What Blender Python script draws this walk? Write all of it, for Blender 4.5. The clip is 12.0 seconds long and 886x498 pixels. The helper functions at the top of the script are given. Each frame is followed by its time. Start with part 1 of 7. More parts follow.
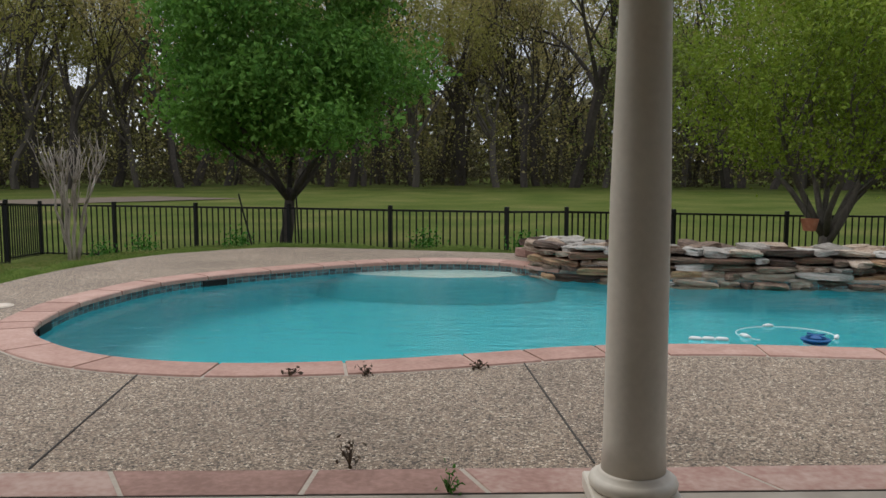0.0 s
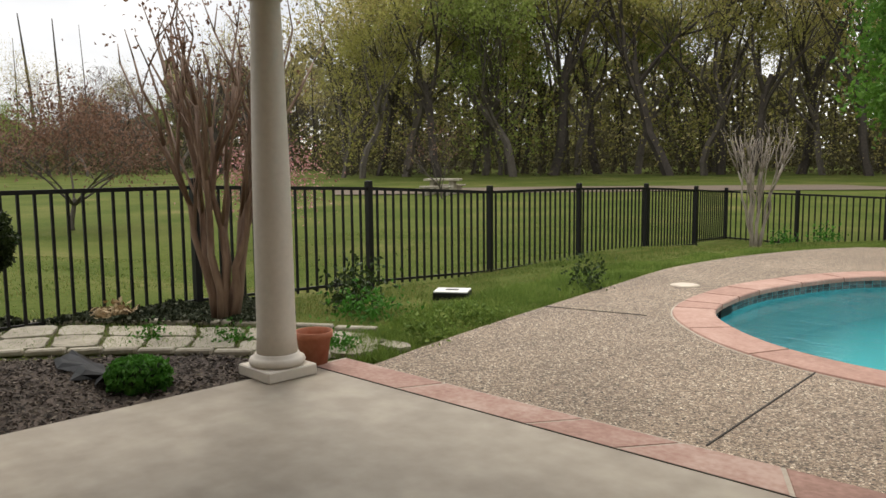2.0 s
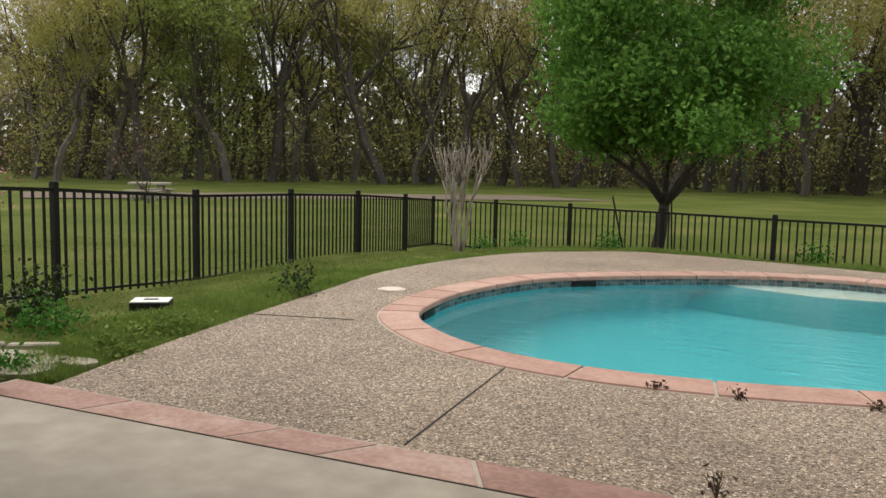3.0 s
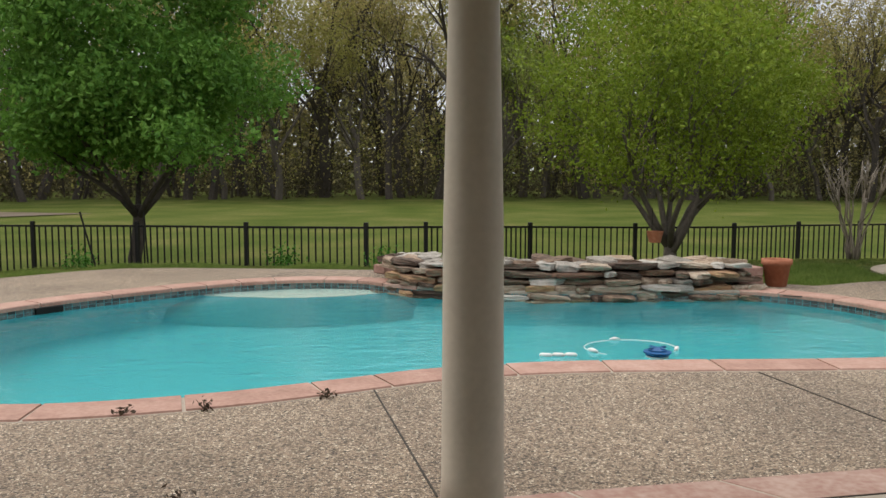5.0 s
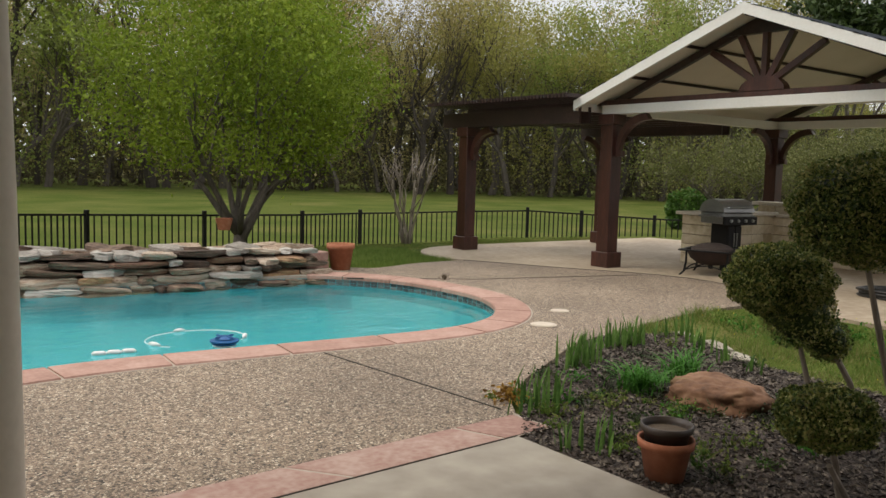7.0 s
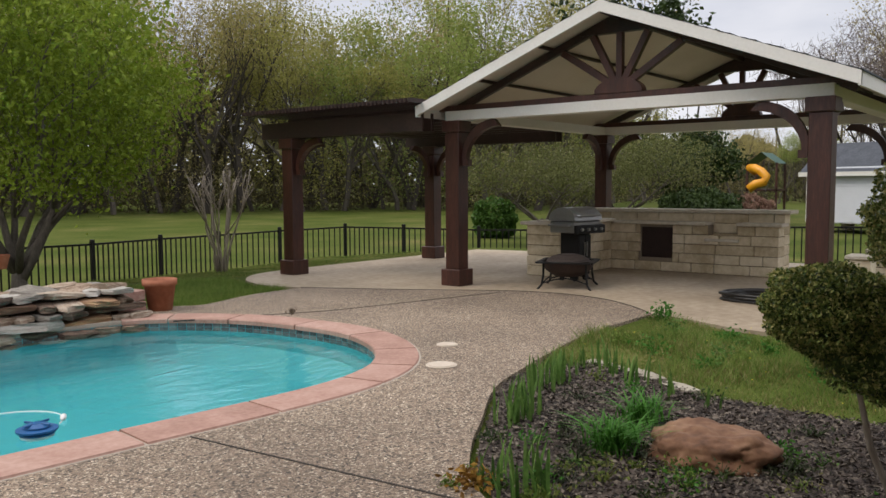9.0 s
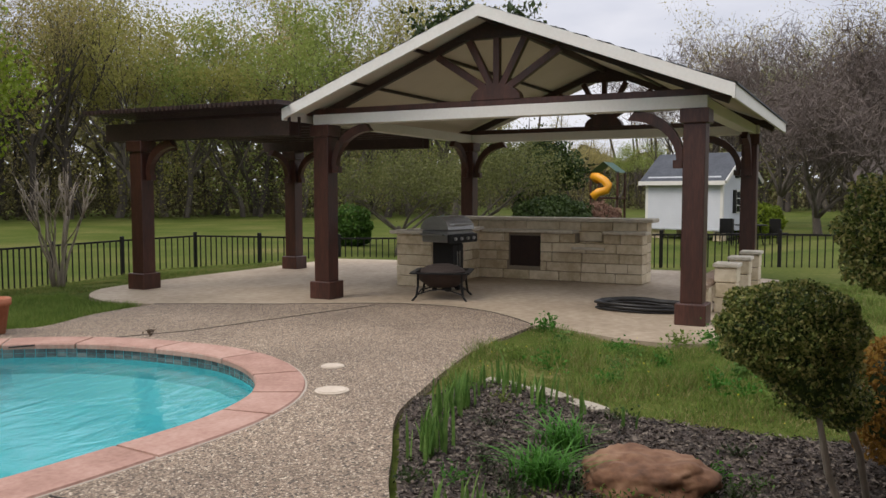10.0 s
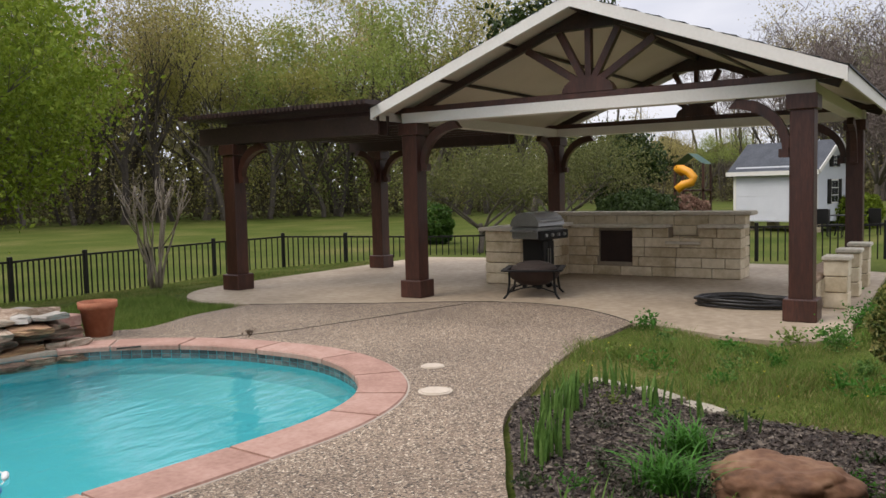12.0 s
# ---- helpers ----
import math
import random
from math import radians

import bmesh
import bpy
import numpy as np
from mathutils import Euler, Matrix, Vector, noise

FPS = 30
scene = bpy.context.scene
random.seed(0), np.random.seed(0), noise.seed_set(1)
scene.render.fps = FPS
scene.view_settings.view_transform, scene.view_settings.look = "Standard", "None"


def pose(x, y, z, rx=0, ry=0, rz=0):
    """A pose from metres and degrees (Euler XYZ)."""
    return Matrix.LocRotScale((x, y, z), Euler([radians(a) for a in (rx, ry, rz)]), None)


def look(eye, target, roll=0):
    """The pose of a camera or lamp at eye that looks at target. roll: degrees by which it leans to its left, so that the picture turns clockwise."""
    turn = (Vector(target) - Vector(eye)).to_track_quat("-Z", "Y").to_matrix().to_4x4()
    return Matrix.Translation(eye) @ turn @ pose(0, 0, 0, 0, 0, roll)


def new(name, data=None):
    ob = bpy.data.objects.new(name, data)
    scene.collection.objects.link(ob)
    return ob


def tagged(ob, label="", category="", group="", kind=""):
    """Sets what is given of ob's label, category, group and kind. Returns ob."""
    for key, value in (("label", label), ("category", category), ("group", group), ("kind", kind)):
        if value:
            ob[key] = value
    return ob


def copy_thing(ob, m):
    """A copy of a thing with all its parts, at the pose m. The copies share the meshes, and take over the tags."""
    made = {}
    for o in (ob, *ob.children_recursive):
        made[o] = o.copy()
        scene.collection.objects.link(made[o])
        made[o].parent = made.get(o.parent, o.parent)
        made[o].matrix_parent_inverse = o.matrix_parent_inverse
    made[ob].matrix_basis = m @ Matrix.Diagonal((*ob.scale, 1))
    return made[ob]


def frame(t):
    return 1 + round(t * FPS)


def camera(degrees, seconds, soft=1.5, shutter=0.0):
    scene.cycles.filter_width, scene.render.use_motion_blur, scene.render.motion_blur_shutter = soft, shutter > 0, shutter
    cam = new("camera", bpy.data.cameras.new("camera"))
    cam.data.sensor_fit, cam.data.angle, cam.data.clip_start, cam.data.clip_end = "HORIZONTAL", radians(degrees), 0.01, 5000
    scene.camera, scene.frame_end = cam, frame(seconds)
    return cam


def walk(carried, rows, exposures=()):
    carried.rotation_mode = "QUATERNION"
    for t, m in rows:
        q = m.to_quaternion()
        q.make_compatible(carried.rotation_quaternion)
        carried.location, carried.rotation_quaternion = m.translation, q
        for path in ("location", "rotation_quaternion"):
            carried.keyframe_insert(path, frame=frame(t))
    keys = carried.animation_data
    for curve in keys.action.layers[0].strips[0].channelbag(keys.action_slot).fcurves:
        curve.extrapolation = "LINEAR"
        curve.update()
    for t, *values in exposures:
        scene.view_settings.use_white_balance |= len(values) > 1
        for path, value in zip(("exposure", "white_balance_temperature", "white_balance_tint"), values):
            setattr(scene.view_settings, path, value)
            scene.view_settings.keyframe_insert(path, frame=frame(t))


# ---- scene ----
cam = camera(56.5, 12.0)
METRES, EYE, TILT, LEAN, TURN = 3.23, 1.5, 0.0, 0.0, 0.0
PATH = [
    (0, (0.022, -0.016, 1.465), (-0.016, 1.972, 1.255), 0.1),
    (0.5, (-0.029, 0.046, 1.476), (-0.891, 1.841, 1.291), -0.7),
    (1, (-0.053, 0.032, 1.483), (-1.366, 1.525, 1.268), -1.9),
    (1.5, (-0.053, 0.011, 1.484), (-1.533, 1.337, 1.257), -1.3),
    (2, (-0.059, 0.02, 1.486), (-1.488, 1.4, 1.252), -0.6),
    (2.5, (-0.051, 0.06, 1.487), (-1.273, 1.627, 1.258), 0.4),
    (3, (-0.039, 0.167, 1.456), (-0.927, 1.947, 1.243), 1.2),
    (3.2, (-0.025, 0.185, 1.46), (-0.766, 2.032, 1.253), 1.3),
    (5, (0.178, 0.11, 1.545), (0.458, 2.075, 1.362), 0.0),
    (5.5, (0.234, 0.128, 1.541), (0.836, 2.025, 1.341), 0.1),
    (6, (0.307, 0.156, 1.534), (1.15, 1.958, 1.332), 0.6),
    (6.5, (0.363, 0.223, 1.522), (1.333, 1.96, 1.32), 1.2),
    (7, (0.374, 0.376, 1.457), (1.578, 1.962, 1.266), 1.6),
    (7.5, (0.344, 0.667, 1.444), (1.651, 2.168, 1.252), 0.3),
    (7.7, (0.386, 0.81, 1.456), (1.727, 2.281, 1.259), -0.0),
    (9.3, (0.757, 2.148, 1.462), (2.389, 3.295, 1.319), -0.2),
    (9.5, (0.805, 2.282, 1.473), (2.481, 3.365, 1.333), -0.1),
    (10, (0.891, 2.495, 1.481), (2.664, 3.411, 1.342), -0.0),
    (10.5, (1.01, 2.612, 1.478), (2.823, 3.444, 1.338), -0.3),
    (11, (0.993, 2.657, 1.49), (2.826, 3.444, 1.347), -0.7),
    (11.5, (0.928, 2.714, 1.487), (2.71, 3.612, 1.343), -0.9),
    (12, (0.909, 2.72, 1.481), (2.588, 3.797, 1.337), -1.3),
]
walk(cam, [(t, look(eye, target, roll)) for t, eye, target, roll in PATH], ((0.0, -0.25, 6250, 10), (1.0, 0.25, 6900, 10), (2.5, 0.2, 6900, 10), (5.0, 0.12, 6750, 10), (6.5, 0.12, 6900, 10), (9.5, 0.0, 6550, 14), (12.0, 0.1, 6550, 15)))

EXPO = 0.0

# ---- world and sun: a pale overcast sky ----
world = bpy.data.worlds.new("overcast")
scene.world = world
world.use_nodes = True
wn, wl = world.node_tree.nodes, world.node_tree.links
sky = wn.new("ShaderNodeTexSky")
sky.sky_type, sky.sun_disc = "NISHITA", False
sky.sun_elevation, sky.sun_rotation = radians(48), radians(-50)
coord = wn.new("ShaderNodeTexCoord")
stretch = wn.new("ShaderNodeMapping")
stretch.inputs["Scale"].default_value = (1.2, 1.2, 3.5)
cloud = wn.new("ShaderNodeTexNoise")
cloud.inputs["Scale"].default_value, cloud.inputs["Detail"].default_value = 2.2, 6
ramp = wn.new("ShaderNodeValToRGB")
ramp.color_ramp.elements[0].position, ramp.color_ramp.elements[0].color = 0.32, (7.4, 7.9, 8.9, 1)
ramp.color_ramp.elements[1].position, ramp.color_ramp.elements[1].color = 0.68, (12.2, 12.3, 12.6, 1)
blend = wn.new("ShaderNodeMix")
blend.data_type = "RGBA"
blend.inputs[0].default_value = 0.9
wl.new(coord.outputs["Generated"], stretch.inputs["Vector"])
wl.new(stretch.outputs["Vector"], cloud.inputs["Vector"])
wl.new(cloud.outputs["Fac"], ramp.inputs["Fac"])
wl.new(sky.outputs["Color"], blend.inputs[6])
wl.new(ramp.outputs["Color"], blend.inputs[7])
axis = wn.new("ShaderNodeSeparateXYZ")
lift = wn.new("ShaderNodeMapRange")
lift.inputs["From Min"].default_value, lift.inputs["From Max"].default_value = 0.2, 0.95
lift.inputs["To Min"].default_value, lift.inputs["To Max"].default_value = 1.0, 2.1
zenith = wn.new("ShaderNodeVectorMath")
zenith.operation = "SCALE"
wl.new(coord.outputs["Generated"], axis.inputs[0])
wl.new(axis.outputs["Z"], lift.inputs["Value"])
wl.new(blend.outputs[2], zenith.inputs[0])
wl.new(lift.outputs["Result"], zenith.inputs["Scale"])
wl.new(zenith.outputs["Vector"], wn["Background"].inputs["Color"])
wn["Background"].inputs["Strength"].default_value = 0.085
sun = new("sun", bpy.data.lights.new("sun", "SUN"))
sun.data.energy, sun.data.angle, sun.data.color = 1.5, radians(25), (1.0, 0.93, 0.82)
sun.matrix_world = look((0, 0, 30), (14, -9, 8))

# ---- materials ----
MATS = {}


def mat(name, colors, scale=3.0, rough=0.8, bump=0.2, metal=0.0, fine=40.0, kind="noise", spread=0.0, coords="Object", stretch=(1, 1, 1), spec=0.5, thin=0.0):
    """A procedural surface: colours over two scales of noise (or cells), fine relief."""
    if name in MATS:
        return MATS[name]
    m = bpy.data.materials.new(name)
    m.use_nodes = True
    n, l = m.node_tree.nodes, m.node_tree.links
    bsdf = n["Principled BSDF"]
    co = n.new("ShaderNodeTexCoord")
    mp = n.new("ShaderNodeMapping")
    mp.inputs["Scale"].default_value = stretch
    l.new(co.outputs[coords], mp.inputs["Vector"])
    big = n.new("ShaderNodeTexNoise")
    big.inputs["Scale"].default_value, big.inputs["Detail"].default_value = scale, 5
    small = n.new("ShaderNodeTexNoise")
    small.inputs["Scale"].default_value, small.inputs["Detail"].default_value = fine, 4
    l.new(mp.outputs["Vector"], big.inputs["Vector"])
    l.new(mp.outputs["Vector"], small.inputs["Vector"])
    mixf = n.new("ShaderNodeMath")
    mixf.operation = "MULTIPLY_ADD"
    mixf.inputs[1].default_value = 0.45
    l.new(small.outputs["Fac"], mixf.inputs[0])
    half = n.new("ShaderNodeMath")
    half.operation = "MULTIPLY"
    half.inputs[1].default_value = 0.55
    l.new(big.outputs["Fac"], half.inputs[0])
    l.new(half.outputs[0], mixf.inputs[2])
    fac = mixf.outputs[0]
    if spread:
        isl = n.new("ShaderNodeNewGeometry")
        inf = n.new("ShaderNodeObjectInfo")
        add = n.new("ShaderNodeMath")
        add.operation = "ADD"
        l.new(isl.outputs["Random Per Island"], add.inputs[0])
        l.new(inf.outputs["Random"], add.inputs[1])
        fr = n.new("ShaderNodeMath")
        fr.operation = "FRACT"
        l.new(add.outputs[0], fr.inputs[0])
        sp = n.new("ShaderNodeMath")
        sp.operation = "MULTIPLY_ADD"
        sp.inputs[1].default_value = spread
        l.new(fr.outputs[0], sp.inputs[0])
        sub = n.new("ShaderNodeMath")
        sub.operation = "SUBTRACT"
        sub.inputs[1].default_value = spread / 2
        l.new(fac, sub.inputs[0])
        l.new(sub.outputs[0], sp.inputs[2])
        fac = sp.outputs[0]
    cr = n.new("ShaderNodeValToRGB")
    el = cr.color_ramp.elements
    while len(el) < len(colors):
        el.new(0.5)
    for i, c in enumerate(colors):
        el[i].position = 0.3 + 0.4 * i / max(1, len(colors) - 1)
        el[i].color = (*c, 1)
    l.new(fac, cr.inputs["Fac"])
    l.new(cr.outputs["Color"], bsdf.inputs["Base Color"])
    bsdf.inputs["Roughness"].default_value = rough
    bsdf.inputs["Metallic"].default_value = metal
    bsdf.inputs["Specular IOR Level"].default_value = spec
    if bump:
        bp = n.new("ShaderNodeBump")
        bp.inputs["Strength"].default_value, bp.inputs["Distance"].default_value = bump, 0.01
        l.new(small.outputs["Fac"], bp.inputs["Height"])
        l.new(bp.outputs["Normal"], bsdf.inputs["Normal"])
    if thin:
        tr = n.new("ShaderNodeBsdfTranslucent")
        mx = n.new("ShaderNodeMixShader")
        mx.inputs[0].default_value = thin
        l.new(cr.outputs["Color"], tr.inputs["Color"])
        l.new(bsdf.outputs[0], mx.inputs[1])
        l.new(tr.outputs[0], mx.inputs[2])
        l.new(mx.outputs[0], n["Material Output"].inputs["Surface"])
    MATS[name] = m
    return m


def aggregate_mat():
    """Washed pebble concrete: cells of many stone colours in grey mortar, with large soft stains."""
    m = bpy.data.materials.new("pebble_aggregate")
    m.use_nodes = True
    n, l = m.node_tree.nodes, m.node_tree.links
    bsdf = n["Principled BSDF"]
    co = n.new("ShaderNodeTexCoord")
    vor = n.new("ShaderNodeTexVoronoi")
    vor.inputs["Scale"].default_value = 78
    l.new(co.outputs["Object"], vor.inputs["Vector"])
    sep = n.new("ShaderNodeSeparateColor")
    l.new(vor.outputs["Color"], sep.inputs["Color"])
    cr = n.new("ShaderNodeValToRGB")
    el = cr.color_ramp.elements
    tones = [(0.0, (0.03, 0.023, 0.018)), (0.2, (0.17, 0.122, 0.085)), (0.42, (0.32, 0.235, 0.16)), (0.62, (0.47, 0.36, 0.255)), (0.78, (0.31, 0.21, 0.14)), (1.0, (0.78, 0.66, 0.5))]
    for _ in tones[2:]:
        el.new(0.5)
    for e, (p, c) in zip(el, tones):
        e.position, e.color = p, (*c, 1)
    l.new(sep.outputs["Red"], cr.inputs["Fac"])
    edge = n.new("ShaderNodeTexVoronoi")
    edge.feature = "DISTANCE_TO_EDGE"
    edge.inputs["Scale"].default_value = 78
    l.new(co.outputs["Object"], edge.inputs["Vector"])
    gap = n.new("ShaderNodeMapRange")
    gap.inputs["From Min"].default_value, gap.inputs["From Max"].default_value = 0.02, 0.12
    l.new(edge.outputs["Distance"], gap.inputs["Value"])
    mix = n.new("ShaderNodeMix")
    mix.data_type = "RGBA"
    mix.inputs[6].default_value = (0.14, 0.11, 0.08, 1)
    l.new(gap.outputs["Result"], mix.inputs[0])
    l.new(cr.outputs["Color"], mix.inputs[7])
    st = n.new("ShaderNodeTexNoise")
    st.inputs["Scale"].default_value, st.inputs["Detail"].default_value = 0.7, 6
    l.new(co.outputs["Object"], st.inputs["Vector"])
    sr = n.new("ShaderNodeMapRange")
    sr.inputs["From Min"].default_value, sr.inputs["From Max"].default_value = 0.3, 0.7
    sr.inputs["To Min"].default_value, sr.inputs["To Max"].default_value = 0.8, 1.2
    l.new(st.outputs["Fac"], sr.inputs["Value"])
    sc = n.new("ShaderNodeVectorMath")
    sc.operation = "SCALE"
    l.new(mix.outputs[2], sc.inputs[0])
    l.new(sr.outputs["Result"], sc.inputs["Scale"])
    l.new(sc.outputs["Vector"], bsdf.inputs["Base Color"])
    bsdf.inputs["Roughness"].default_value = 0.75
    bp = n.new("ShaderNodeBump")
    bp.inputs["Strength"].default_value, bp.inputs["Distance"].default_value = 0.7, 0.006
    l.new(gap.outputs["Result"], bp.inputs["Height"])
    l.new(bp.outputs["Normal"], bsdf.inputs["Normal"])
    return m


AGG = aggregate_mat()
CONCRETE = mat("worn_concrete", [(0.2, 0.165, 0.125), (0.29, 0.25, 0.195), (0.39, 0.345, 0.275)], 1.6, 0.6, 0.15, fine=5)
SLAB2 = mat("tan_concrete", [(0.22, 0.17, 0.115), (0.34, 0.27, 0.19), (0.47, 0.39, 0.29)], 0.8, 0.75, 0.15, fine=9)
FLAG = mat("red_flagstone", [(0.22, 0.12, 0.09), (0.33, 0.19, 0.15), (0.43, 0.3, 0.245)], 4, 0.8, 0.35, spread=0.22, fine=25)
COPE = mat("coping_stone", [(0.28, 0.155, 0.115), (0.37, 0.215, 0.165), (0.45, 0.29, 0.23)], 4, 0.8, 0.3, spread=0.2, fine=30)
MORTAR = mat("mortar", [(0.34, 0.29, 0.23), (0.46, 0.4, 0.33)], 12, 0.9, 0.3)
SEAL = mat("joint_sealant", [(0.03, 0.025, 0.02), (0.07, 0.06, 0.05)], 9, 0.9, 0.3)
COLUMN = mat("cream_paint", [(0.56, 0.51, 0.43), (0.61, 0.555, 0.47), (0.66, 0.6, 0.51)], 2.5, 0.5, 0.05, fine=30)
TRIM = mat("white_trim_paint", [(0.62, 0.6, 0.55), (0.72, 0.7, 0.65)], 1.5, 0.55, 0.05, fine=30)
SOFFIT = mat("soffit_board", [(0.58, 0.52, 0.43), (0.68, 0.62, 0.53)], 1.5, 0.7, 0.05)
STAIN = mat("dark_stained_wood", [(0.024, 0.009, 0.006), (0.05, 0.017, 0.011), (0.09, 0.033, 0.022)], 1.6, 0.42, 0.25, fine=18, stretch=(3, 3, 0.5))
STAIN2 = mat("dark_beam_wood", [(0.014, 0.007, 0.006), (0.028, 0.013, 0.01), (0.05, 0.024, 0.018)], 2, 0.5, 0.25, fine=20)
IRON = mat("black_metal", [(0.005, 0.005, 0.005), (0.011, 0.01, 0.009)], 6, 0.5, 0.05, spec=0.25)
TERRA = mat("terracotta", [(0.26, 0.085, 0.04), (0.37, 0.13, 0.065), (0.45, 0.2, 0.12)], 4, 0.75, 0.15, fine=20)
SEAT = mat("brown_stone_slab", [(0.16, 0.1, 0.065), (0.26, 0.18, 0.12), (0.36, 0.27, 0.19)], 4, 0.8, 0.3, fine=20)
LIME = mat("limestone_block", [(0.4, 0.32, 0.2), (0.57, 0.48, 0.33), (0.71, 0.62, 0.46)], 3, 0.85, 0.5, spread=0.3, fine=14)
LEDGE = mat("ledge_rock", [(0.05, 0.03, 0.02), (0.14, 0.09, 0.06), (0.26, 0.18, 0.12), (0.42, 0.34, 0.26)], 2.6, 0.85, 0.9, spread=0.4, fine=14, stretch=(1, 1, 2))
PALELEDGE = mat("pale_grey_ledge_rock", [(0.16, 0.14, 0.115), (0.31, 0.28, 0.24), (0.48, 0.45, 0.4)], 2.6, 0.85, 0.9, spread=0.35, fine=14, stretch=(1, 1, 2))
RUSTLEDGE = mat("rusty_ledge_rock", [(0.1, 0.05, 0.03), (0.22, 0.12, 0.07), (0.42, 0.26, 0.13)], 2.6, 0.85, 0.9, spread=0.35, fine=14, stretch=(1, 1, 2))
STRAW = mat("straw_grass", [(0.16, 0.14, 0.05), (0.27, 0.24, 0.1), (0.4, 0.35, 0.18)], 1.5, 0.7, 0, spread=0.3, fine=8, spec=0.1, thin=0.3)
FRESH = mat("fresh_grass", [(0.09, 0.14, 0.026), (0.15, 0.23, 0.045), (0.25, 0.31, 0.08)], 1.5, 0.6, 0, spread=0.25, fine=8, spec=0.15, thin=0.35)
BOULDER = mat("sandstone_boulder", [(0.07, 0.033, 0.018), (0.18, 0.09, 0.048), (0.3, 0.18, 0.105)], 5, 0.9, 0.6, fine=16)
PATHSTONE = mat("pale_flagstone", [(0.2, 0.175, 0.13), (0.31, 0.275, 0.21), (0.4, 0.36, 0.285)], 3, 0.85, 0.35, spread=0.15, fine=18)
MULCH = mat("dark_mulch", [(0.018, 0.013, 0.01), (0.05, 0.036, 0.028), (0.1, 0.075, 0.06)], 9, 0.95, 0.9, spread=0.3, fine=60)
CHIP = mat("bark_chips", [(0.014, 0.01, 0.008), (0.055, 0.043, 0.034), (0.2, 0.165, 0.13)], 12, 0.9, 0.3, spread=0.45, fine=60)
LAWN = mat("lawn_soil", [(0.036, 0.054, 0.009), (0.06, 0.083, 0.015), (0.092, 0.105, 0.026), (0.18, 0.145, 0.062)], 0.3, 0.95, 0.8, fine=14, spec=0.05)
BLADE = mat("grass_blades", [(0.065, 0.1, 0.018), (0.11, 0.17, 0.032), (0.18, 0.21, 0.055), (0.3, 0.26, 0.11)], 1.3, 0.6, 0, spread=0.3, fine=8, spec=0.15, thin=0.35)
IRIS = mat("iris_leaves", [(0.05, 0.11, 0.025), (0.11, 0.21, 0.045), (0.18, 0.29, 0.08)], 4, 0.5, 0, spread=0.3, spec=0.15, thin=0.35)
LILY = mat("lily_leaves", [(0.03, 0.1, 0.012), (0.06, 0.19, 0.025), (0.1, 0.26, 0.045)], 4, 0.5, 0, spread=0.3, spec=0.15, thin=0.35)
PEAR = mat("bright_green_leaves", [(0.05, 0.13, 0.02), (0.11, 0.235, 0.036), (0.2, 0.35, 0.07)], 1.2, 0.5, 0, spread=0.2, spec=0.15, thin=0.35)
SPRING = mat("yellow_green_leaves", [(0.09, 0.13, 0.012), (0.175, 0.24, 0.022), (0.29, 0.36, 0.05)], 1.0, 0.5, 0, spread=0.2, spec=0.15, thin=0.35)
OLIVE = mat("woodland_leaves", [(0.06, 0.065, 0.024), (0.12, 0.125, 0.04), (0.2, 0.2, 0.065), (0.22, 0.18, 0.08)], 0.12, 0.7, 0, spread=0.3, fine=1, spec=0.15, thin=0.35)
# Dark leaves; also the leaf-ball cores, where the dark colour stands for shade.
DARKLEAF = mat("dark_leaves_and_shade_cores", [(0.014, 0.027, 0.008), (0.034, 0.056, 0.015), (0.065, 0.095, 0.026)], 2, 0.45, 0, spread=0.2, spec=0.15, thin=0.15)
TOPI = mat("topiary_leaves", [(0.04, 0.065, 0.016), (0.11, 0.15, 0.035), (0.24, 0.27, 0.075), (0.42, 0.38, 0.15)], 2, 0.4, 0, spread=0.45, spec=0.15, thin=0.15)
RUSTLEAF = mat("bronze_leaves", [(0.14, 0.07, 0.016), (0.3, 0.16, 0.035), (0.45, 0.27, 0.06)], 3, 0.5, 0, spread=0.4, spec=0.15, thin=0.35)
COVER = mat("ground_cover_leaves", [(0.016, 0.022, 0.01), (0.04, 0.05, 0.025), (0.09, 0.1, 0.06)], 6, 0.55, 0, spread=0.5, spec=0.15, thin=0.15)
BUDS = mat("reddish_buds", [(0.12, 0.06, 0.04), (0.2, 0.12, 0.085), (0.28, 0.17, 0.12)], 2, 0.6, 0, spread=0.4, spec=0.15, thin=0.35)
BARK = mat("grey_bark", [(0.05, 0.042, 0.033), (0.095, 0.08, 0.063), (0.15, 0.128, 0.103)], 3, 0.9, 0.7, fine=18, stretch=(2, 2, 0.5))
DARKBARK = mat("dark_bark_and_gap_core", [(0.025, 0.02, 0.016), (0.055, 0.044, 0.035), (0.09, 0.075, 0.06)], 1, 0.9, 0.5, fine=9)
CRAPEBARK = mat("smooth_tan_bark", [(0.09, 0.052, 0.032), (0.18, 0.11, 0.07), (0.28, 0.19, 0.13)], 4, 0.6, 0.2, fine=14, stretch=(2, 2, 0.4))
TWIG = mat("grey_brown_twigs", [(0.065, 0.05, 0.042), (0.12, 0.092, 0.08), (0.18, 0.145, 0.125)], 0.5, 0.9, 0, spread=0.3)
WHITE = mat("white_plastic", [(0.66, 0.65, 0.62), (0.76, 0.75, 0.72)], 3, 0.45, 0.03)
BLUE = mat("blue_plastic", [(0.01, 0.07, 0.2), (0.015, 0.11, 0.3)], 5, 0.4, 0.03)
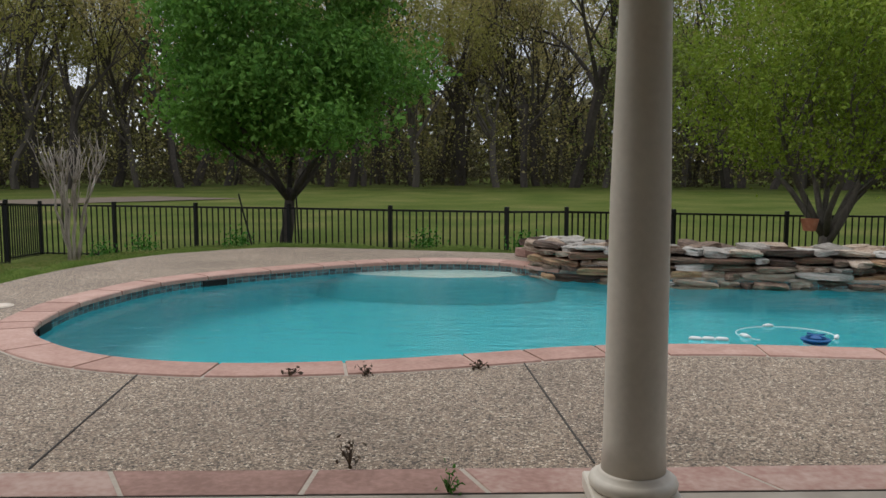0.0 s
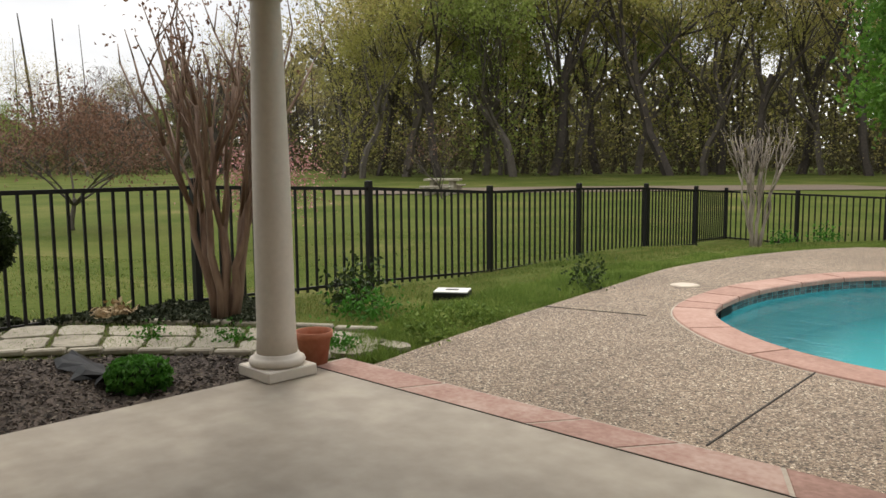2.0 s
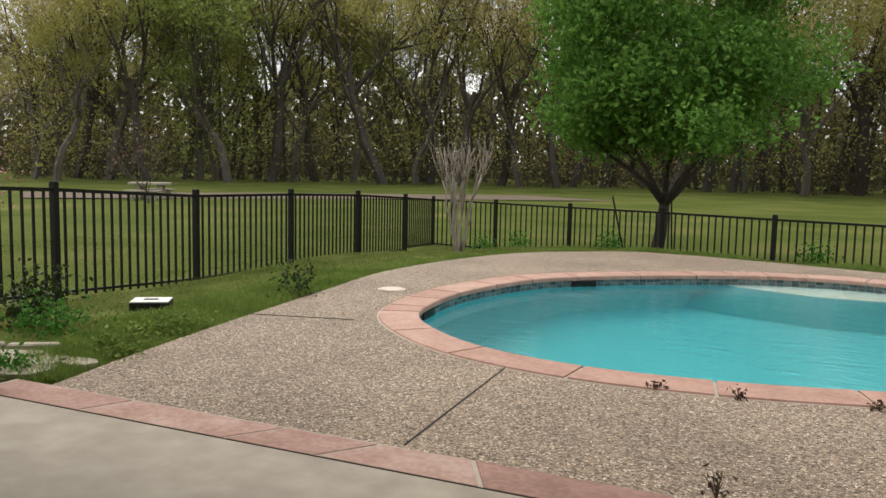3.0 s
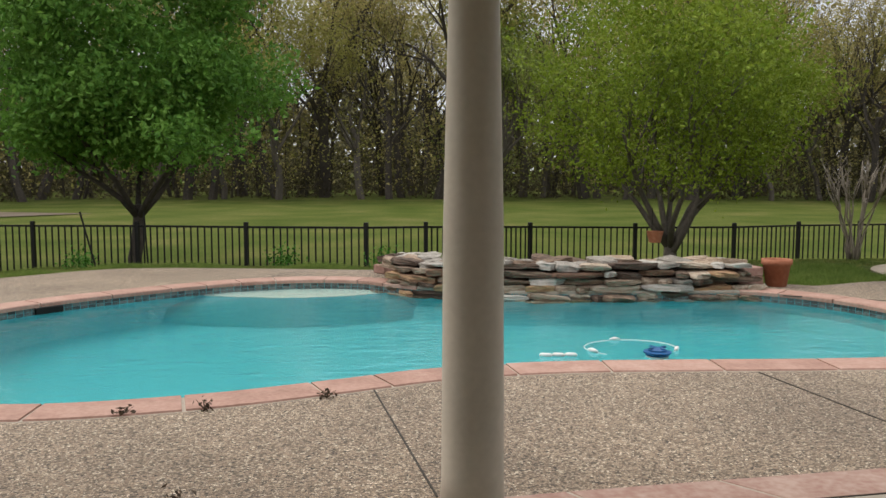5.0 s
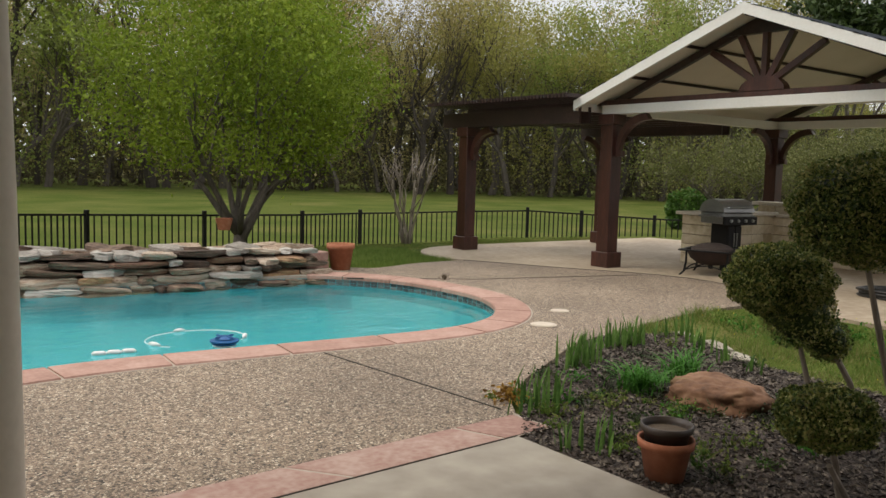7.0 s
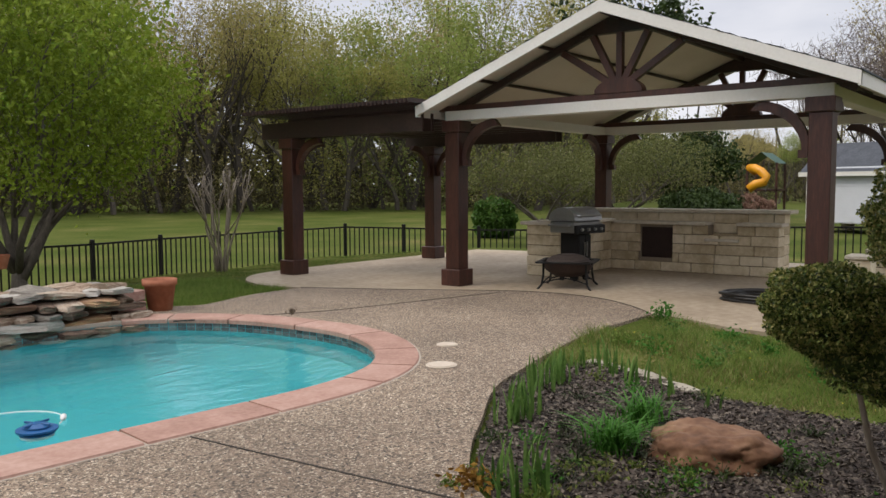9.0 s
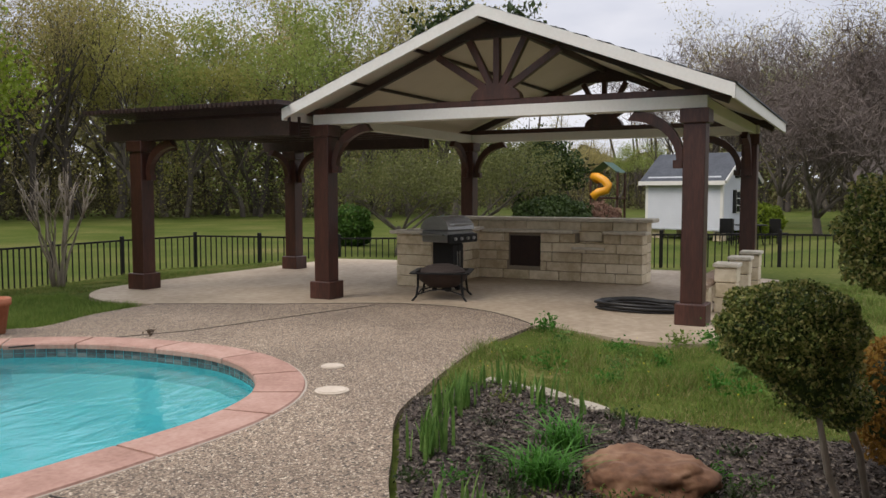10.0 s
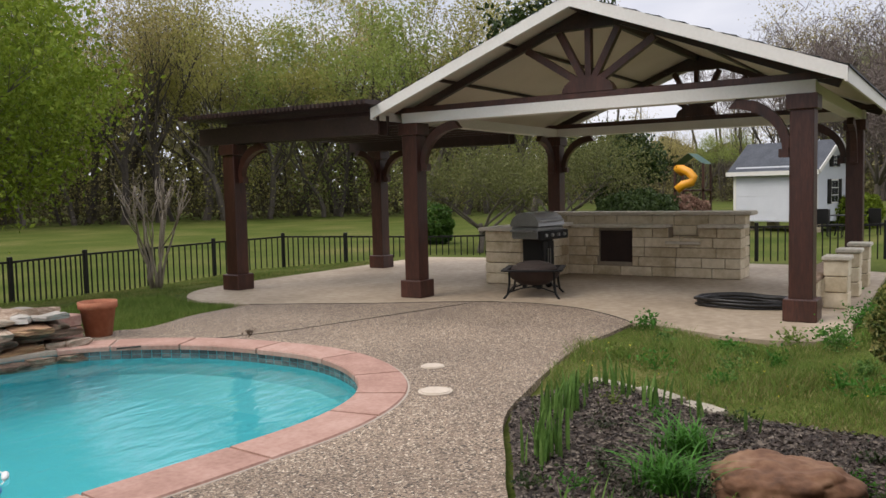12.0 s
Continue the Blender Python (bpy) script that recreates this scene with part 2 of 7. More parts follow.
TILE = mat("waterline_tile", [(0.06, 0.075, 0.075), (0.11, 0.13, 0.13), (0.19, 0.21, 0.2)], 5, 0.25, 0.1, spread=0.4, fine=20)
# Pool plaster with the blue of light absorbed by the water put into its colour.
PLASTER = mat("water_tinted_plaster", [(0.05, 0.37, 0.41), (0.065, 0.45, 0.49)], 0.5, 0.6, 0.05)
SHELF = mat("pale_shelf_plaster", [(0.5, 0.56, 0.5), (0.6, 0.65, 0.59)], 1.0, 0.6, 0.05)
SIDING = mat("white_siding", [(0.5, 0.52, 0.55), (0.6, 0.62, 0.65)], 1.2, 0.6, 0.05)
SHINGLE = mat("grey_shingles", [(0.045, 0.05, 0.06), (0.09, 0.1, 0.115)], 2, 0.9, 0.4, spread=0.3, fine=12)
HOSE = mat("black_rubber", [(0.008, 0.008, 0.008), (0.02, 0.02, 0.02)], 6, 0.4, 0.05)
STEEL = mat("grill_steel", [(0.24, 0.24, 0.235), (0.34, 0.34, 0.33)], 3, 0.35, 0.05, metal=0.75)
CHROME = mat("brushed_steel", [(0.4, 0.4, 0.4), (0.5, 0.5, 0.5)], 3, 0.3, 0.05, metal=1.0)
RUSTY = mat("rusty_iron_and_opening_shade", [(0.018, 0.01, 0.008), (0.04, 0.02, 0.014)], 6, 0.8, 0.3)
YELLOW = mat("yellow_plastic", [(0.6, 0.25, 0.008), (0.75, 0.34, 0.015)], 2, 0.4, 0.03)
CREAMP = mat("aged_cream_plastic", [(0.48, 0.4, 0.31), (0.6, 0.52, 0.42)], 6, 0.6, 0.05)
GREENP = mat("green_plastic", [(0.02, 0.07, 0.05), (0.03, 0.1, 0.07)], 2, 0.5, 0.03)
DIRT = mat("bare_earth", [(0.09, 0.065, 0.045), (0.14, 0.105, 0.07)], 1, 0.95, 0.6)
HOUSEB = mat("house_brick", [(0.25, 0.15, 0.11), (0.35, 0.23, 0.17)], 3, 0.9, 0.3)
GLASSD = mat("dark_window_glass", [(0.02, 0.022, 0.024), (0.03, 0.033, 0.036)], 1, 0.08, 0)
DAPHNE = mat("laurel_leaves", [(0.03, 0.07, 0.012), (0.06, 0.13, 0.02), (0.1, 0.19, 0.035)], 3, 0.4, 0, spread=0.3, spec=0.2, thin=0.2)
YFLOWER = mat("yellow_flowers", [(0.55, 0.45, 0.02), (0.7, 0.6, 0.05)], 3, 0.6, 0)
ROSE = mat("pink_blossom", [(0.35, 0.14, 0.14), (0.5, 0.24, 0.22)], 3, 0.6, 0)
TANLEAF = mat("dry_tan_leaves", [(0.35, 0.24, 0.12), (0.5, 0.38, 0.22)], 3, 0.7, 0, spread=0.3)


def water_mat():
    m = bpy.data.materials.new("pool_water")
    m.use_nodes = True
    n, l = m.node_tree.nodes, m.node_tree.links
    b = n["Principled BSDF"]
    b.inputs["Base Color"].default_value = (0.75, 0.98, 1.0, 1)
    b.inputs["Transmission Weight"].default_value = 1.0
    b.inputs["IOR"].default_value, b.inputs["Roughness"].default_value = 1.33, 0.03
    co, mp = n.new("ShaderNodeTexCoord"), n.new("ShaderNodeMapping")
    mp.inputs["Rotation"].default_value = (0, 0, 0.9)
    mp.inputs["Scale"].default_value = (1.0, 2.6, 1.0)
    w = n.new("ShaderNodeTexNoise")
    w.inputs["Scale"].default_value, w.inputs["Detail"].default_value, w.inputs["Distortion"].default_value = 2.3, 3, 0.8
    bp = n.new("ShaderNodeBump")
    bp.inputs["Strength"].default_value, bp.inputs["Distance"].default_value = 0.3, 0.03
    l.new(co.outputs["Object"], mp.inputs["Vector"])
    l.new(mp.outputs["Vector"], w.inputs["Vector"])
    l.new(w.outputs["Fac"], bp.inputs["Height"])
    l.new(bp.outputs["Normal"], b.inputs["Normal"])
    return m


WATER = water_mat()


PALEBARK = mat("pale_crape_bark", [(0.15, 0.12, 0.09), (0.25, 0.21, 0.165), (0.36, 0.31, 0.25)], 4, 0.7, 0.2, fine=14, stretch=(2, 2, 0.4))


CAP = mat("cap_stone", [(0.4, 0.36, 0.28), (0.54, 0.49, 0.4), (0.64, 0.59, 0.5)], 3, 0.85, 0.35, fine=18)
JOINT = mat("block_joint_mortar", [(0.2, 0.165, 0.12), (0.3, 0.25, 0.185)], 8, 0.95, 0.3)


# ---- mesh helpers ----
def link_mesh(name, bm, material, parent=None, label="", smooth=False):
    me = bpy.data.meshes.new(name)
    bm.to_mesh(me)
    bm.free()
    me.materials.append(material)
    if smooth:
        me.shade_smooth()
    ob = new(name, me)
    ob.parent = parent
    return tagged(ob, label)


part = link_mesh


def raw_mesh(name, verts, faces, material, parent=None, label="", smooth=False):
    me = bpy.data.meshes.new(name)
    me.from_pydata(verts if isinstance(verts, list) else verts.tolist(), [], faces if isinstance(faces, list) else faces.tolist())
    me.materials.append(material)
    if smooth:
        me.shade_smooth()
    ob = new(name, me)
    ob.parent = parent
    return tagged(ob, label)


def root(name, x=0, y=0, z=0, rz=0, label="", category="", group="", kind=""):
    e = new(name)
    e.matrix_basis = pose(x, y, z, 0, 0, rz)
    return tagged(e, label, category, group, kind)


def box(bm, lo, hi, bevel=0.0, m=None):
    c = [(a + b) / 2 for a, b in zip(lo, hi)]
    s = [b - a for a, b in zip(lo, hi)]
    mm = Matrix.Translation(c) @ Matrix.Diagonal((*s, 1))
    r = bmesh.ops.create_cube(bm, size=1, matrix=(m @ mm) if m else mm)
    if bevel:
        es = list({e for v in r["verts"] for e in v.link_edges})
        bmesh.ops.bevel(bm, geom=es, offset=bevel, segments=1, affect="EDGES", profile=0.5)
    return bm


def beam(bm, a, b, w, h, bevel=0.0):
    """A squared timber from a to b, w wide and h high."""
    a, b = Vector(a), Vector(b)
    d = b - a
    q = d.to_track_quat("X", "Z").to_matrix().to_4x4()
    return box(bm, (0, -w / 2, -h / 2), (d.length, w / 2, h / 2), bevel, Matrix.Translation(a) @ q)


def lathe(bm, prof, seg=32, c=(0, 0, 0)):
    """Turns a profile of (radius, height) round the z axis."""
    rings = []
    for r, z in prof:
        if r < 1e-5:
            rings.append([bm.verts.new((c[0], c[1], c[2] + z))])
        else:
            rings.append([bm.verts.new((c[0] + r * math.cos(2 * math.pi * i / seg), c[1] + r * math.sin(2 * math.pi * i / seg), c[2] + z)) for i in range(seg)])
    for p, q in zip(rings, rings[1:]):
        for i in range(seg):
            j = (i + 1) % seg
            if len(p) == 1 and len(q) > 1:
                bm.faces.new((p[0], q[j], q[i]))
            elif len(q) == 1 and len(p) > 1:
                bm.faces.new((p[i], p[j], q[0]))
            elif len(p) > 1:
                bm.faces.new((p[i], p[j], q[j], q[i]))
    return bm


def tube(bm, pts, radii, seg=7):
    """A round bar through points, one radius a point."""
    pts = [Vector(p) for p in pts]
    rings, n = [], len(pts)
    side = None
    for i, p in enumerate(pts):
        d = (pts[min(i + 1, n - 1)] - pts[max(i - 1, 0)]).normalized()
        if side is None:
            side = d.orthogonal().normalized()
        side = (side - d * side.dot(d)).normalized()
        up = d.cross(side)
        r = radii[i] if hasattr(radii, "__len__") else radii
        rings.append([bm.verts.new(p + r * (math.cos(2 * math.pi * k / seg) * side + math.sin(2 * math.pi * k / seg) * up)) for k in range(seg)])
    for a, b in zip(rings, rings[1:]):
        for k in range(seg):
            bm.faces.new((a[k], a[(k + 1) % seg], b[(k + 1) % seg], b[k]))
    bm.faces.new(rings[0][::-1])
    bm.faces.new(rings[-1])
    return bm


def smooth_loop(pts, n=12, closed=True):
    """A rounded line through the points of a plan."""
    out, k = [], len(pts)
    P = [np.array(p, float) for p in pts]
    for i in range(k if closed else k - 1):
        p0, p1, p2, p3 = (P[(i + j) % k] if closed else P[min(max(i + j, 0), k - 1)] for j in (-1, 0, 1, 2))
        for s in range(n):
            t = s / n
            out.append(0.5 * (2 * p1 + (p2 - p0) * t + (2 * p0 - 5 * p1 + 4 * p2 - p3) * t * t + (3 * p1 - p0 - 3 * p2 + p3) * t ** 3))
    if not closed:
        out.append(P[-1])
    return np.array(out)


def even(loop, step):
    """The closed line again, in even steps."""
    q = np.vstack([loop, loop[:1]])
    L = np.r_[0, np.cumsum(np.hypot(*np.diff(q, axis=0).T))]
    n = max(8, int(round(L[-1] / step)))
    s = np.linspace(0, L[-1], n, endpoint=False)
    return np.c_[np.interp(s, L, q[:, 0]), np.interp(s, L, q[:, 1])]


def offset(loop, d):
    t = np.roll(loop, -1, 0) - np.roll(loop, 1, 0)
    t /= np.hypot(t[:, 0], t[:, 1])[:, None]
    return loop + d * np.c_[t[:, 1], -t[:, 0]]


def inside(loop, x, y):
    x, y = np.asarray(x, float), np.asarray(y, float)
    c = np.zeros(x.shape, bool)
    for (x1, y1), (x2, y2) in zip(loop, np.roll(loop, -1, 0)):
        if y1 != y2:
            c ^= ((y1 > y) != (y2 > y)) & (x < (x2 - x1) * (y - y1) / (y2 - y1) + x1)
    return c


def area(loop):
    return 0.5 * np.sum(loop[:, 0] * np.roll(loop[:, 1], -1) - np.roll(loop[:, 0], -1) * loop[:, 1])


def plate(name, outer, holes, z, thick, material, kind="structure", label="", parent=None):
    """A flat slab with holes, its top at z."""
    bm = bmesh.new()
    for loop in [outer, *holes]:
        vs = [bm.verts.new((p[0], p[1], z)) for p in loop]
        for i in range(len(vs)):
            bm.edges.new((vs[i], vs[(i + 1) % len(vs)]))
    bmesh.ops.triangle_fill(bm, use_beauty=True, use_dissolve=False, edges=bm.edges[:], normal=(0, 0, 1))
    for f in bm.faces:
        if f.normal.z < 0:
            f.normal_flip()
    if thick:
        r = bmesh.ops.extrude_face_region(bm, geom=bm.faces[:])
        low = [v for v in bm.verts if v not in set(g for g in r["geom"] if isinstance(g, bmesh.types.BMVert))]
        for v in low:
            v.co.z -= thick
    ob = link_mesh(name, bm, material, parent, label)
    return tagged(ob, kind=kind)


def leaves(pts, size, rng, up=0.2, aspect=0.55, bend=0.0):
    """One small folded quad a leaf: arrays of vertices and faces."""
    n = len(pts)
    d = rng.normal(size=(n, 3))
    d[:, 2] += up
    d /= np.linalg.norm(d, axis=1)[:, None]
    s = np.cross(d, rng.normal(size=(n, 3)))
    s /= np.linalg.norm(s, axis=1)[:, None]
    k = size * rng.uniform(0.6, 1.3, n)[:, None]
    a, b = d * k, s * k * aspect * 0.5
    mid = np.cross(d, s) * k * 0.12
    v = np.stack([pts - a * 0.5, pts + b + mid, pts + a * 0.5, pts - b + mid], 1).reshape(-1, 3)
    f = np.arange(4 * n).reshape(n, 4)
    return v, f

# ---- plan of the place ----
POOL = even(smooth_loop([(-3.74, 7.05), (-3.25, 6.42), (-2.54, 5.97), (-1.64, 5.8), (-0.64, 5.92), (0.2, 6.17), (1.0, 6.43), (2.0, 6.53), (3.1, 6.44), (4.1, 6.33), (4.95, 6.3), (5.62, 6.5), (6.14, 6.98),
                         (6.46, 7.65), (6.5, 8.35), (6.4, 9.05), (6.12, 9.65), (5.7, 10.1), (5.2, 10.27), (4.45, 10.36), (3.7, 10.43), (3.0, 10.51), (2.34, 10.7), (1.62, 11.02), (1.05, 11.52), (0.66, 11.93), (-0.11, 12.13), (-0.93, 11.98), (-1.69, 11.58),
                         (-2.37, 11.08), (-3.0, 10.56), (-3.56, 9.87), (-3.84, 8.95), (-3.92, 8.1)]), 0.1)
if area(POOL) < 0:
    POOL = POOL[::-1]
COPE_OUT = offset(POOL, 0.36)
EDGE_Y = lambda x: 3.50 + 0.045 * x
PORCH = np.array([(-4.8, -4.0), (3.42, -4.0), (3.42, EDGE_Y(3.42)), (-4.8, EDGE_Y(-4.8))])
BED_EDGE = smooth_loop([(3.7, 3.98), (3.95, 4.3), (4.4, 4.62), (4.8, 4.84), (5.55, 5.25), (6.3, 5.45), (7.1, 5.62), (8.0, 5.76), (9.42, 5.77)], 5, False)
SEAM = smooth_loop([(9.42, 5.77), (9.8, 6.15), (10.2, 6.75), (10.35, 7.5), (10.15, 8.3), (9.55, 9.3), (9.15, 10.1), (8.75, 10.85)], 5, False)
BACK = smooth_loop([(8.75, 10.85), (7.8, 10.82), (6.9, 10.55), (6.5, 10.78), (5.8, 11.1), (2.6, 11.8), (1.9, 12.4), (1.2, 13.15), (0.2, 13.45), (-1.5, 13.85), (-3.1, 14.05), (-4.6, 13.0), (-5.3, 11.3), (-5.5, 9.4), (-5.26, 7.7), (-4.99, 6.05), (-4.84, 5.2), (-4.66, 4.3), (-4.5, 3.62)], 6, False)
DECK = np.vstack([[(x, EDGE_Y(x) + 0.312) for x in np.linspace(-4.5, 3.68, 12)], BED_EDGE[:-1], SEAM[:-1], BACK])
SLAB = np.vstack([SEAM[::-1][:-1], [(9.42, 5.77)], smooth_loop([(9.3, 5.3), (9.02, 4.6), (9.05, 4.0), (9.4, 3.68), (10.2, 3.72)], 5, False), [(15.7, 3.8), (16.6, 5.5), (16.6, 10.0), (16.0, 12.9)], smooth_loop([(12.0, 13.0), (9.9, 12.95), (9.0, 12.4), (8.62, 11.6)], 5, False)])


def smoothstep(a, b, v):
    t = np.clip((v - a) / (b - a), 0, 1)
    return t * t * (3 - 2 * t)


def dist_to(loop, x, y):
    best = np.full(np.shape(x), 1e9)
    for (x1, y1), (x2, y2) in zip(loop, np.roll(loop, -1, 0)):
        dx, dy = x2 - x1, y2 - y1
        t = np.clip(((x - x1) * dx + (y - y1) * dy) / (dx * dx + dy * dy + 1e-12), 0, 1)
        best = np.minimum(best, np.hypot(x - x1 - t * dx, y - y1 - t * dy))
    return best


OUTLINE = np.array([(-4.8, -4), (3.4, -4), (3.42, 3.6), (9.3, 3.5), (16.6, 3.5), (16.6, 13), (9.0, 12.9), (6.5, 11), (1.5, 12.8), (-3.2, 13.95), (-5.3, 11.3), (-5.2, 7.7), (-4.7, 4.3)])


def ground_z(x, y):
    x, y = np.asarray(x, float), np.asarray(y, float)
    d = dist_to(OUTLINE, x, y) * ~inside(OUTLINE, x, y)
    side = smoothstep(2.5, 8, y)
    z = -0.035 - side * (0.22 * smoothstep(0.2, 3.2, d) + 0.36 * smoothstep(2.6, 6, d)) - (1 - side) * 0.5 * smoothstep(6, 30, d)
    bumps = 0.03 * np.sin(x * 0.9 + 1.3 * np.sin(y * 0.5)) * np.sin(y * 0.8 + 0.7) * smoothstep(0.5, 4, d)
    return z + bumps


def make_ground():
    near = np.arange(-14, 24, 0.25)
    far = np.array([0.6, 1.4, 2.6, 4.5, 7, 11, 17, 26, 40, 60, 90, 150, 300, 700, 1800])
    xs = np.r_[near[0] - far[::-1], near, near[-1] + far]
    ny = np.arange(-6, 22, 0.25)
    ys = np.r_[ny[0] - far[::-1], ny, ny[-1] + far]
    X, Y = np.meshgrid(xs, ys, indexing="ij")
    Z = ground_z(X, Y)
    deep = inside(OUTLINE, X, Y)
    Z = np.where(inside(DECK, X, Y) | inside(SLAB, X, Y) | inside(PORCH, X, Y), -0.07, Z)
    hole = inside(offset(POOL, 0.2), X, Y)
    n, m = X.shape
    I = np.arange(n * m).reshape(n, m)
    q = np.stack([I[:-1, :-1], I[1:, :-1], I[1:, 1:], I[:-1, 1:]], -1).reshape(-1, 4)
    keep = ~hole.ravel()[q].any(1)
    return tagged(raw_mesh("ground", np.stack([X, Y, Z], -1).reshape(-1, 3), q[keep], LAWN, smooth=True), "uneven early spring lawn of green and straw-coloured grass", "lawn", kind="structure")


make_ground()

# ---- porch ----
tagged(plate("porch_floor", PORCH, [], 0.0, 0.14, CONCRETE), "smooth worn grey concrete porch slab with stains", "floor")
tagged(plate("deck", DECK, [offset(POOL, 0.34)], -0.002, 0.12, AGG), "washed pebble aggregate pool deck", "pavement")
tagged(plate("pavilion_floor", SLAB, [], 0.0, 0.12, SLAB2), "tan concrete slab under the pavilion", "floor")


def seam_line(name, pts, w=0.01, z=0.002):
    """A dark filled joint between slabs."""
    bm = bmesh.new()
    for a, b in zip(pts, pts[1:]):
        beam(bm, (*a, z - 0.006), (*b, z - 0.006), w, 0.016)
    return tagged(link_mesh(name, bm, SEAL), "dark filled expansion joint in the deck", "joint", kind="structure")


seam_line("deck_joint", [(0.69, 3.9), (0.49, 6.06)])
seam_line("deck_joint", [(-2.03, 3.76), (-2.2, 5.58)])
seam_line("deck_joint", [(3.68, 4.1), (3.5, 6.0)])
seam_line("deck_joint", [(-5.0, 6.15), (-4.05, 6.42)])
seam_line("deck_joint", [(5.9, 9.75), (7.4, 8.9), (10.0, 8.2)])
seam_line("porch_joint", [(x, EDGE_Y(x) + 0.004) for x in (-4.8, -1, 3.42)], 0.005)
seam_line("slab_joint", [tuple(p) for p in SEAM], 0.009, 0.003)


def stone_piece(poly, z, h, material, parent, name="flagstone"):
    """One flat stone on an outline of a few corners, its edge worn round."""
    bm = bmesh.new()
    c = np.mean(poly, 0)
    lo = [bm.verts.new((p[0], p[1], z - h)) for p in poly]
    md = [bm.verts.new((p[0], p[1], z - 0.006)) for p in poly]
    hi = [bm.verts.new((*(c + (np.array(p) - c) * 0.985), z)) for p in poly]
    k = len(poly)
    for a, b in ((lo, md), (md, hi)):
        for i in range(k):
            bm.faces.new((a[i], a[(i + 1) % k], b[(i + 1) % k], b[i]))
    bm.faces.new(hi)
    return part(name, bm, material, parent)


def porch_border():
    rng = random.Random(5)
    base = tagged(raw_mesh("porch_border", [(-4.8, EDGE_Y(-4.8) + 0.001, -0.0005), (3.7, EDGE_Y(3.7) + 0.001, -0.0005), (3.7, EDGE_Y(3.7) + 0.311, -0.0005), (-4.8, EDGE_Y(-4.8) + 0.311, -0.0005)], [(0, 1, 2, 3)], MORTAR),
                  "band of red flagstones set in mortar along the porch", "paving", kind="structure")
    x = -4.78
    while x < 3.66:
        w = min(rng.uniform(0.55, 1.05), 3.69 - x)
        if 3.69 - x - w < 0.25:
            w = 3.69 - x
        s1, s2 = rng.uniform(-0.2, 0.2), rng.uniform(-0.22, 0.22)
        a, b = x + 0.011, x + w - 0.011
        if x < -4.7:
            s1 = 0
        if b > 3.6:
            s2 = -0.02
        poly = [(a, EDGE_Y(a) + 0.01), (b, EDGE_Y(b) + 0.01), (b + s2, EDGE_Y(b) + 0.3), (a + (s1 if x < -4.7 else prev), EDGE_Y(a) + 0.3)]
        prev = s2
        stone_piece(poly, 0.004, 0.03, FLAG, base)
        x += w


porch_border()


def column(x, y):
    c = root("porch_column", x, y, 0, 0, "cream painted round porch column on a square plinth", "column", "porch columns")
    bm = box(bmesh.new(), (-0.19, -0.19, 0.0), (0.19, 0.19, 0.075), 0.008)
    part("plinth", bm, COLUMN, c)
    bm = lathe(bmesh.new(), [(0.0, 0.075), (0.172, 0.075), (0.185, 0.087), (0.19, 0.105), (0.183, 0.124), (0.168, 0.132), (0.158, 0.136), (0.15, 0.15), (0.142, 0.158), (0.0, 0.158)], 48)
    part("base", bm, COLUMN, c, smooth=False).data.shade_smooth()
    prof = [(0.0, 0.15)] + [(0.132 - 0.001 * k if k < 8 else 0.124 - 0.0035 * (k - 8), 0.15 + 2.36 * k / 16) for k in range(17)]
    prof[1] = (0.138, 0.15)
    bm = lathe(bmesh.new(), prof + [(0.0, 2.51)], 48)
    part("shaft", bm, COLUMN, c).data.shade_smooth()
    bm = lathe(bmesh.new(), [(0.0, 2.46), (0.104, 2.46), (0.112, 2.47), (0.112, 2.49), (0.104, 2.5), (0.104, 2.56), (0.125, 2.6), (0.15, 2.62), (0.0, 2.62)], 48)
    part("capital", bm, COLUMN, c).data.shade_smooth()
    part("cap_block", box(bmesh.new(), (-0.17, -0.17, 2.62), (0.17, 0.17, 2.68), 0.005), COLUMN, c)
    return c


column(-4.77, 3.0)
column(0.775, 3.42)
bm = box(bmesh.new(), (-5.0, 3.05, 2.68), (4.6, 3.4, 2.98))
tagged(link_mesh("porch_beam", bm, TRIM), "cream painted porch beam", "beam", kind="structure")
bm = box(bmesh.new(), (-5.4, -4.0, 2.98), (5.0, 3.7, 3.12))
tagged(link_mesh("ceiling", bm, TRIM), "white painted porch ceiling", "ceiling", kind="structure")
bm = box(bmesh.new(), (-9.0, -4.3, -0.3), (9.0, -4.0, 3.4))
tagged(link_mesh("wall_house", bm, HOUSEB), "brick house wall behind the porch", "wall", kind="structure")

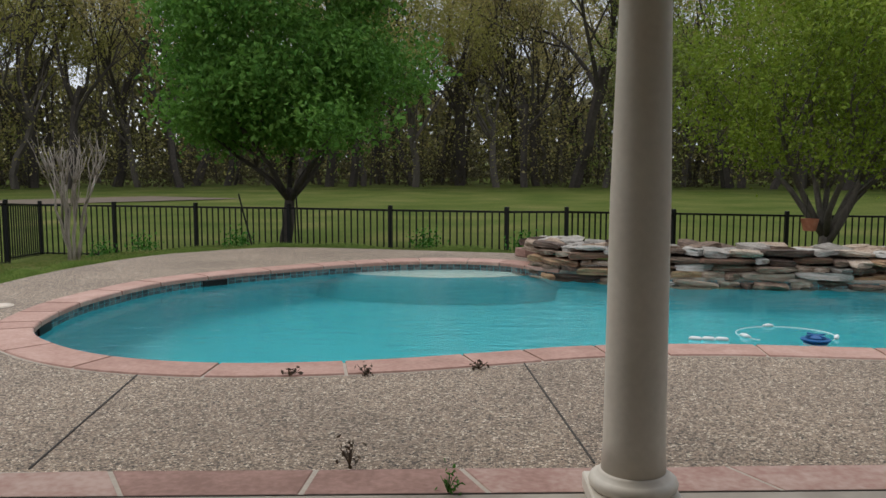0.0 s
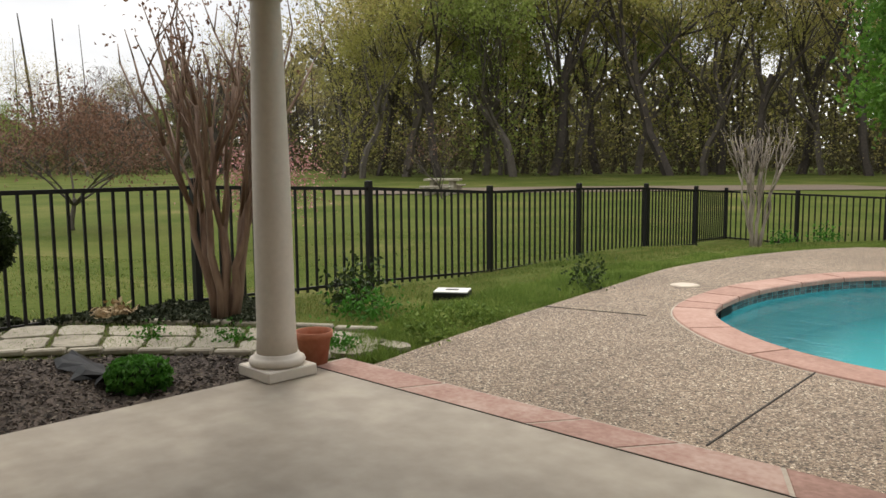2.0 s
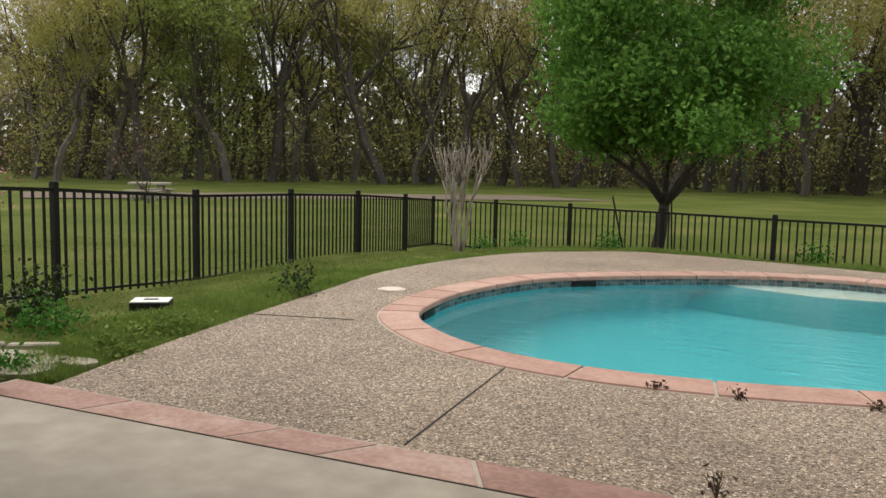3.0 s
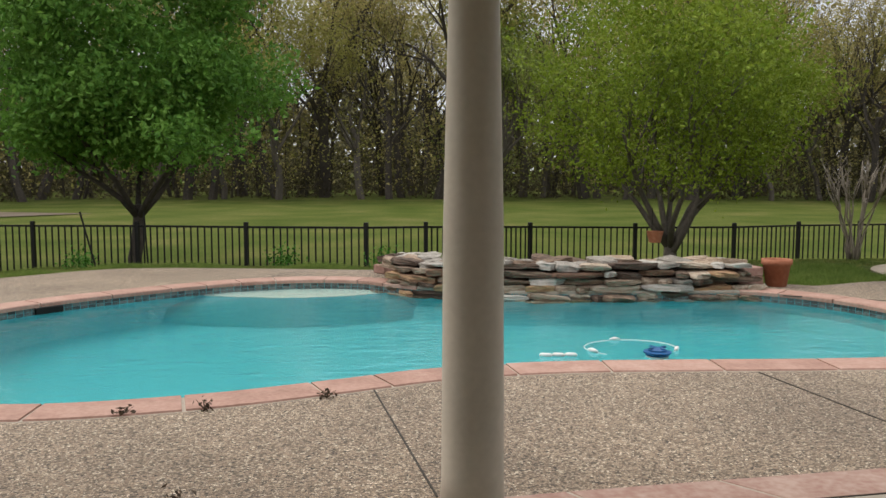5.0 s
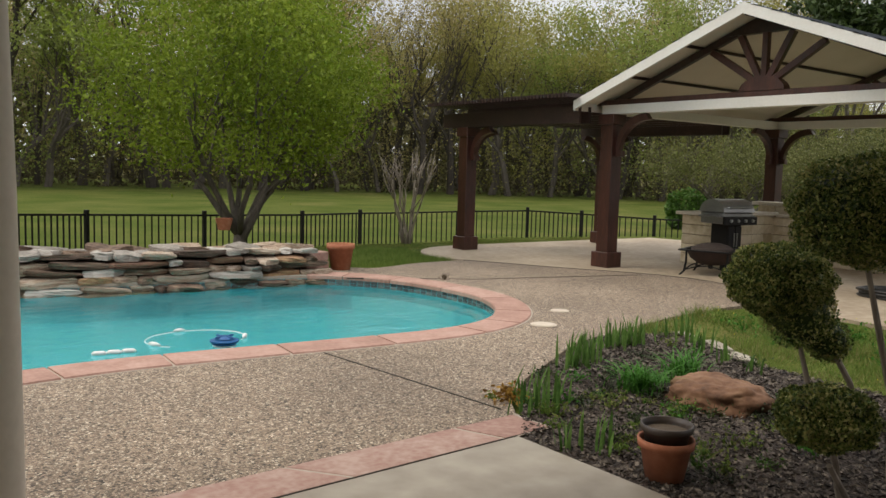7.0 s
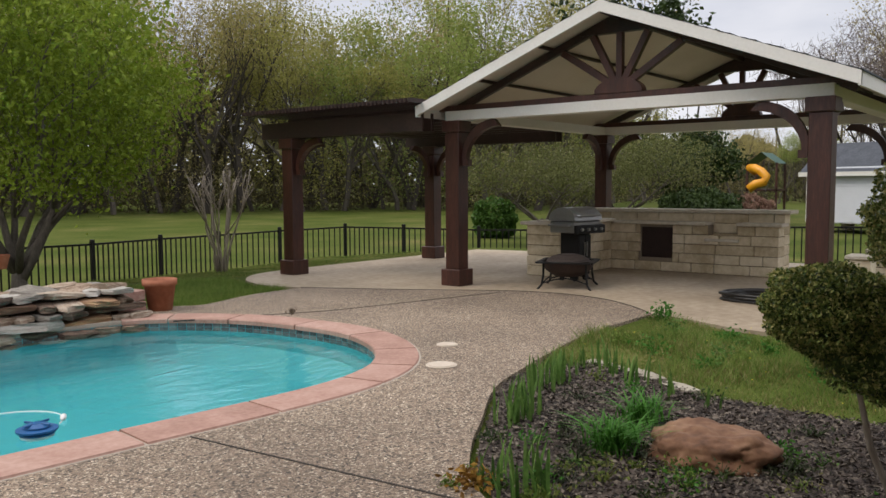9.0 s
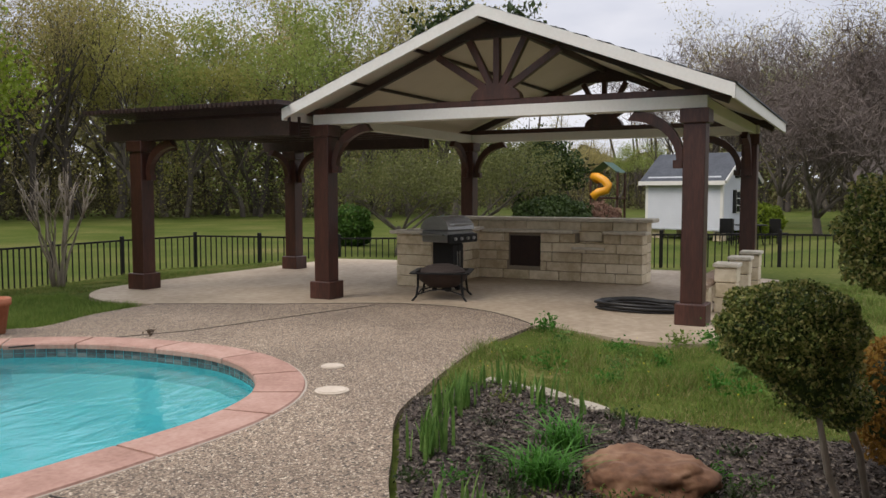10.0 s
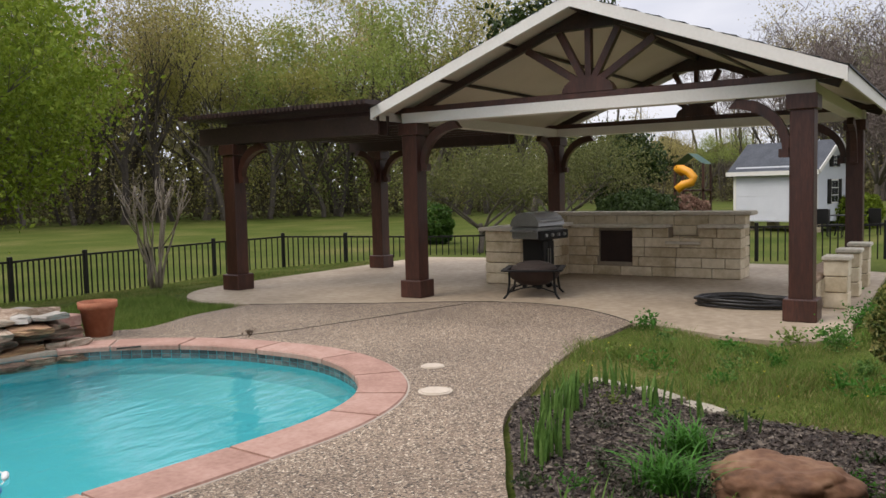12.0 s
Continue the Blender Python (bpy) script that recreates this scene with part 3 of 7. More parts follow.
# ---- pool ----
def pool():
    p = root("swimming_pool", 0, 0, 0, 0, "free-form swimming pool of turquoise water with a shallow shelf", "swimming pool", kind="structure")
    n = len(POOL)
    v, f = [], []
    rings = [(0.0, -0.03), (0.0, -0.16), (-0.02, -0.9), (-0.5, -1.35)]
    for d, z in rings:
        o = offset(POOL, d)
        v += [(a, b, z) for a, b in o]
    for r in range(len(rings) - 1):
        for i in range(n):
            j = (i + 1) % n
            f.append((r * n + i, r * n + j, (r + 1) * n + j, (r + 1) * n + i))
    part_ = raw_mesh("basin_wall", v, f, PLASTER, p)
    plate("basin_floor", offset(POOL, -0.49), [], -1.35, 0, PLASTER, "", parent=p)
    shelf = smooth_loop([(-1.5, 11.67), (-0.91, 11.4), (-0.18, 11.25), (0.53, 11.36), (1.03, 11.6), (0.64, 11.91), (-0.11, 12.1), (-0.93, 11.95)], 6)
    plate("sun_shelf", shelf if area(shelf) > 0 else shelf[::-1], [], -0.19, 0.02, SHELF, "", parent=p)
    so = even(shelf if area(shelf) > 0 else shelf[::-1], 0.15)
    k = len(so)
    sv = [(a, b, z) for d, z in ((0.0, -0.212), (0.25, -0.42), (0.9, -1.33)) for a, b in offset(so, d)]
    raw_mesh("shelf_slope", sv, [(q * k + i, q * k + (i + 1) % k, (q + 1) * k + (i + 1) % k, (q + 1) * k + i) for q in range(2) for i in range(k)], PLASTER, p, smooth=True)
    bm = bmesh.new()
    step = 3
    for i in range(0, n, 1):
        a, b = POOL[i], POOL[(i + 1) % n]
        for lo, hi in ((-0.2, -0.128), (-0.125, -0.086), (-0.083, -0.045)):
            t = (b - a) / np.hypot(*(b - a))
            q = np.array([t[1], -t[0]])
            a2, b2 = a + t * 0.003 - q * 0.008, b - t * 0.003 - q * 0.008
            vs = [bm.verts.new((*a2, lo)), bm.verts.new((*b2, lo)), bm.verts.new((*b2, hi)), bm.verts.new((*a2, hi))]
            bm.faces.new(vs)
    tagged(part("waterline_tiles", bm, TILE, p), "small slate-grey waterline tiles", kind="stuff")
    w = plate("water", POOL, [], -0.11, 0, WATER, "", "clear turquoise pool water with light ripples", p)
    w.visible_shadow = False
    # No recess is cut: black blocks stand for the shade in the skimmer mouths.
    for x, y, ang in ((-3.83, 7.45, 98), (-3.1, 10.4, 40)):
        bm = box(bmesh.new(), (-0.16, -0.02, -0.17), (0.16, 0.03, -0.045), 0.004, pose(x, y, 0, 0, 0, ang))
        part("skimmer_mouth", bm, IRON, p, "black block standing for the shaded skimmer opening")
    c = root("pool_coping", 0, 0, 0, 0, "red flagstone coping round the pool edge", "coping", kind="structure")
    bm = bmesh.new()
    o2, i2 = offset(POOL, 0.365), offset(POOL, 0.0)
    vs = [[bm.verts.new((*q, z)) for q in loop] for loop, z in ((i2, -0.045), (i2, 0.0), (o2, 0.0), (o2, -0.04))]
    for a, b in zip(vs, vs[1:]):
        for i in range(n):
            j = (i + 1) % n
            bm.faces.new((a[i], a[j], b[j], b[i]))
    part("mortar_bed", bm, MORTAR, c)
    rng = random.Random(11)
    i = 0
    inner, outer = offset(POOL, -0.03), offset(POOL, 0.35)
    while i < n:
        k = min(rng.choice((5, 6, 7, 8, 9)), n - i)
        if n - i - k < 3:
            k = n - i
        mid = POOL[(i + k // 2) % n]
        if not (1.2 < mid[0] < 5.65 and mid[1] > 10.0):
            fr = lambda loop, s: loop[int(s) % n] * (1 - s % 1) + loop[(int(s) + 1) % n] * (s % 1)
            sk = rng.uniform(-0.25, 0.25)
            ss = np.linspace(i + 0.12, i + k - 0.12, k + 1)
            poly = [fr(inner, s) for s in ss[::-1]] + [fr(outer, s + 0) for s in ss]
            poly = poly[::-1]
            pl = np.array(poly)
            if area(pl) < 0:
                poly = poly[::-1]
            bm = bmesh.new()
            h = len(ss)
            A = [fr(inner, s) for s in ss]
            B = [fr(outer, s) for s in ss]
            rows = [[(*q, -0.04) for q in A], [(*q, 0.001) for q in A], [(*(q + (r - q) * 0.03), 0.012) for q, r in zip(A, B)], [(*(r + (q - r) * 0.02), 0.012) for q, r in zip(A, B)], [(*r, 0.0) for r in B]]
            V = [[bm.verts.new(q) for q in row] for row in rows]
            for a, b in zip(V, V[1:]):
                for j in range(h - 1):
                    bm.faces.new((a[j], a[j + 1], b[j + 1], b[j]))
            for e in (0, -1):
                bm.faces.new([row[e] for row in V])
            bmesh.ops.recalc_face_normals(bm, faces=bm.faces[:])
            part("coping_stone", bm, COPE, c)
        i += k


pool()


# ---- stacked rock wall ----
def rock_mesh(name, seed):
    """A flat split rock of unit size: squared, with broken corners and a ragged face."""
    rng = random.Random(seed)
    bm = bmesh.new()
    bmesh.ops.create_cube(bm, size=1)
    bmesh.ops.subdivide_edges(bm, edges=bm.edges[:], cuts=3, use_grid_fill=True)
    off = Vector((seed * 3.7, seed * 1.3, 0))
    slant, taper = rng.uniform(-0.12, 0.12), rng.uniform(-0.22, 0.22)
    for v in bm.verts:
        p = v.co.copy()
        q = 1 - 0.22 * (abs(p.x) * 2) ** 5 * (abs(p.y) * 2) ** 2
        d = noise.noise_vector(Vector((p.x * 2.4, p.y * 2.4, p.z * 0.7)) + off)
        e = noise.noise_vector(p * 7 + off)
        v.co = Vector((p.x * (1 - 0.1 * (abs(p.z) * 2) ** 3) + d.x * 0.1 + e.x * 0.03,
                       p.y * q + d.y * 0.22 + e.y * 0.05,
                       p.z * (1 + taper * p.x * 2) * (1 - 0.12 * (abs(p.x) * 2) ** 6) + slant * p.x + d.z * 0.14 + e.z * 0.07))
    me = bpy.data.meshes.new(name)
    bm.to_mesh(me)
    bm.free()
    return me


def rock_wall():
    w = root("rock_wall", 0, 0, 0, 0, "dry-stacked wall of flat grey, tan and rust ledge rocks at the pool edge", "rock wall")
    kinds = []
    for m in (LEDGE, PALELEDGE, RUSTLEDGE):
        shapes = []
        for k in range(10):
            me = rock_mesh("rock", k + 20 * len(kinds))
            me.materials.append(m)
            shapes.append(me)
        kinds.append(shapes)
    line = smooth_loop([(5.78, 10.2), (5.25, 10.3), (4.45, 10.38), (3.7, 10.45), (3.0, 10.53), (2.34, 10.72), (1.7, 11.0), (1.22, 11.42), (1.0, 11.75)], 12, False)
    seg = np.r_[0, np.cumsum(np.hypot(*np.diff(line, axis=0).T))]
    total = seg[-1]
    rng = random.Random(3)
    z, row, rows = -0.235, 0, 6
    while row < rows:
        h = (0.115, 0.095, 0.1, 0.095, 0.09, 0.09)[row]
        s = rng.uniform(-0.15, 0.05) + max(0, row - 3) * 0.07
        while s < total - 0.1 - max(0, row - 3) * 0.1:
            L = rng.choice((0.18, 0.26, 0.34, 0.42, 0.52, 0.62)) * rng.uniform(0.9, 1.15)
            m = s + L / 2
            x, y = np.interp(m, seg, line[:, 0]), np.interp(m, seg, line[:, 1])
            x2, y2 = np.interp(m - 0.1, seg, line[:, 0]), np.interp(m - 0.1, seg, line[:, 1])
            ang = math.degrees(math.atan2(y - y2, x - x2))
            back = 0.02 + 0.045 * row + rng.uniform(-0.07, 0.07)
            nx, ny = -math.sin(math.radians(ang)), math.cos(math.radians(ang))
            if ny < 0:
                nx, ny = -nx, -ny
            pick = rng.random()
            kind = (1 if pick < 0.6 else 0) if row == rows - 1 else (2 if pick < 0.3 else (1 if pick < 0.4 else 0))
            ob = new("rock", rng.choice(kinds[kind]))
            hh = h * rng.uniform(0.6, 0.9)
            ob.matrix_basis = pose(x + nx * back, y + ny * back, z + h / 2 + rng.uniform(-0.01, 0.01), rng.uniform(-7, 7), rng.uniform(-4, 4), ang + rng.uniform(-10, 10)) @ Matrix.Diagonal((L, rng.uniform(0.3, 0.4), hh, 1))
            ob.parent = w
            s += L * 0.98
        z += h
        row += 1
    # Dark core behind the rocks: its colour supplies the shade in their gaps.
    bm = bmesh.new()
    pts = [(x, y + 0.55) for x, y in line[4:64:6]]
    for a, b in zip(pts, pts[1:]):
        beam(bm, (*a, -0.03), (*b, -0.03), 0.62, 0.58)
    part("rubble_core", bm, DARKBARK, w)
    for s in np.arange(0.15, total, 0.34):
        x, y = np.interp(s, seg, line[:, 0]), np.interp(s, seg, line[:, 1])
        for dy in (0.5, 0.78):
            ob = new("rock", rng.choice(kinds[rng.choice((0, 1))]))
            ob.matrix_basis = pose(x + rng.uniform(-0.08, 0.08), y + dy, 0.3 + rng.uniform(-0.03, 0.03), rng.uniform(-8, 8), rng.uniform(-8, 8), rng.uniform(0, 180)) @ Matrix.Diagonal((0.45, 0.34, 0.11, 1))
            ob.parent = w


rock_wall()


def planter_blocks(x, y, rz, label, high=2):
    b = root("stacked_blocks", x, y, 0, rz, label, "stone blocks")
    part("block", box(bmesh.new(), (-0.2, -0.15, 0), (0.2, 0.15, 0.13), 0.012), FLAG, b)
    if high > 1:
        part("block", box(bmesh.new(), (-0.19, -0.14, 0.134), (0.2, 0.15, 0.26), 0.012), FLAG, b)


planter_blocks(5.9, 10.72, 8, "two stacked reddish stone blocks beside the rock wall")
planter_blocks(1.15, 12.85, 30, "single reddish stone block at the end of the rock wall", 1)


# ---- pots ----
def pot(x, y, r, h, label, material=TERRA, z=0.0, soil=True):
    p = root("flower_pot", x, y, z, 0, label, "flower pot")
    t = 0.016
    prof = [(0, 0), (r * 0.68, 0), (r * 0.9, h * 0.8), (r * 0.93, h * 0.8), (r, h * 0.81), (r * 1.01, h), (r * 0.94, h), (r * 0.9, h * 0.84), (r * 0.66, 0.03), (0, 0.03)]
    part("body", lathe(bmesh.new(), prof, 36), material, p).data.shade_smooth()
    if soil:
        part("soil", lathe(bmesh.new(), [(r * 0.87, h * 0.78), (0, h * 0.8)], 24), DIRT, p)
    return p


pot(6.3, 10.6, 0.2, 0.37, "large terracotta pot of dry soil on the pool deck")
pot(-4.84, 3.35, 0.135, 0.235, "small empty terracotta pot beside the porch column", soil=False)
pot(3.6, 2.8, 0.135, 0.2, "orange clay pot holding a brown plastic pot", soil=False)
pot(3.6, 2.8, 0.125, 0.16, "brown plastic nursery pot set inside an orange pot", mat("brown_plastic", [(0.045, 0.032, 0.025), (0.07, 0.052, 0.042)], 3, 0.5, 0.03), 0.11, True)


# ---- deck lids and pool toys ----
def lid(x, y, r, label):
    e = root("deck_lid", x, y, 0, 0, label, "drain cover")
    part("ring", lathe(bmesh.new(), [(0, 0), (r, 0), (r, 0.008), (r * 0.88, 0.01), (r * 0.87, 0.006), (0, 0.006)], 40), CREAMP, e)
    part("cover", lathe(bmesh.new(), [(r * 0.84, 0.006), (r * 0.83, 0.014), (0, 0.016)], 40), CREAMP, e)


lid(5.89, 6.01, 0.128, "round cream plastic skimmer lid in the deck")
lid(6.6, 6.5, 0.1, "round cream plastic lid in the deck farther from the pool")
lid(-4.65, 8.14, 0.155, "round white skimmer lid beside the rounded end of the pool")


def cleaner():
    c = root("pool_skimmer_float", 3.14, 7.12, -0.11, 0, "blue and white floating pool cleaner", "pool cleaner")
    part("float", lathe(bmesh.new(), [(0, -0.05), (0.085, -0.05), (0.1, -0.02), (0.1, 0.005), (0.08, 0.012), (0, 0.012)], 28), WHITE, c)
    part("dome", lathe(bmesh.new(), [(0, 0.012), (0.105, 0.012), (0.108, 0.022), (0.092, 0.026), (0.125, 0.034), (0.125, 0.046), (0.085, 0.052), (0.085, 0.064), (0.045, 0.08), (0, 0.08)], 28), BLUE, c)
    for a in range(4):
        part("fin", box(bmesh.new(), (-0.006, 0.03, 0.07), (0.006, 0.1, 0.085), 0.002, pose(0, 0, 0, 0, 0, a * 90 + 20)), BLUE, c)
    h = root("cleaner_hose", 0, 0, 0, 0, "thin white floating hose with sausage floats", "hose")
    ring = [(3.03 + 0.44 * math.cos(a), 7.5 + 0.36 * math.sin(a), -0.107) for a in np.linspace(-0.75, 3.9, 40)]
    part("line", tube(bmesh.new(), ring, 0.004, 6), WHITE, h)
    for i0, i1 in ((1, 5), (19, 22), (34, 38)):
        q = ring[i0:i1]
        part("float", tube(bmesh.new(), [(x, y, z + 0.012) for x, y, z in q], [0.008] + [0.021] * (len(q) - 2) + [0.008], 10), WHITE, h).data.shade_smooth()
    for k in range(3):
        x, y = 2.08 + k * 0.115, 7.27 - k * 0.01
        part("float", tube(bmesh.new(), [(x, y, -0.1), (x + 0.02, y - 0.007, -0.097), (x + 0.09, y - 0.033, -0.097), (x + 0.11, y - 0.04, -0.1)], [0.008, 0.021, 0.021, 0.008], 10), WHITE, h).data.shade_smooth()


cleaner()


# ---- fence ----
def fence():
    f = root("fence", 0, 0, 0, 0, "black metal picket fence round the garden", "fence")
    runs = [
        [(-7.2, -3.3, 1.3), (-7.41, -0.85, 1.28), (-7.62, 1.6, 1.26), (-7.83, 4.02, 1.23), (-8.03, 6.45, 1.12), (-8.24, 8.88, 0.97), (-8.45, 11.32, 0.92), (-8.68, 13.75, 0.83), (-8.98, 16.18, 0.69), (-9.4, 18.35, 0.56),
         (-7.6, 18.06, 0.56), (-5.67, 17.7, 0.56), (-3.5, 17.0, 0.58), (-1.33, 16.22, 0.59), (0.91, 15.25, 0.62), (2.02, 15.3, 0.62), (4.4, 16.85, 0.5), (6.78, 17.08, 0.45), (9.17, 17.31, 0.42), (11.1, 17.95, 0.4), (12.78, 18.13, 0.39), (14.35, 17.78, 0.43),
         (15.89, 17.02, 0.48), (16.15, 15.25, 0.49), (16.9, 13.5, 0.46), (18.0, 11.3, 0.47), (18.8, 8.9, 0.55), (19.0, 6.5, 0.62), (19.0, 4.1, 0.68), (19.0, 1.7, 0.7), (19.0, -0.7, 0.7), (19.0, -3.1, 0.7)]]
    pk = bmesh.new()
    box(pk, (-0.012, -0.012, 0), (0.012, 0.012, 1))
    pm = bpy.data.meshes.new("picket")
    pk.to_mesh(pm)
    pk.free()
    pm.materials.append(IRON)
    pb = bmesh.new()
    box(pb, (-0.036, -0.036, 0), (0.036, 0.036, 1.0))
    pom = bpy.data.meshes.new("post")
    pb.to_mesh(pom)
    pb.free()
    pom.materials.append(IRON)
    for run in runs:
        for i, (x, y, z) in enumerate(run):
            ang = 0 if i == 0 else math.degrees(math.atan2(y - run[i - 1][1], x - run[i - 1][0]))
            g = float(ground_z(x, y))
            po = new("post", pom)
            po.matrix_basis = pose(x, y, min(g, z - 1.2) - 0.05, 0, 0, ang) @ Matrix.Diagonal((1, 1, z - min(g, z - 1.2) + 0.05, 1))
            po.parent = f
            part("post_cap", box(bmesh.new(), (-0.037, -0.037, 0), (0.037, 0.037, 0.022), 0.006, pose(x, y, z, 0, 0, ang)), IRON, f)
        for a, b in zip(run, run[1:]):
            za, zb = a[2] - 0.075, b[2] - 0.075
            g1, g2 = float(ground_z(a[0], a[1])), float(ground_z(b[0], b[1]))
            ha, hb = max(0.9, za - g1 - 0.06), max(0.9, zb - g2 - 0.06)
            hgt = 1.16 if a[0] < -7 and a[1] < 15 else (1.22 if a[0] > 16 and a[1] < 12 else 1.08)
            bm = bmesh.new()
            A, B = Vector((a[0], a[1], za)), Vector((b[0], b[1], zb))
            beam(bm, A, B, 0.03, 0.04)
            rail = part("rail", bm, IRON, f)
            part("rail", beam(bmesh.new(), A - Vector((0, 0, hgt)), B - Vector((0, 0, hgt)), 0.028, 0.03), IRON, f)
            n = max(6, int(round((B - A).length / 0.1435)) - 1)
            ang = math.degrees(math.atan2(b[1] - a[1], b[0] - a[0]))
            for k in range(1, n + 1):
                p = A.lerp(B, k / (n + 1))
                o = new("picket", pm)
                o.matrix_basis = pose(p.x, p.y, p.z - hgt - 0.05, 0, 0, ang) @ Matrix.Diagonal((1, 1, hgt + 0.05, 1))
                o.parent = rail


# ---- pavilion and pergola ----
def post(parent, x, y, top):
    g = root("post", x, y, 0, 0)
    g.parent = parent
    part("shaft", box(bmesh.new(), (-0.12, -0.12, 0.22), (0.12, 0.12, top - 0.16), 0.008), STAIN, g)
    part("plinth", box(bmesh.new(), (-0.17, -0.17, 0.0), (0.17, 0.17, 0.24), 0.01), STAIN, g)
    part("cap", box(bmesh.new(), (-0.155, -0.155, top - 0.16), (0.155, 0.155, top), 0.008), STAIN, g)
    return g


def knee(parent, x, y, top, dx, dy, r=0.56):
    """A curved bracket from the post out to the beam."""
    bm = bmesh.new()
    n = 8
    t = 0.045
    px, py = -dy, dx
    A, B = [(0.12 + r * (1 - math.cos(math.pi / 2 * i / n)), -r + r * math.sin(math.pi / 2 * i / n)) for i in range(n + 1)], [(0.12 + 0.085 + (r - 0.0) * (1 - math.cos(math.pi / 2 * i / n)), -r + (r - 0.1) * math.sin(math.pi / 2 * i / n) - 0.0) for i in range(n + 1)]
    loops = []
    for s in (-t, t):
        loops.append([bm.verts.new((x + dx * u + px * s, y + dy * u + py * s, top + v)) for u, v in A + B[::-1]])
    k = len(loops[0])
    for i in range(k):
        j = (i + 1) % k
        bm.faces.new((loops[0][i], loops[0][j], loops[1][j], loops[1][i]))
    for i in range(n):
        for L in loops:
            bm.faces.new((L[i], L[i + 1], L[k - 2 - i], L[k - 1 - i]))
    bm2 = box(bm, (-0.05, -0.05, -0.09), (0.05, 0.05, 0.0), 0.0, Matrix.Translation((x + dx * (0.19), y + dy * 0.19, top - r + 0.0)))
    bmesh.ops.recalc_face_normals(bm, faces=bm.faces[:])
    return part("knee_brace", bm, STAIN, parent)


X0, X1, YL, YR, YM = 10.33, 14.95, 9.2, 4.22, 6.62
ZB = 2.39


def pavilion():
    p = root("pavilion", 0, 0, 0, 0, "open gabled garden pavilion with dark stained posts and cream trim", "pavilion")
    for x in (X0, X1):
        for y in (YL, YR):
            post(p, x, y, ZB)
            s = -1 if y == YL else 1
            knee(p, x, y, ZB, 0, s)
            knee(p, x, y, ZB, 1 if x == X0 else -1, 0)
    for x in (X0, X1):
        part("header_beam", box(bmesh.new(), (x - 0.1, YR - 0.13, ZB), (x + 0.1, YL + 0.13, ZB + 0.14), 0.005), TRIM, p, "cream painted header beam")
        part("upper_beam", box(bmesh.new(), (x - 0.06, YR - 0.3, ZB + 0.142), (x + 0.08, YL + 0.3, ZB + 0.22), 0.005), STAIN, p)
    for y in (YL, YR):
        part("side_beam", box(bmesh.new(), (X0 + 0.1, y - 0.09, ZB), (X1 - 0.1, y + 0.09, ZB + 0.14), 0.005), TRIM, p, "cream painted side beam")
    # roof
    xe0, xe1 = 9.78, 15.42
    half, ze, zr = 2.85, 2.58, 3.66
    for s, nm in ((1, "roof_deck"), (-1, "roof_deck")):
        e = YM + s * half
        th = 0.03
        v = [(xe0, e, ze), (xe1, e, ze), (xe1, YM, zr), (xe0, YM, zr)]
        v = v + [(a, b, c - th) for a, b, c in v]
        part(nm, bmesh_from(v, [(0, 1, 2, 3), (7, 6, 5, 4), (0, 4, 5, 1), (1, 5, 6, 2), (2, 6, 7, 3), (3, 7, 4, 0)]), SOFFIT, p)
        # shingles in overlapping rows
        bm = bmesh.new()
        slope = math.hypot(half + 0.04, zr - ze)
        rows = 22
        for r in range(rows):
            t0, t1 = r / rows, (r + 1.15) / rows
            n = 16
            for k in range(n):
                xa, xb = xe0 - 0.03 + (xe1 - xe0 + 0.06) * (k + (0.5 if r % 2 else 0) - 0.25) / n, xe0 - 0.03 + (xe1 - xe0 + 0.06) * (k + (0.5 if r % 2 else 0) + 0.73) / n
                xa, xb = max(xa, xe0 - 0.03), min(xb, xe1 + 0.03)
                P = lambda x, t, h: (x, e + s * 0.05 - s * (half + 0.05) * min(t, 1), ze - 0.01 + (zr - ze + 0.01) * min(t, 1) + h)
                q = [P(xa, t0, 0.022), P(xb, t0, 0.022), P(xb, t1, 0.006), P(xa, t1, 0.006)]
                vs = [bm.verts.new(c) for c in q]
                bm.faces.new(vs)
                lo = [bm.verts.new(P(xa, t0, 0.004)), bm.verts.new(P(xb, t0, 0.004))]
                bm.faces.new((vs[0], vs[1], lo[1], lo[0]))
        tagged(part("shingles", bm, SHINGLE, p, "grey asphalt shingles"), kind="stuff")
        # eave fascia and barge boards
        part("eave_fascia", box(bmesh.new(), (xe0 - 0.02, min(e, e + s * 0.03), ze - 0.15), (xe1 + 0.02, max(e, e + s * 0.03), ze + 0.0), 0.003), TRIM, p)
        for x in (xe0, xe1):
            d = 0.14
            v = [(x - 0.022, e + s * 0.03, ze), (x + 0.022, e + s * 0.03, ze), (x + 0.022, YM, zr + 0.01), (x - 0.022, YM, zr + 0.01)]
            v = v + [(a, b, c - d) for a, b, c in v]
            part("barge_board", bmesh_from(v, [(0, 1, 2, 3), (7, 6, 5, 4), (0, 4, 5, 1), (1, 5, 6, 2), (2, 6, 7, 3), (3, 7, 4, 0)]), TRIM, p, "cream painted gable board")
        # rafters and the dark gable frame
        for x in (X0, X1):
            part("rafter", beam(bmesh.new(), (x, YM + s * (half - 0.1), ze - 0.1), (x, YM, zr - 0.09), 0.07 if x in (X0, X1) else 0.05, 0.1 if x in (X0, X1) else 0.05), STAIN2, p)
        for t in (0.33, 0.66):
            y, z = YM + s * half * (1 - t), ze + (zr - ze) * t - 0.05
            part("purlin", beam(bmesh.new(), (xe0 + 0.05, y, z), (xe1 - 0.05, y, z), 0.04, 0.04), STAIN2, p)
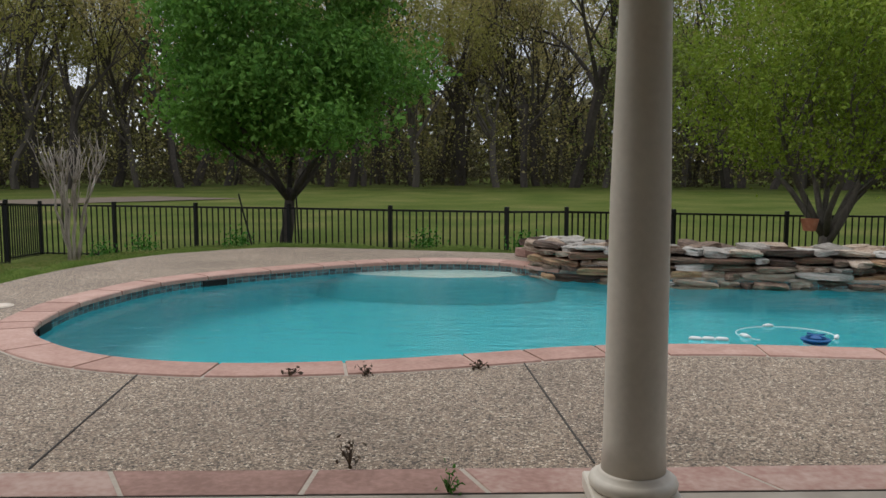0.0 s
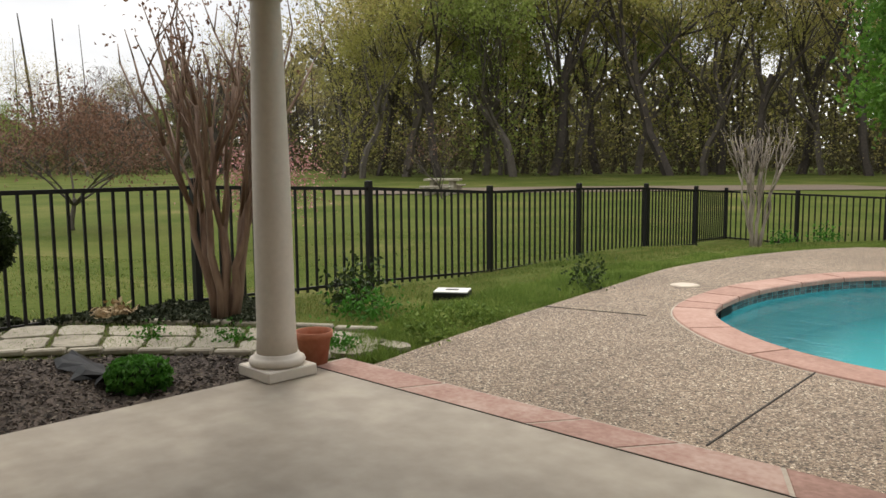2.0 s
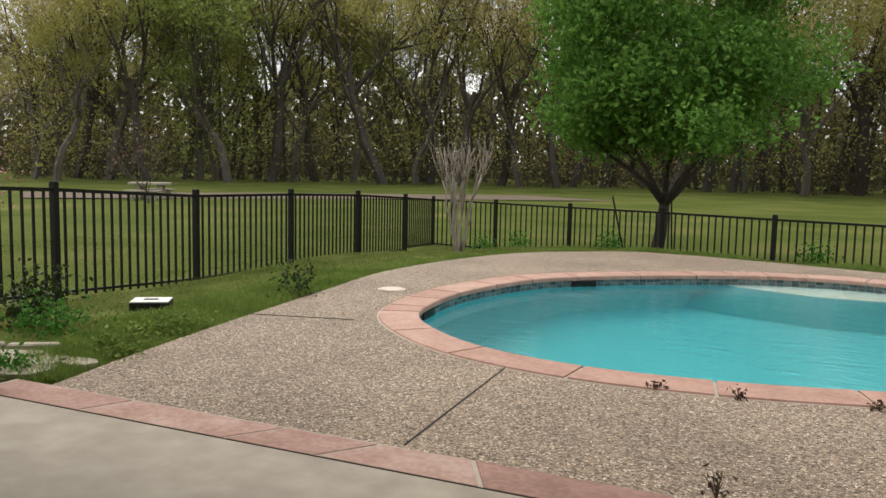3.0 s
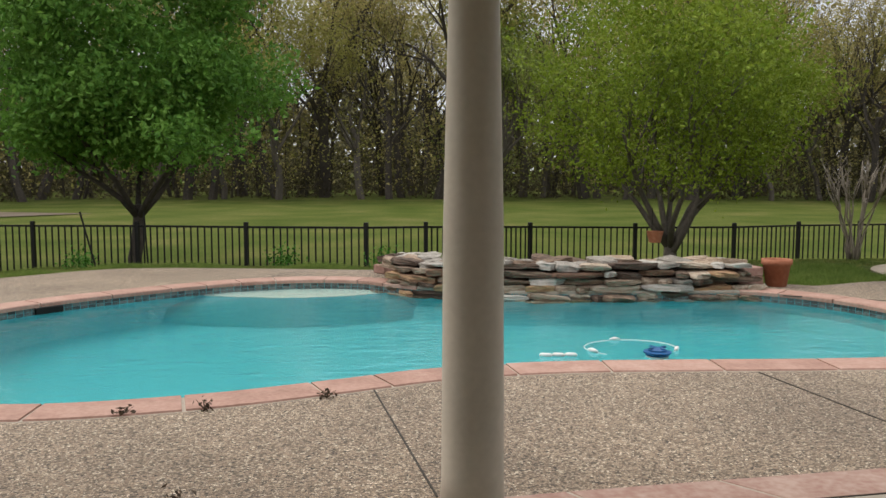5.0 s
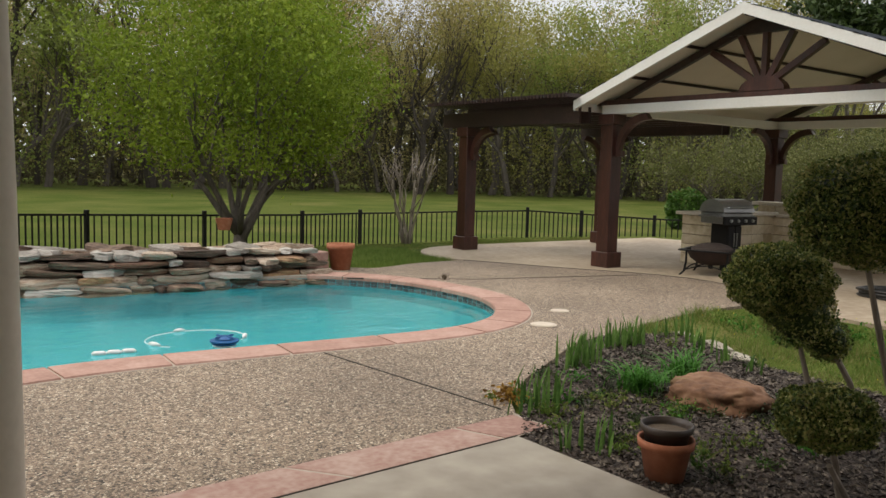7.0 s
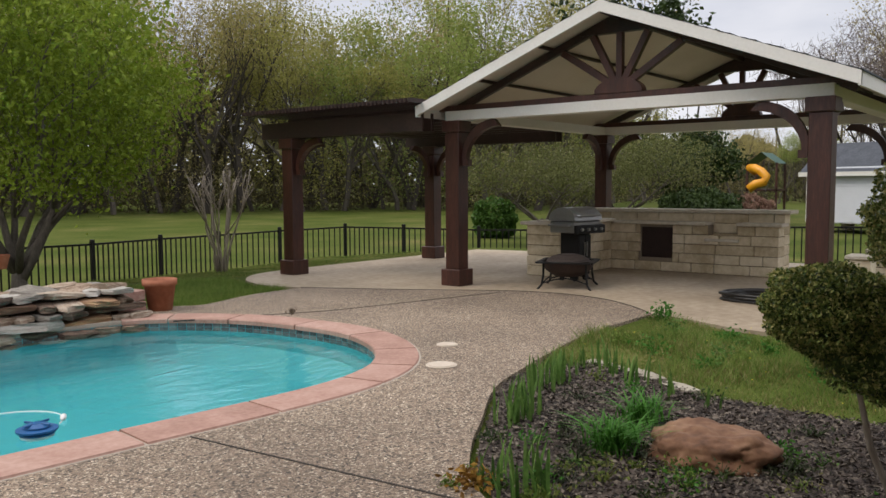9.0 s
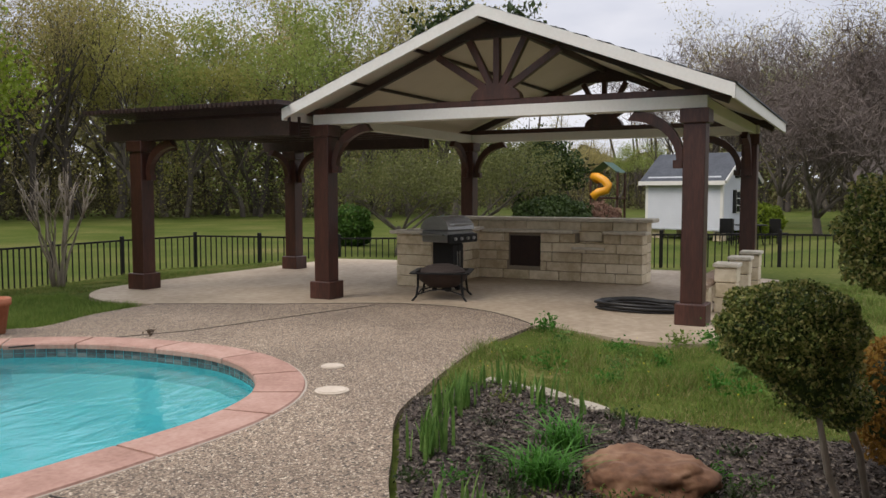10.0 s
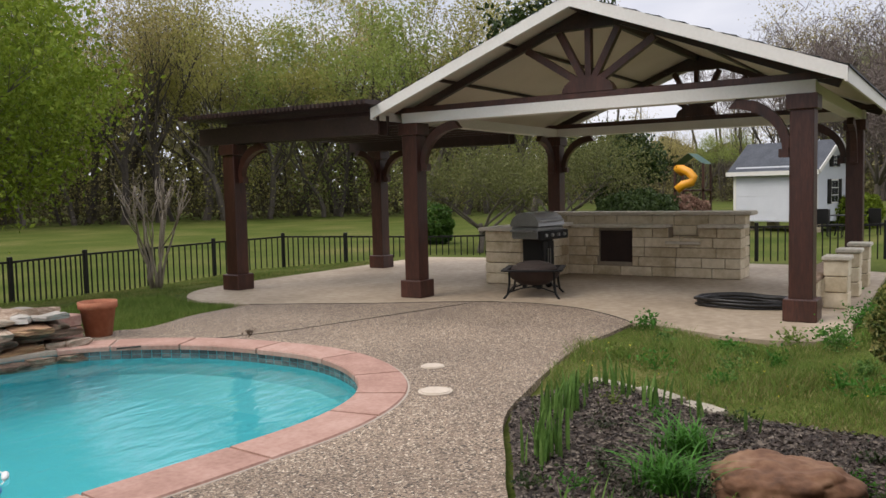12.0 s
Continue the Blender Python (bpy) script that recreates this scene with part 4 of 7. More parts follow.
    for x, xs in ((X0, 0), (X1, 1)):
        hub = (x, YM, ZB + 0.3)
        bm = bmesh.new()
        n = 12
        ring = [(0.33 * math.cos(math.pi * i / n), 0.19 * math.sin(math.pi * i / n)) for i in range(n + 1)]
        a = [bm.verts.new((x - 0.07, YM + u, ZB + 0.22 + v)) for u, v in ring]
        b = [bm.verts.new((x + 0.07, YM + u, ZB + 0.22 + v)) for u, v in ring]
        bm.faces.new(a)
        bm.faces.new(b[::-1])
        for i in range(len(a)):
            j = (i + 1) % len(a)
            bm.faces.new((a[i], b[i], b[j], a[j]))
        bmesh.ops.recalc_face_normals(bm, faces=bm.faces[:])
        part("sunburst_hub", bm, STAIN, p)
        for ang in (35, 63, 90, 117, 145):
            c, s_ = math.cos(math.radians(ang)), math.sin(math.radians(ang))
            lim = (zr - 0.17 - (ZB + 0.22)) / (s_ + abs(c) * (zr - ze) / half)
            part("sunburst_spoke", beam(bmesh.new(), (x, YM + 0.15 * c, ZB + 0.29 + 0.1 * s_), (x, YM + lim * c, ZB + 0.22 + lim * s_), 0.08, 0.085, 0.004), STAIN, p)
        part("apex_plate", bmesh_from([(x - 0.05, YM - 0.55, zr - 0.3), (x - 0.05, YM + 0.55, zr - 0.3), (x - 0.05, YM, zr - 0.1), (x + 0.05, YM - 0.55, zr - 0.3), (x + 0.05, YM + 0.55, zr - 0.3), (x + 0.05, YM, zr - 0.1)],
                                        [(0, 1, 2), (5, 4, 3), (0, 3, 4, 1), (1, 4, 5, 2), (2, 5, 3, 0)]), STAIN2, p)
    part("ridge_beam", box(bmesh.new(), (xe0 + 0.05, YM - 0.03, zr - 0.14), (xe1 - 0.05, YM + 0.03, zr - 0.04)), STAIN2, p)
    return p


def bmesh_from(v, f):
    bm = bmesh.new()
    vs = [bm.verts.new(c) for c in v]
    for q in f:
        bm.faces.new([vs[i] for i in q])
    bmesh.ops.recalc_face_normals(bm, faces=bm.faces[:])
    return bm


pavilion()


def pergola():
    p = root("pergola", 0, 0, 0, 0, "dark brown timber pergola with a slatted roof beside the pavilion", "pergola")
    ya, xa, xb = 12.35, 9.98, 13.7
    for x in (xa, xb):
        post(p, x, ya, 2.24)
        knee(p, x, ya, 2.24, 0, -1, 0.5)
        knee(p, x, ya, 2.24, 1 if x == xa else -1, 0, 0.5)
    for x in (xa, xb):
        for dx in (-0.11, 0.11):
            part("beam", box(bmesh.new(), (x + dx - 0.025, 9.45, 2.24), (x + dx + 0.025, 12.95, 2.5), 0.004), STAIN2, p)
    for k in range(7):
        x = 10.45 + k * 0.47
        part("joist", box(bmesh.new(), (x - 0.022, 9.42, 2.4), (x + 0.022, 12.95, 2.62), 0.003), STAIN2, p)
    for k in range(46):
        y = 9.4 + k * 0.08
        part("slat", box(bmesh.new(), (9.5, y - 0.02, 2.621), (14.15, y + 0.02, 2.68)), STAIN2, p)


pergola()


# ---- outdoor kitchen ----
def block_wall(parent, a, b, z0, z1, thick, seed, course=0.16, gaps=()):
    """Coursed blocks from a to b. gaps: (start, end, low, high) left open, in metres along the wall."""
    rng = random.Random(seed)
    a, b = Vector((*a, 0)), Vector((*b, 0))
    L = (b - a).length
    ang = math.degrees(math.atan2(b.y - a.y, b.x - a.x))
    m = pose(a.x, a.y, 0, 0, 0, ang)
    core = bmesh.new()
    cuts = sorted({0.0, L, *[g[0] for g in gaps], *[g[1] for g in gaps]})
    for s0, s1 in zip(cuts, cuts[1:]):
        g = [q for q in gaps if q[0] < (s0 + s1) / 2 < q[1]]
        spans = [(z0, z1)] if not g else [(z0, g[0][2]), (g[0][3], z1)]
        for lo, hi in spans:
            if hi - lo > 0.01:
                box(core, (s0 + (0.02 if s0 == 0.0 else 0.0), 0.02, lo), (s1 - (0.02 if s1 == L else 0.0), thick - 0.02, hi), 0, m)
    part("mortar_core", core, JOINT, parent)
    n = max(1, round((z1 - z0) / course))
    h = (z1 - z0) / n
    for r in range(n):
        s = -rng.uniform(0, 0.3) if r % 2 else 0.0
        while s < L:
            w = rng.uniform(0.35, 0.62)
            e = min(s + w, L)
            if L - e < 0.15:
                e = L
            s0 = max(s, 0)
            lo, hi = z0 + r * h + 0.005, z0 + (r + 1) * h - 0.005
            pieces = [(s0, e)]
            for g in gaps:
                if g[2] < (lo + hi) / 2 < g[3]:
                    nxt = []
                    for c0, c1 in pieces:
                        if c1 <= g[0] or c0 >= g[1]:
                            nxt.append((c0, c1))
                        else:
                            if c0 < g[0]:
                                nxt.append((c0, g[0]))
                            if c1 > g[1]:
                                nxt.append((g[1], c1))
                    pieces = nxt
            for c0, c1 in pieces:
                if c1 - c0 > 0.04:
                    d = rng.uniform(0, 0.012)
                    part("stone_block", box(bmesh.new(), (c0 if c0 == 0.0 else c0 + 0.005, -d, lo), (c1 if c1 == L else c1 - 0.005, thick + d, hi), 0.008, m), LIME, parent)
            s = e


def kitchen():
    k = root("outdoor_kitchen", 0, 0, 0, 0, "L-shaped outdoor kitchen of cream limestone blocks with a stone counter", "outdoor kitchen")
    block_wall(k, (13.9, 9.0), (13.9, 5.66), 0, 0.79, -0.0 + 0.28, 1, 0.158, [(1.05, 1.62, 0.22, 0.74), (2.22, 2.7, 0.58, 0.79)])
    block_wall(k, (14.2, 9.0), (14.2, 5.66), 0.0, 0.98, 0.28, 2, 0.163)
    block_wall(k, (12.1, 8.5), (13.9, 8.5), 0, 0.82, 0.6, 3, 0.164)
    part("counter_slab", box(bmesh.new(), (12.03, 8.42, 0.82), (13.92, 9.2, 0.875), 0.01), CAP, k, "pale stone countertop")
    part("counter_slab", box(bmesh.new(), (13.82, 6.8, 0.79), (14.2, 8.42, 0.84), 0.008), CAP, k)
    part("counter_slab", box(bmesh.new(), (13.82, 5.6, 0.79), (14.2, 6.3, 0.84), 0.008), CAP, k)
    part("niche_sill", box(bmesh.new(), (13.85, 6.27, 0.53), (14.19, 6.82, 0.575), 0.008), CAP, k)
    part("ledge_slab", box(bmesh.new(), (14.12, 5.56, 0.98), (14.58, 9.1, 1.04), 0.01), CAP, k, "pale stone ledge on the raised wall")
    # Dark panel across the wall opening, coloured as the shade inside it.
    part("opening_panel", box(bmesh.new(), (13.97, 7.37, 0.22), (14.0, 7.96, 0.74)), RUSTY, k, "dark panel standing for the shade in the stone wall opening")


kitchen()


def bench():
    b = root("stone_bench", 0, 0, 0, 0, "long stone bench with block pillars at the slab edge", "bench")
    for i, x in enumerate((11.32, 12.47, 13.62)):
        block_wall(b, (x, 3.9), (x + 0.3, 3.9), 0, 0.56, 0.24, 20 + i, 0.185)
        part("pillar_cap", box(bmesh.new(), (x - 0.03, 3.87, 0.56), (x + 0.33, 4.17, 0.61), 0.01), CAP, b)
    part("seat_slab", box(bmesh.new(), (10.85, 4.16, 0.33), (12.4, 4.42, 0.39), 0.012), SEAT, b, "brown stone seat slab")
    part("seat_slab", box(bmesh.new(), (12.41, 4.16, 0.33), (13.95, 4.42, 0.39), 0.012), SEAT, b, "brown stone seat slab")
    for k, x in enumerate((11.3, 12.35, 13.5)):
        me = rock_mesh("stone_leg", 60 + k)
        me.materials.append(LIME)
        o = new("stone_leg", me)
        o.matrix_basis = pose(x, 4.28, 0.17, 0, 0, 10 * k) @ Matrix.Diagonal((0.26, 0.2, 0.36, 1))
        o.parent = b


bench()


def grill():
    g = root("gas_grill", 11.85, 8.08, 0, -8, "closed gas barbecue grill on a black cart", "grill")
    part("cart", box(bmesh.new(), (-0.15, -0.17, 0.1), (0.15, 0.17, 0.74), 0.01), IRON, g)
    part("cart_door", box(bmesh.new(), (-0.14, -0.19, 0.16), (-0.004, -0.172, 0.7), 0.004), IRON, g)
    part("cart_door", box(bmesh.new(), (0.004, -0.19, 0.16), (0.14, -0.172, 0.7), 0.004), IRON, g)
    for x in (-0.03, 0.03):
        part("door_handle", box(bmesh.new(), (x - 0.006, -0.21, 0.38), (x + 0.006, -0.191, 0.6), 0.003), CHROME, g)
    part("firebox", box(bmesh.new(), (-0.33, -0.24, 0.74), (0.33, 0.24, 0.92), 0.02), STEEL, g)
    part("control_panel", box(bmesh.new(), (-0.36, -0.3, 0.73), (0.36, -0.242, 0.86), 0.01), IRON, g)
    for i in range(4):
        kb = lathe(bmesh.new(), [(0, 0), (0.026, 0), (0.022, 0.028), (0, 0.028)], 14)
        bmesh.ops.transform(kb, matrix=pose(-0.24 + i * 0.16, -0.3, 0.795, 90), verts=kb.verts[:])
        part("knob", kb, CHROME, g)
    bm = bmesh.new()
    n = 10
    prof = [(0.25 * math.cos(math.pi * i / n), 0.2 * math.sin(math.pi * i / n)) for i in range(n + 1)]
    a = [bm.verts.new((-0.34, u, 0.925 + v)) for u, v in prof]
    b = [bm.verts.new((0.34, u, 0.925 + v)) for u, v in prof]
    bm.faces.new(a)
    bm.faces.new(b[::-1])
    for i in range(n + 1):
        j = (i + 1) % (n + 1)
        bm.faces.new((a[i], b[i], b[j], a[j]))
    bmesh.ops.recalc_face_normals(bm, faces=bm.faces[:])
    part("hood", bm, STEEL, g)
    part("hood_handle", tube(bmesh.new(), [(-0.26, -0.235, 1.0), (-0.25, -0.285, 1.0), (0.25, -0.285, 1.0), (0.26, -0.235, 1.0)], 0.012, 8), CHROME, g)
    for s in (-1, 1):
        part("side_shelf", box(bmesh.new(), (min(s * 0.345, s * 0.42), -0.2, 0.84), (max(s * 0.345, s * 0.42), 0.2, 0.87), 0.006), STEEL, g)
    for x in (-0.13, 0.13):
        w = lathe(bmesh.new(), [(0, -0.02), (0.05, -0.02), (0.05, 0.02), (0, 0.02)], 16)
        bmesh.ops.transform(w, matrix=pose(x, -0.1, 0.05, 0, 90), verts=w.verts[:])
        part("wheel", w, IRON, g)
        part("foot", box(bmesh.new(), (x - 0.02, 0.12, 0), (x + 0.02, 0.18, 0.1)), IRON, g)


grill()


def fire_pit():
    f = root("fire_pit", 11.05, 7.75, 0, 20, "rusty iron fire bowl on a four-legged stand", "fire pit")
    part("bowl", lathe(bmesh.new(), [(0, 0.16), (0.18, 0.19), (0.3, 0.27), (0.36, 0.37), (0.38, 0.37), (0.37, 0.35), (0.32, 0.25), (0.2, 0.165), (0, 0.14)], 32), RUSTY, f).data.shade_smooth()
    part("screen", lathe(bmesh.new(), [(0.32, 0.375), (0.29, 0.41), (0.22, 0.45), (0.12, 0.475), (0, 0.48)], 24), mat("dark_mesh_screen", [(0.02, 0.014, 0.011), (0.045, 0.03, 0.024)], 30, 0.8, 0.4), f, "domed spark screen")
    for s in (-1, 1):
        for t in (-1, 1):
            part("leg", tube(bmesh.new(), [(s * 0.3, t * 0.3, 0.37), (s * 0.3, t * 0.3, 0.2), (s * 0.32, t * 0.32, 0.06), (s * 0.37, t * 0.37, 0.0)], 0.016, 6), IRON, f)
    for a, b in (((-0.31, -0.31), (0.31, -0.31)), ((0.31, -0.31), (0.31, 0.31)), ((0.31, 0.31), (-0.31, 0.31)), ((-0.31, 0.31), (-0.31, -0.31))):
        mx, my = (a[0] + b[0]) * 0.5 * 0.8, (a[1] + b[1]) * 0.5 * 0.8
        part("curved_stretcher", tube(bmesh.new(), [(*a, 0.08), ((a[0] + mx) / 2, (a[1] + my) / 2, 0.13), (mx, my, 0.15), ((b[0] + mx) / 2, (b[1] + my) / 2, 0.13), (*b, 0.08)], 0.01, 6), IRON, f)
        part("top_rail", beam(bmesh.new(), (*[c * 1.2 for c in a], 0.375), (*[c * 1.2 for c in b], 0.375), 0.07, 0.02), IRON, f)


fire_pit()


def hose_coil():
    rng = random.Random(4)
    pts = []
    for i in range(150):
        a = i * 2 * math.pi / 22
        r = 1 + 0.05 * math.sin(a * 0.37) + 0.04 * rng.uniform(-1, 1)
        pts.append((0.36 * r * math.cos(a), 0.58 * r * math.sin(a), 0.02 + 0.012 * (i // 22) + 0.006 * math.sin(a * 3)))
    h = root("hose_coil", 11.2, 4.95, 0, 10, "coil of black rubber hose lying on the concrete", "hose")
    part("hose", tube(bmesh.new(), pts, 0.02, 6), HOSE, h).data.shade_smooth()


hose_coil()


# ---- trees ----
def grow(seed, height, trunk, spread, levels=4, first=0.3, bend=0.25, twist=0.0, limbs=5, radius=0.14, droop=0.0, seg=6):
    """A tapered branching skeleton: a mesh and the tips."""
    rng = random.Random(seed)
    bm = bmesh.new()
    tips = []

    def branch(p, d, length, r, level):
        n = 5 if level < 2 else 4
        pts, rr = [p], [r]
        for i in range(n):
            d = (d + Vector((rng.gauss(0, bend), rng.gauss(0, bend), rng.gauss(0, bend * 0.6) - droop * level * 0.1)) * 0.55).normalized()
            p = p + d * length / n
            pts.append(p)
            rr.append(r * (1 - 0.7 * (i + 1) / n) if level else r * (1 - 0.35 * (i + 1) / n))
        tube(bm, pts, rr, seg if level < 2 else (4 if level < 3 else 3))
        if level >= levels:
            tips.extend(pts[1:])
            return
        if level >= 1:
            tips.append(pts[-1])
        k = limbs if level == 0 else rng.choice((3, 4, 4))
        for j in range(k):
            t = 1.0 if level == 0 and j % 2 else rng.uniform(0.45, 1.0)
            if level == 0:
                t = rng.uniform(0.75, 1.0)
            i = min(n, int(t * n))
            a = (j + rng.uniform(-0.3, 0.3)) * 2 * math.pi / k + level
            side = Vector((math.cos(a), math.sin(a), 0))
            nd = (d * (1 - spread) + side * spread + Vector((0, 0, 0.35 * (1 - spread)))).normalized()
            branch(pts[i], nd, length * rng.uniform(0.55, 0.8) if level else height * rng.uniform(0.42, 0.55), rr[i] * 0.62, level + 1)

    branch(Vector((0, 0, -0.1)), Vector((rng.gauss(0, 0.05), rng.gauss(0, 0.05), 1)), trunk + 0.1, radius, 0)
    return bm, tips


def crown_points(rng, n, cx, cz, rx, rz, clumps, tight=0.45, low=0.0):
    """Points gathered in clumps over a rounded volume: an uneven outline with gaps."""
    c = rng.normal(size=(clumps, 3))
    c /= np.linalg.norm(c, axis=1)[:, None]
    rad = rng.uniform(0.45, 1.0, clumps) ** 0.5
    c *= rad[:, None]
    c[:, 2] = np.where(c[:, 2] < -0.75, -0.6, c[:, 2])
    k = rng.integers(0, clumps, n)
    p = c[k] * [rx, rx, rz] + rng.normal(size=(n, 3)) * tight * [1, 1, 0.75]
    p[:, 0] += cx
    p[:, 2] += cz
    return p


def garden_tree(name, x, y, label, seed, trunk, radius, cz, rx, rz, n, size, leaf, spread, limbs, clumps, tight, height, bark=DARKBARK, category="tree", cloud=0.75, levels=3):
    g = float(ground_z(x, y))
    t = root(name, x, y, g, 0, label, category)
    bm, tips = grow(seed, height, trunk, spread, levels, radius=radius, limbs=limbs)
    part("trunk", bm, bark, t, smooth=True)
    rng = np.random.default_rng(seed)
    p = crown_points(rng, int(n * cloud), 0, cz, rx, rz, clumps, tight)
    T = np.array([tuple(q) for q in tips])
    q = T[rng.integers(0, len(T), n - len(p))] + rng.normal(size=(n - len(p), 3)) * 0.17
    q = q[q[:, 2] > cz - rz]
    v, f = leaves(np.vstack([p, q]), size, rng)
    tagged(raw_mesh("crown", v, f, leaf, t), kind="stuff")
    return t


garden_tree("pear_tree", -3.85, 18.4, "round-headed tree in full bright green leaf behind the fence", 21, 1.35, 0.17, 4.9, 2.5, 3.4, 60000, 0.14, PEAR, 0.5, 6, 230, 0.34, 5.6)
garden_tree("pool_tree", 6.35, 14.3, "wide low-branching tree in fresh yellow-green leaf behind the rock wall", 8, 0.55, 0.15, 3.3, 2.5, 2.25, 42000, 0.085, SPRING, 0.47, 9, 260, 0.24, 5.4, BARK, cloud=0.4, levels=4)


def crape(x, y, seed, height, label, stems=7, buds=True, r=0.03):
    g = float(ground_z(x, y))
    t = root("crape_myrtle", x, y, g, 0, label, "shrub")
    rng = random.Random(seed)
    tips = []
    for s in range(stems):
        bm = bmesh.new()
        a = s * 2 * math.pi / stems + rng.uniform(-0.3, 0.3)
        lean = rng.uniform(0.06, 0.3)
        p = Vector((0.07 * math.cos(a), 0.07 * math.sin(a), -0.05))
        pts = [p]
        H = height * rng.uniform(0.6, 0.75)
        for i in range(1, 7):
            p = Vector((0.07 * math.cos(a) + lean * H * (i / 6) ** 1.3 * math.cos(a) + rng.gauss(0, 0.02), 0.07 * math.sin(a) + lean * H * (i / 6) ** 1.3 * math.sin(a) + rng.gauss(0, 0.02), H * i / 6))
            pts.append(p)
        tube(bm, pts, [r * (1 - 0.1 * i) for i in range(7)], 7)
        for k in range(5):
            i = rng.choice((3, 4, 5, 6, 6))
            q = pts[i]
            d = Vector((rng.gauss(0, 0.2) + 0.12 * math.cos(a), rng.gauss(0, 0.2) + 0.12 * math.sin(a), 1)).normalized()
            L = (height - q.z) * rng.uniform(0.6, 1.0)
            w = [q + d * L * u + Vector((rng.gauss(0, 0.02), rng.gauss(0, 0.02), 0)) for u in (0, 0.33, 0.66, 1)]
            w[0] = q
            tube(bm, w, [r * 0.45, r * 0.35, r * 0.28, r * 0.2], 5)
            for m in range(3):
                d2 = Vector((rng.gauss(0, 0.35), rng.gauss(0, 0.35), 1)).normalized()
                st = w[rng.choice((1, 2, 3))]
                en = st + d2 * rng.uniform(0.1, 0.3) * height / 2
                tube(bm, [st, (st + en) / 2, en], [r * 0.2, r * 0.15, r * 0.1], 3)
                tips.append(en)
        part("stem", bm, CRAPEBARK if buds else PALEBARK, t, smooth=True)
    if buds:
        rg = np.random.default_rng(seed)
        T = np.array([tuple(q) for q in tips])
        v, f = leaves(T[rg.integers(0, len(T), 900)] + rg.normal(size=(900, 3)) * 0.09, 0.045, rg)
        tagged(raw_mesh("new_leaves", v, f, BUDS, t), kind="stuff")
    return t


crape(-6.75, 3.72, 2, 2.7, "tall multi-stemmed crape myrtle just coming into reddish leaf", 10, True, 0.042)
crape(-6.35, 13.4, 5, 2.0, "bare pruned crape myrtle in the grass near the fence corner", 8, False, 0.03)
crape(10.2, 14.6, 9, 1.95, "bare pruned crape myrtle in the grass beside the pergola", 8, False, 0.03)


# ---- woods ----
def wood_tree(seed, height, leafy, material, bark):
    """One woodland tree, as a trunk mesh and a leaf mesh."""
    bm, tips = grow(seed, height * 0.75, height * 0.33, 0.4, 4, bend=0.3, limbs=4, radius=height * 0.016, seg=5)
    tr = bpy.data.meshes.new("trunk")
    bm.to_mesh(tr)
    bm.free()
    tr.materials.append(bark)
    rng = np.random.default_rng(seed)
    T = np.array([tuple(q) for q in tips])
    n = leafy
    p = T[rng.integers(0, len(T), n)] + rng.normal(size=(n, 3)) * [0.32, 0.32, 0.24]
    k = n // 4
    a, q = rng.uniform(0, 6.28, k), rng.uniform(0.4, 3.2, k)
    low = np.stack([q * np.cos(a), q * np.sin(a), height * rng.uniform(0.06, 0.5, k)], 1)
    low += 0.5 * np.sin(low[:, ::-1] * 1.9 + seed)
    if leafy < 1000:
        v, f = leaves(T[rng.integers(0, len(T), 2800)] + rng.normal(size=(2800, 3)) * 0.4, 0.9, rng, 0.9, 0.05)
    else:
        v, f = leaves(np.vstack([p, low[::2]]), 0.18, rng)
    me = bpy.data.meshes.new("foliage")
    me.from_pydata(v.tolist(), [], f.tolist())
    me.materials.append(material)
    return tr, me


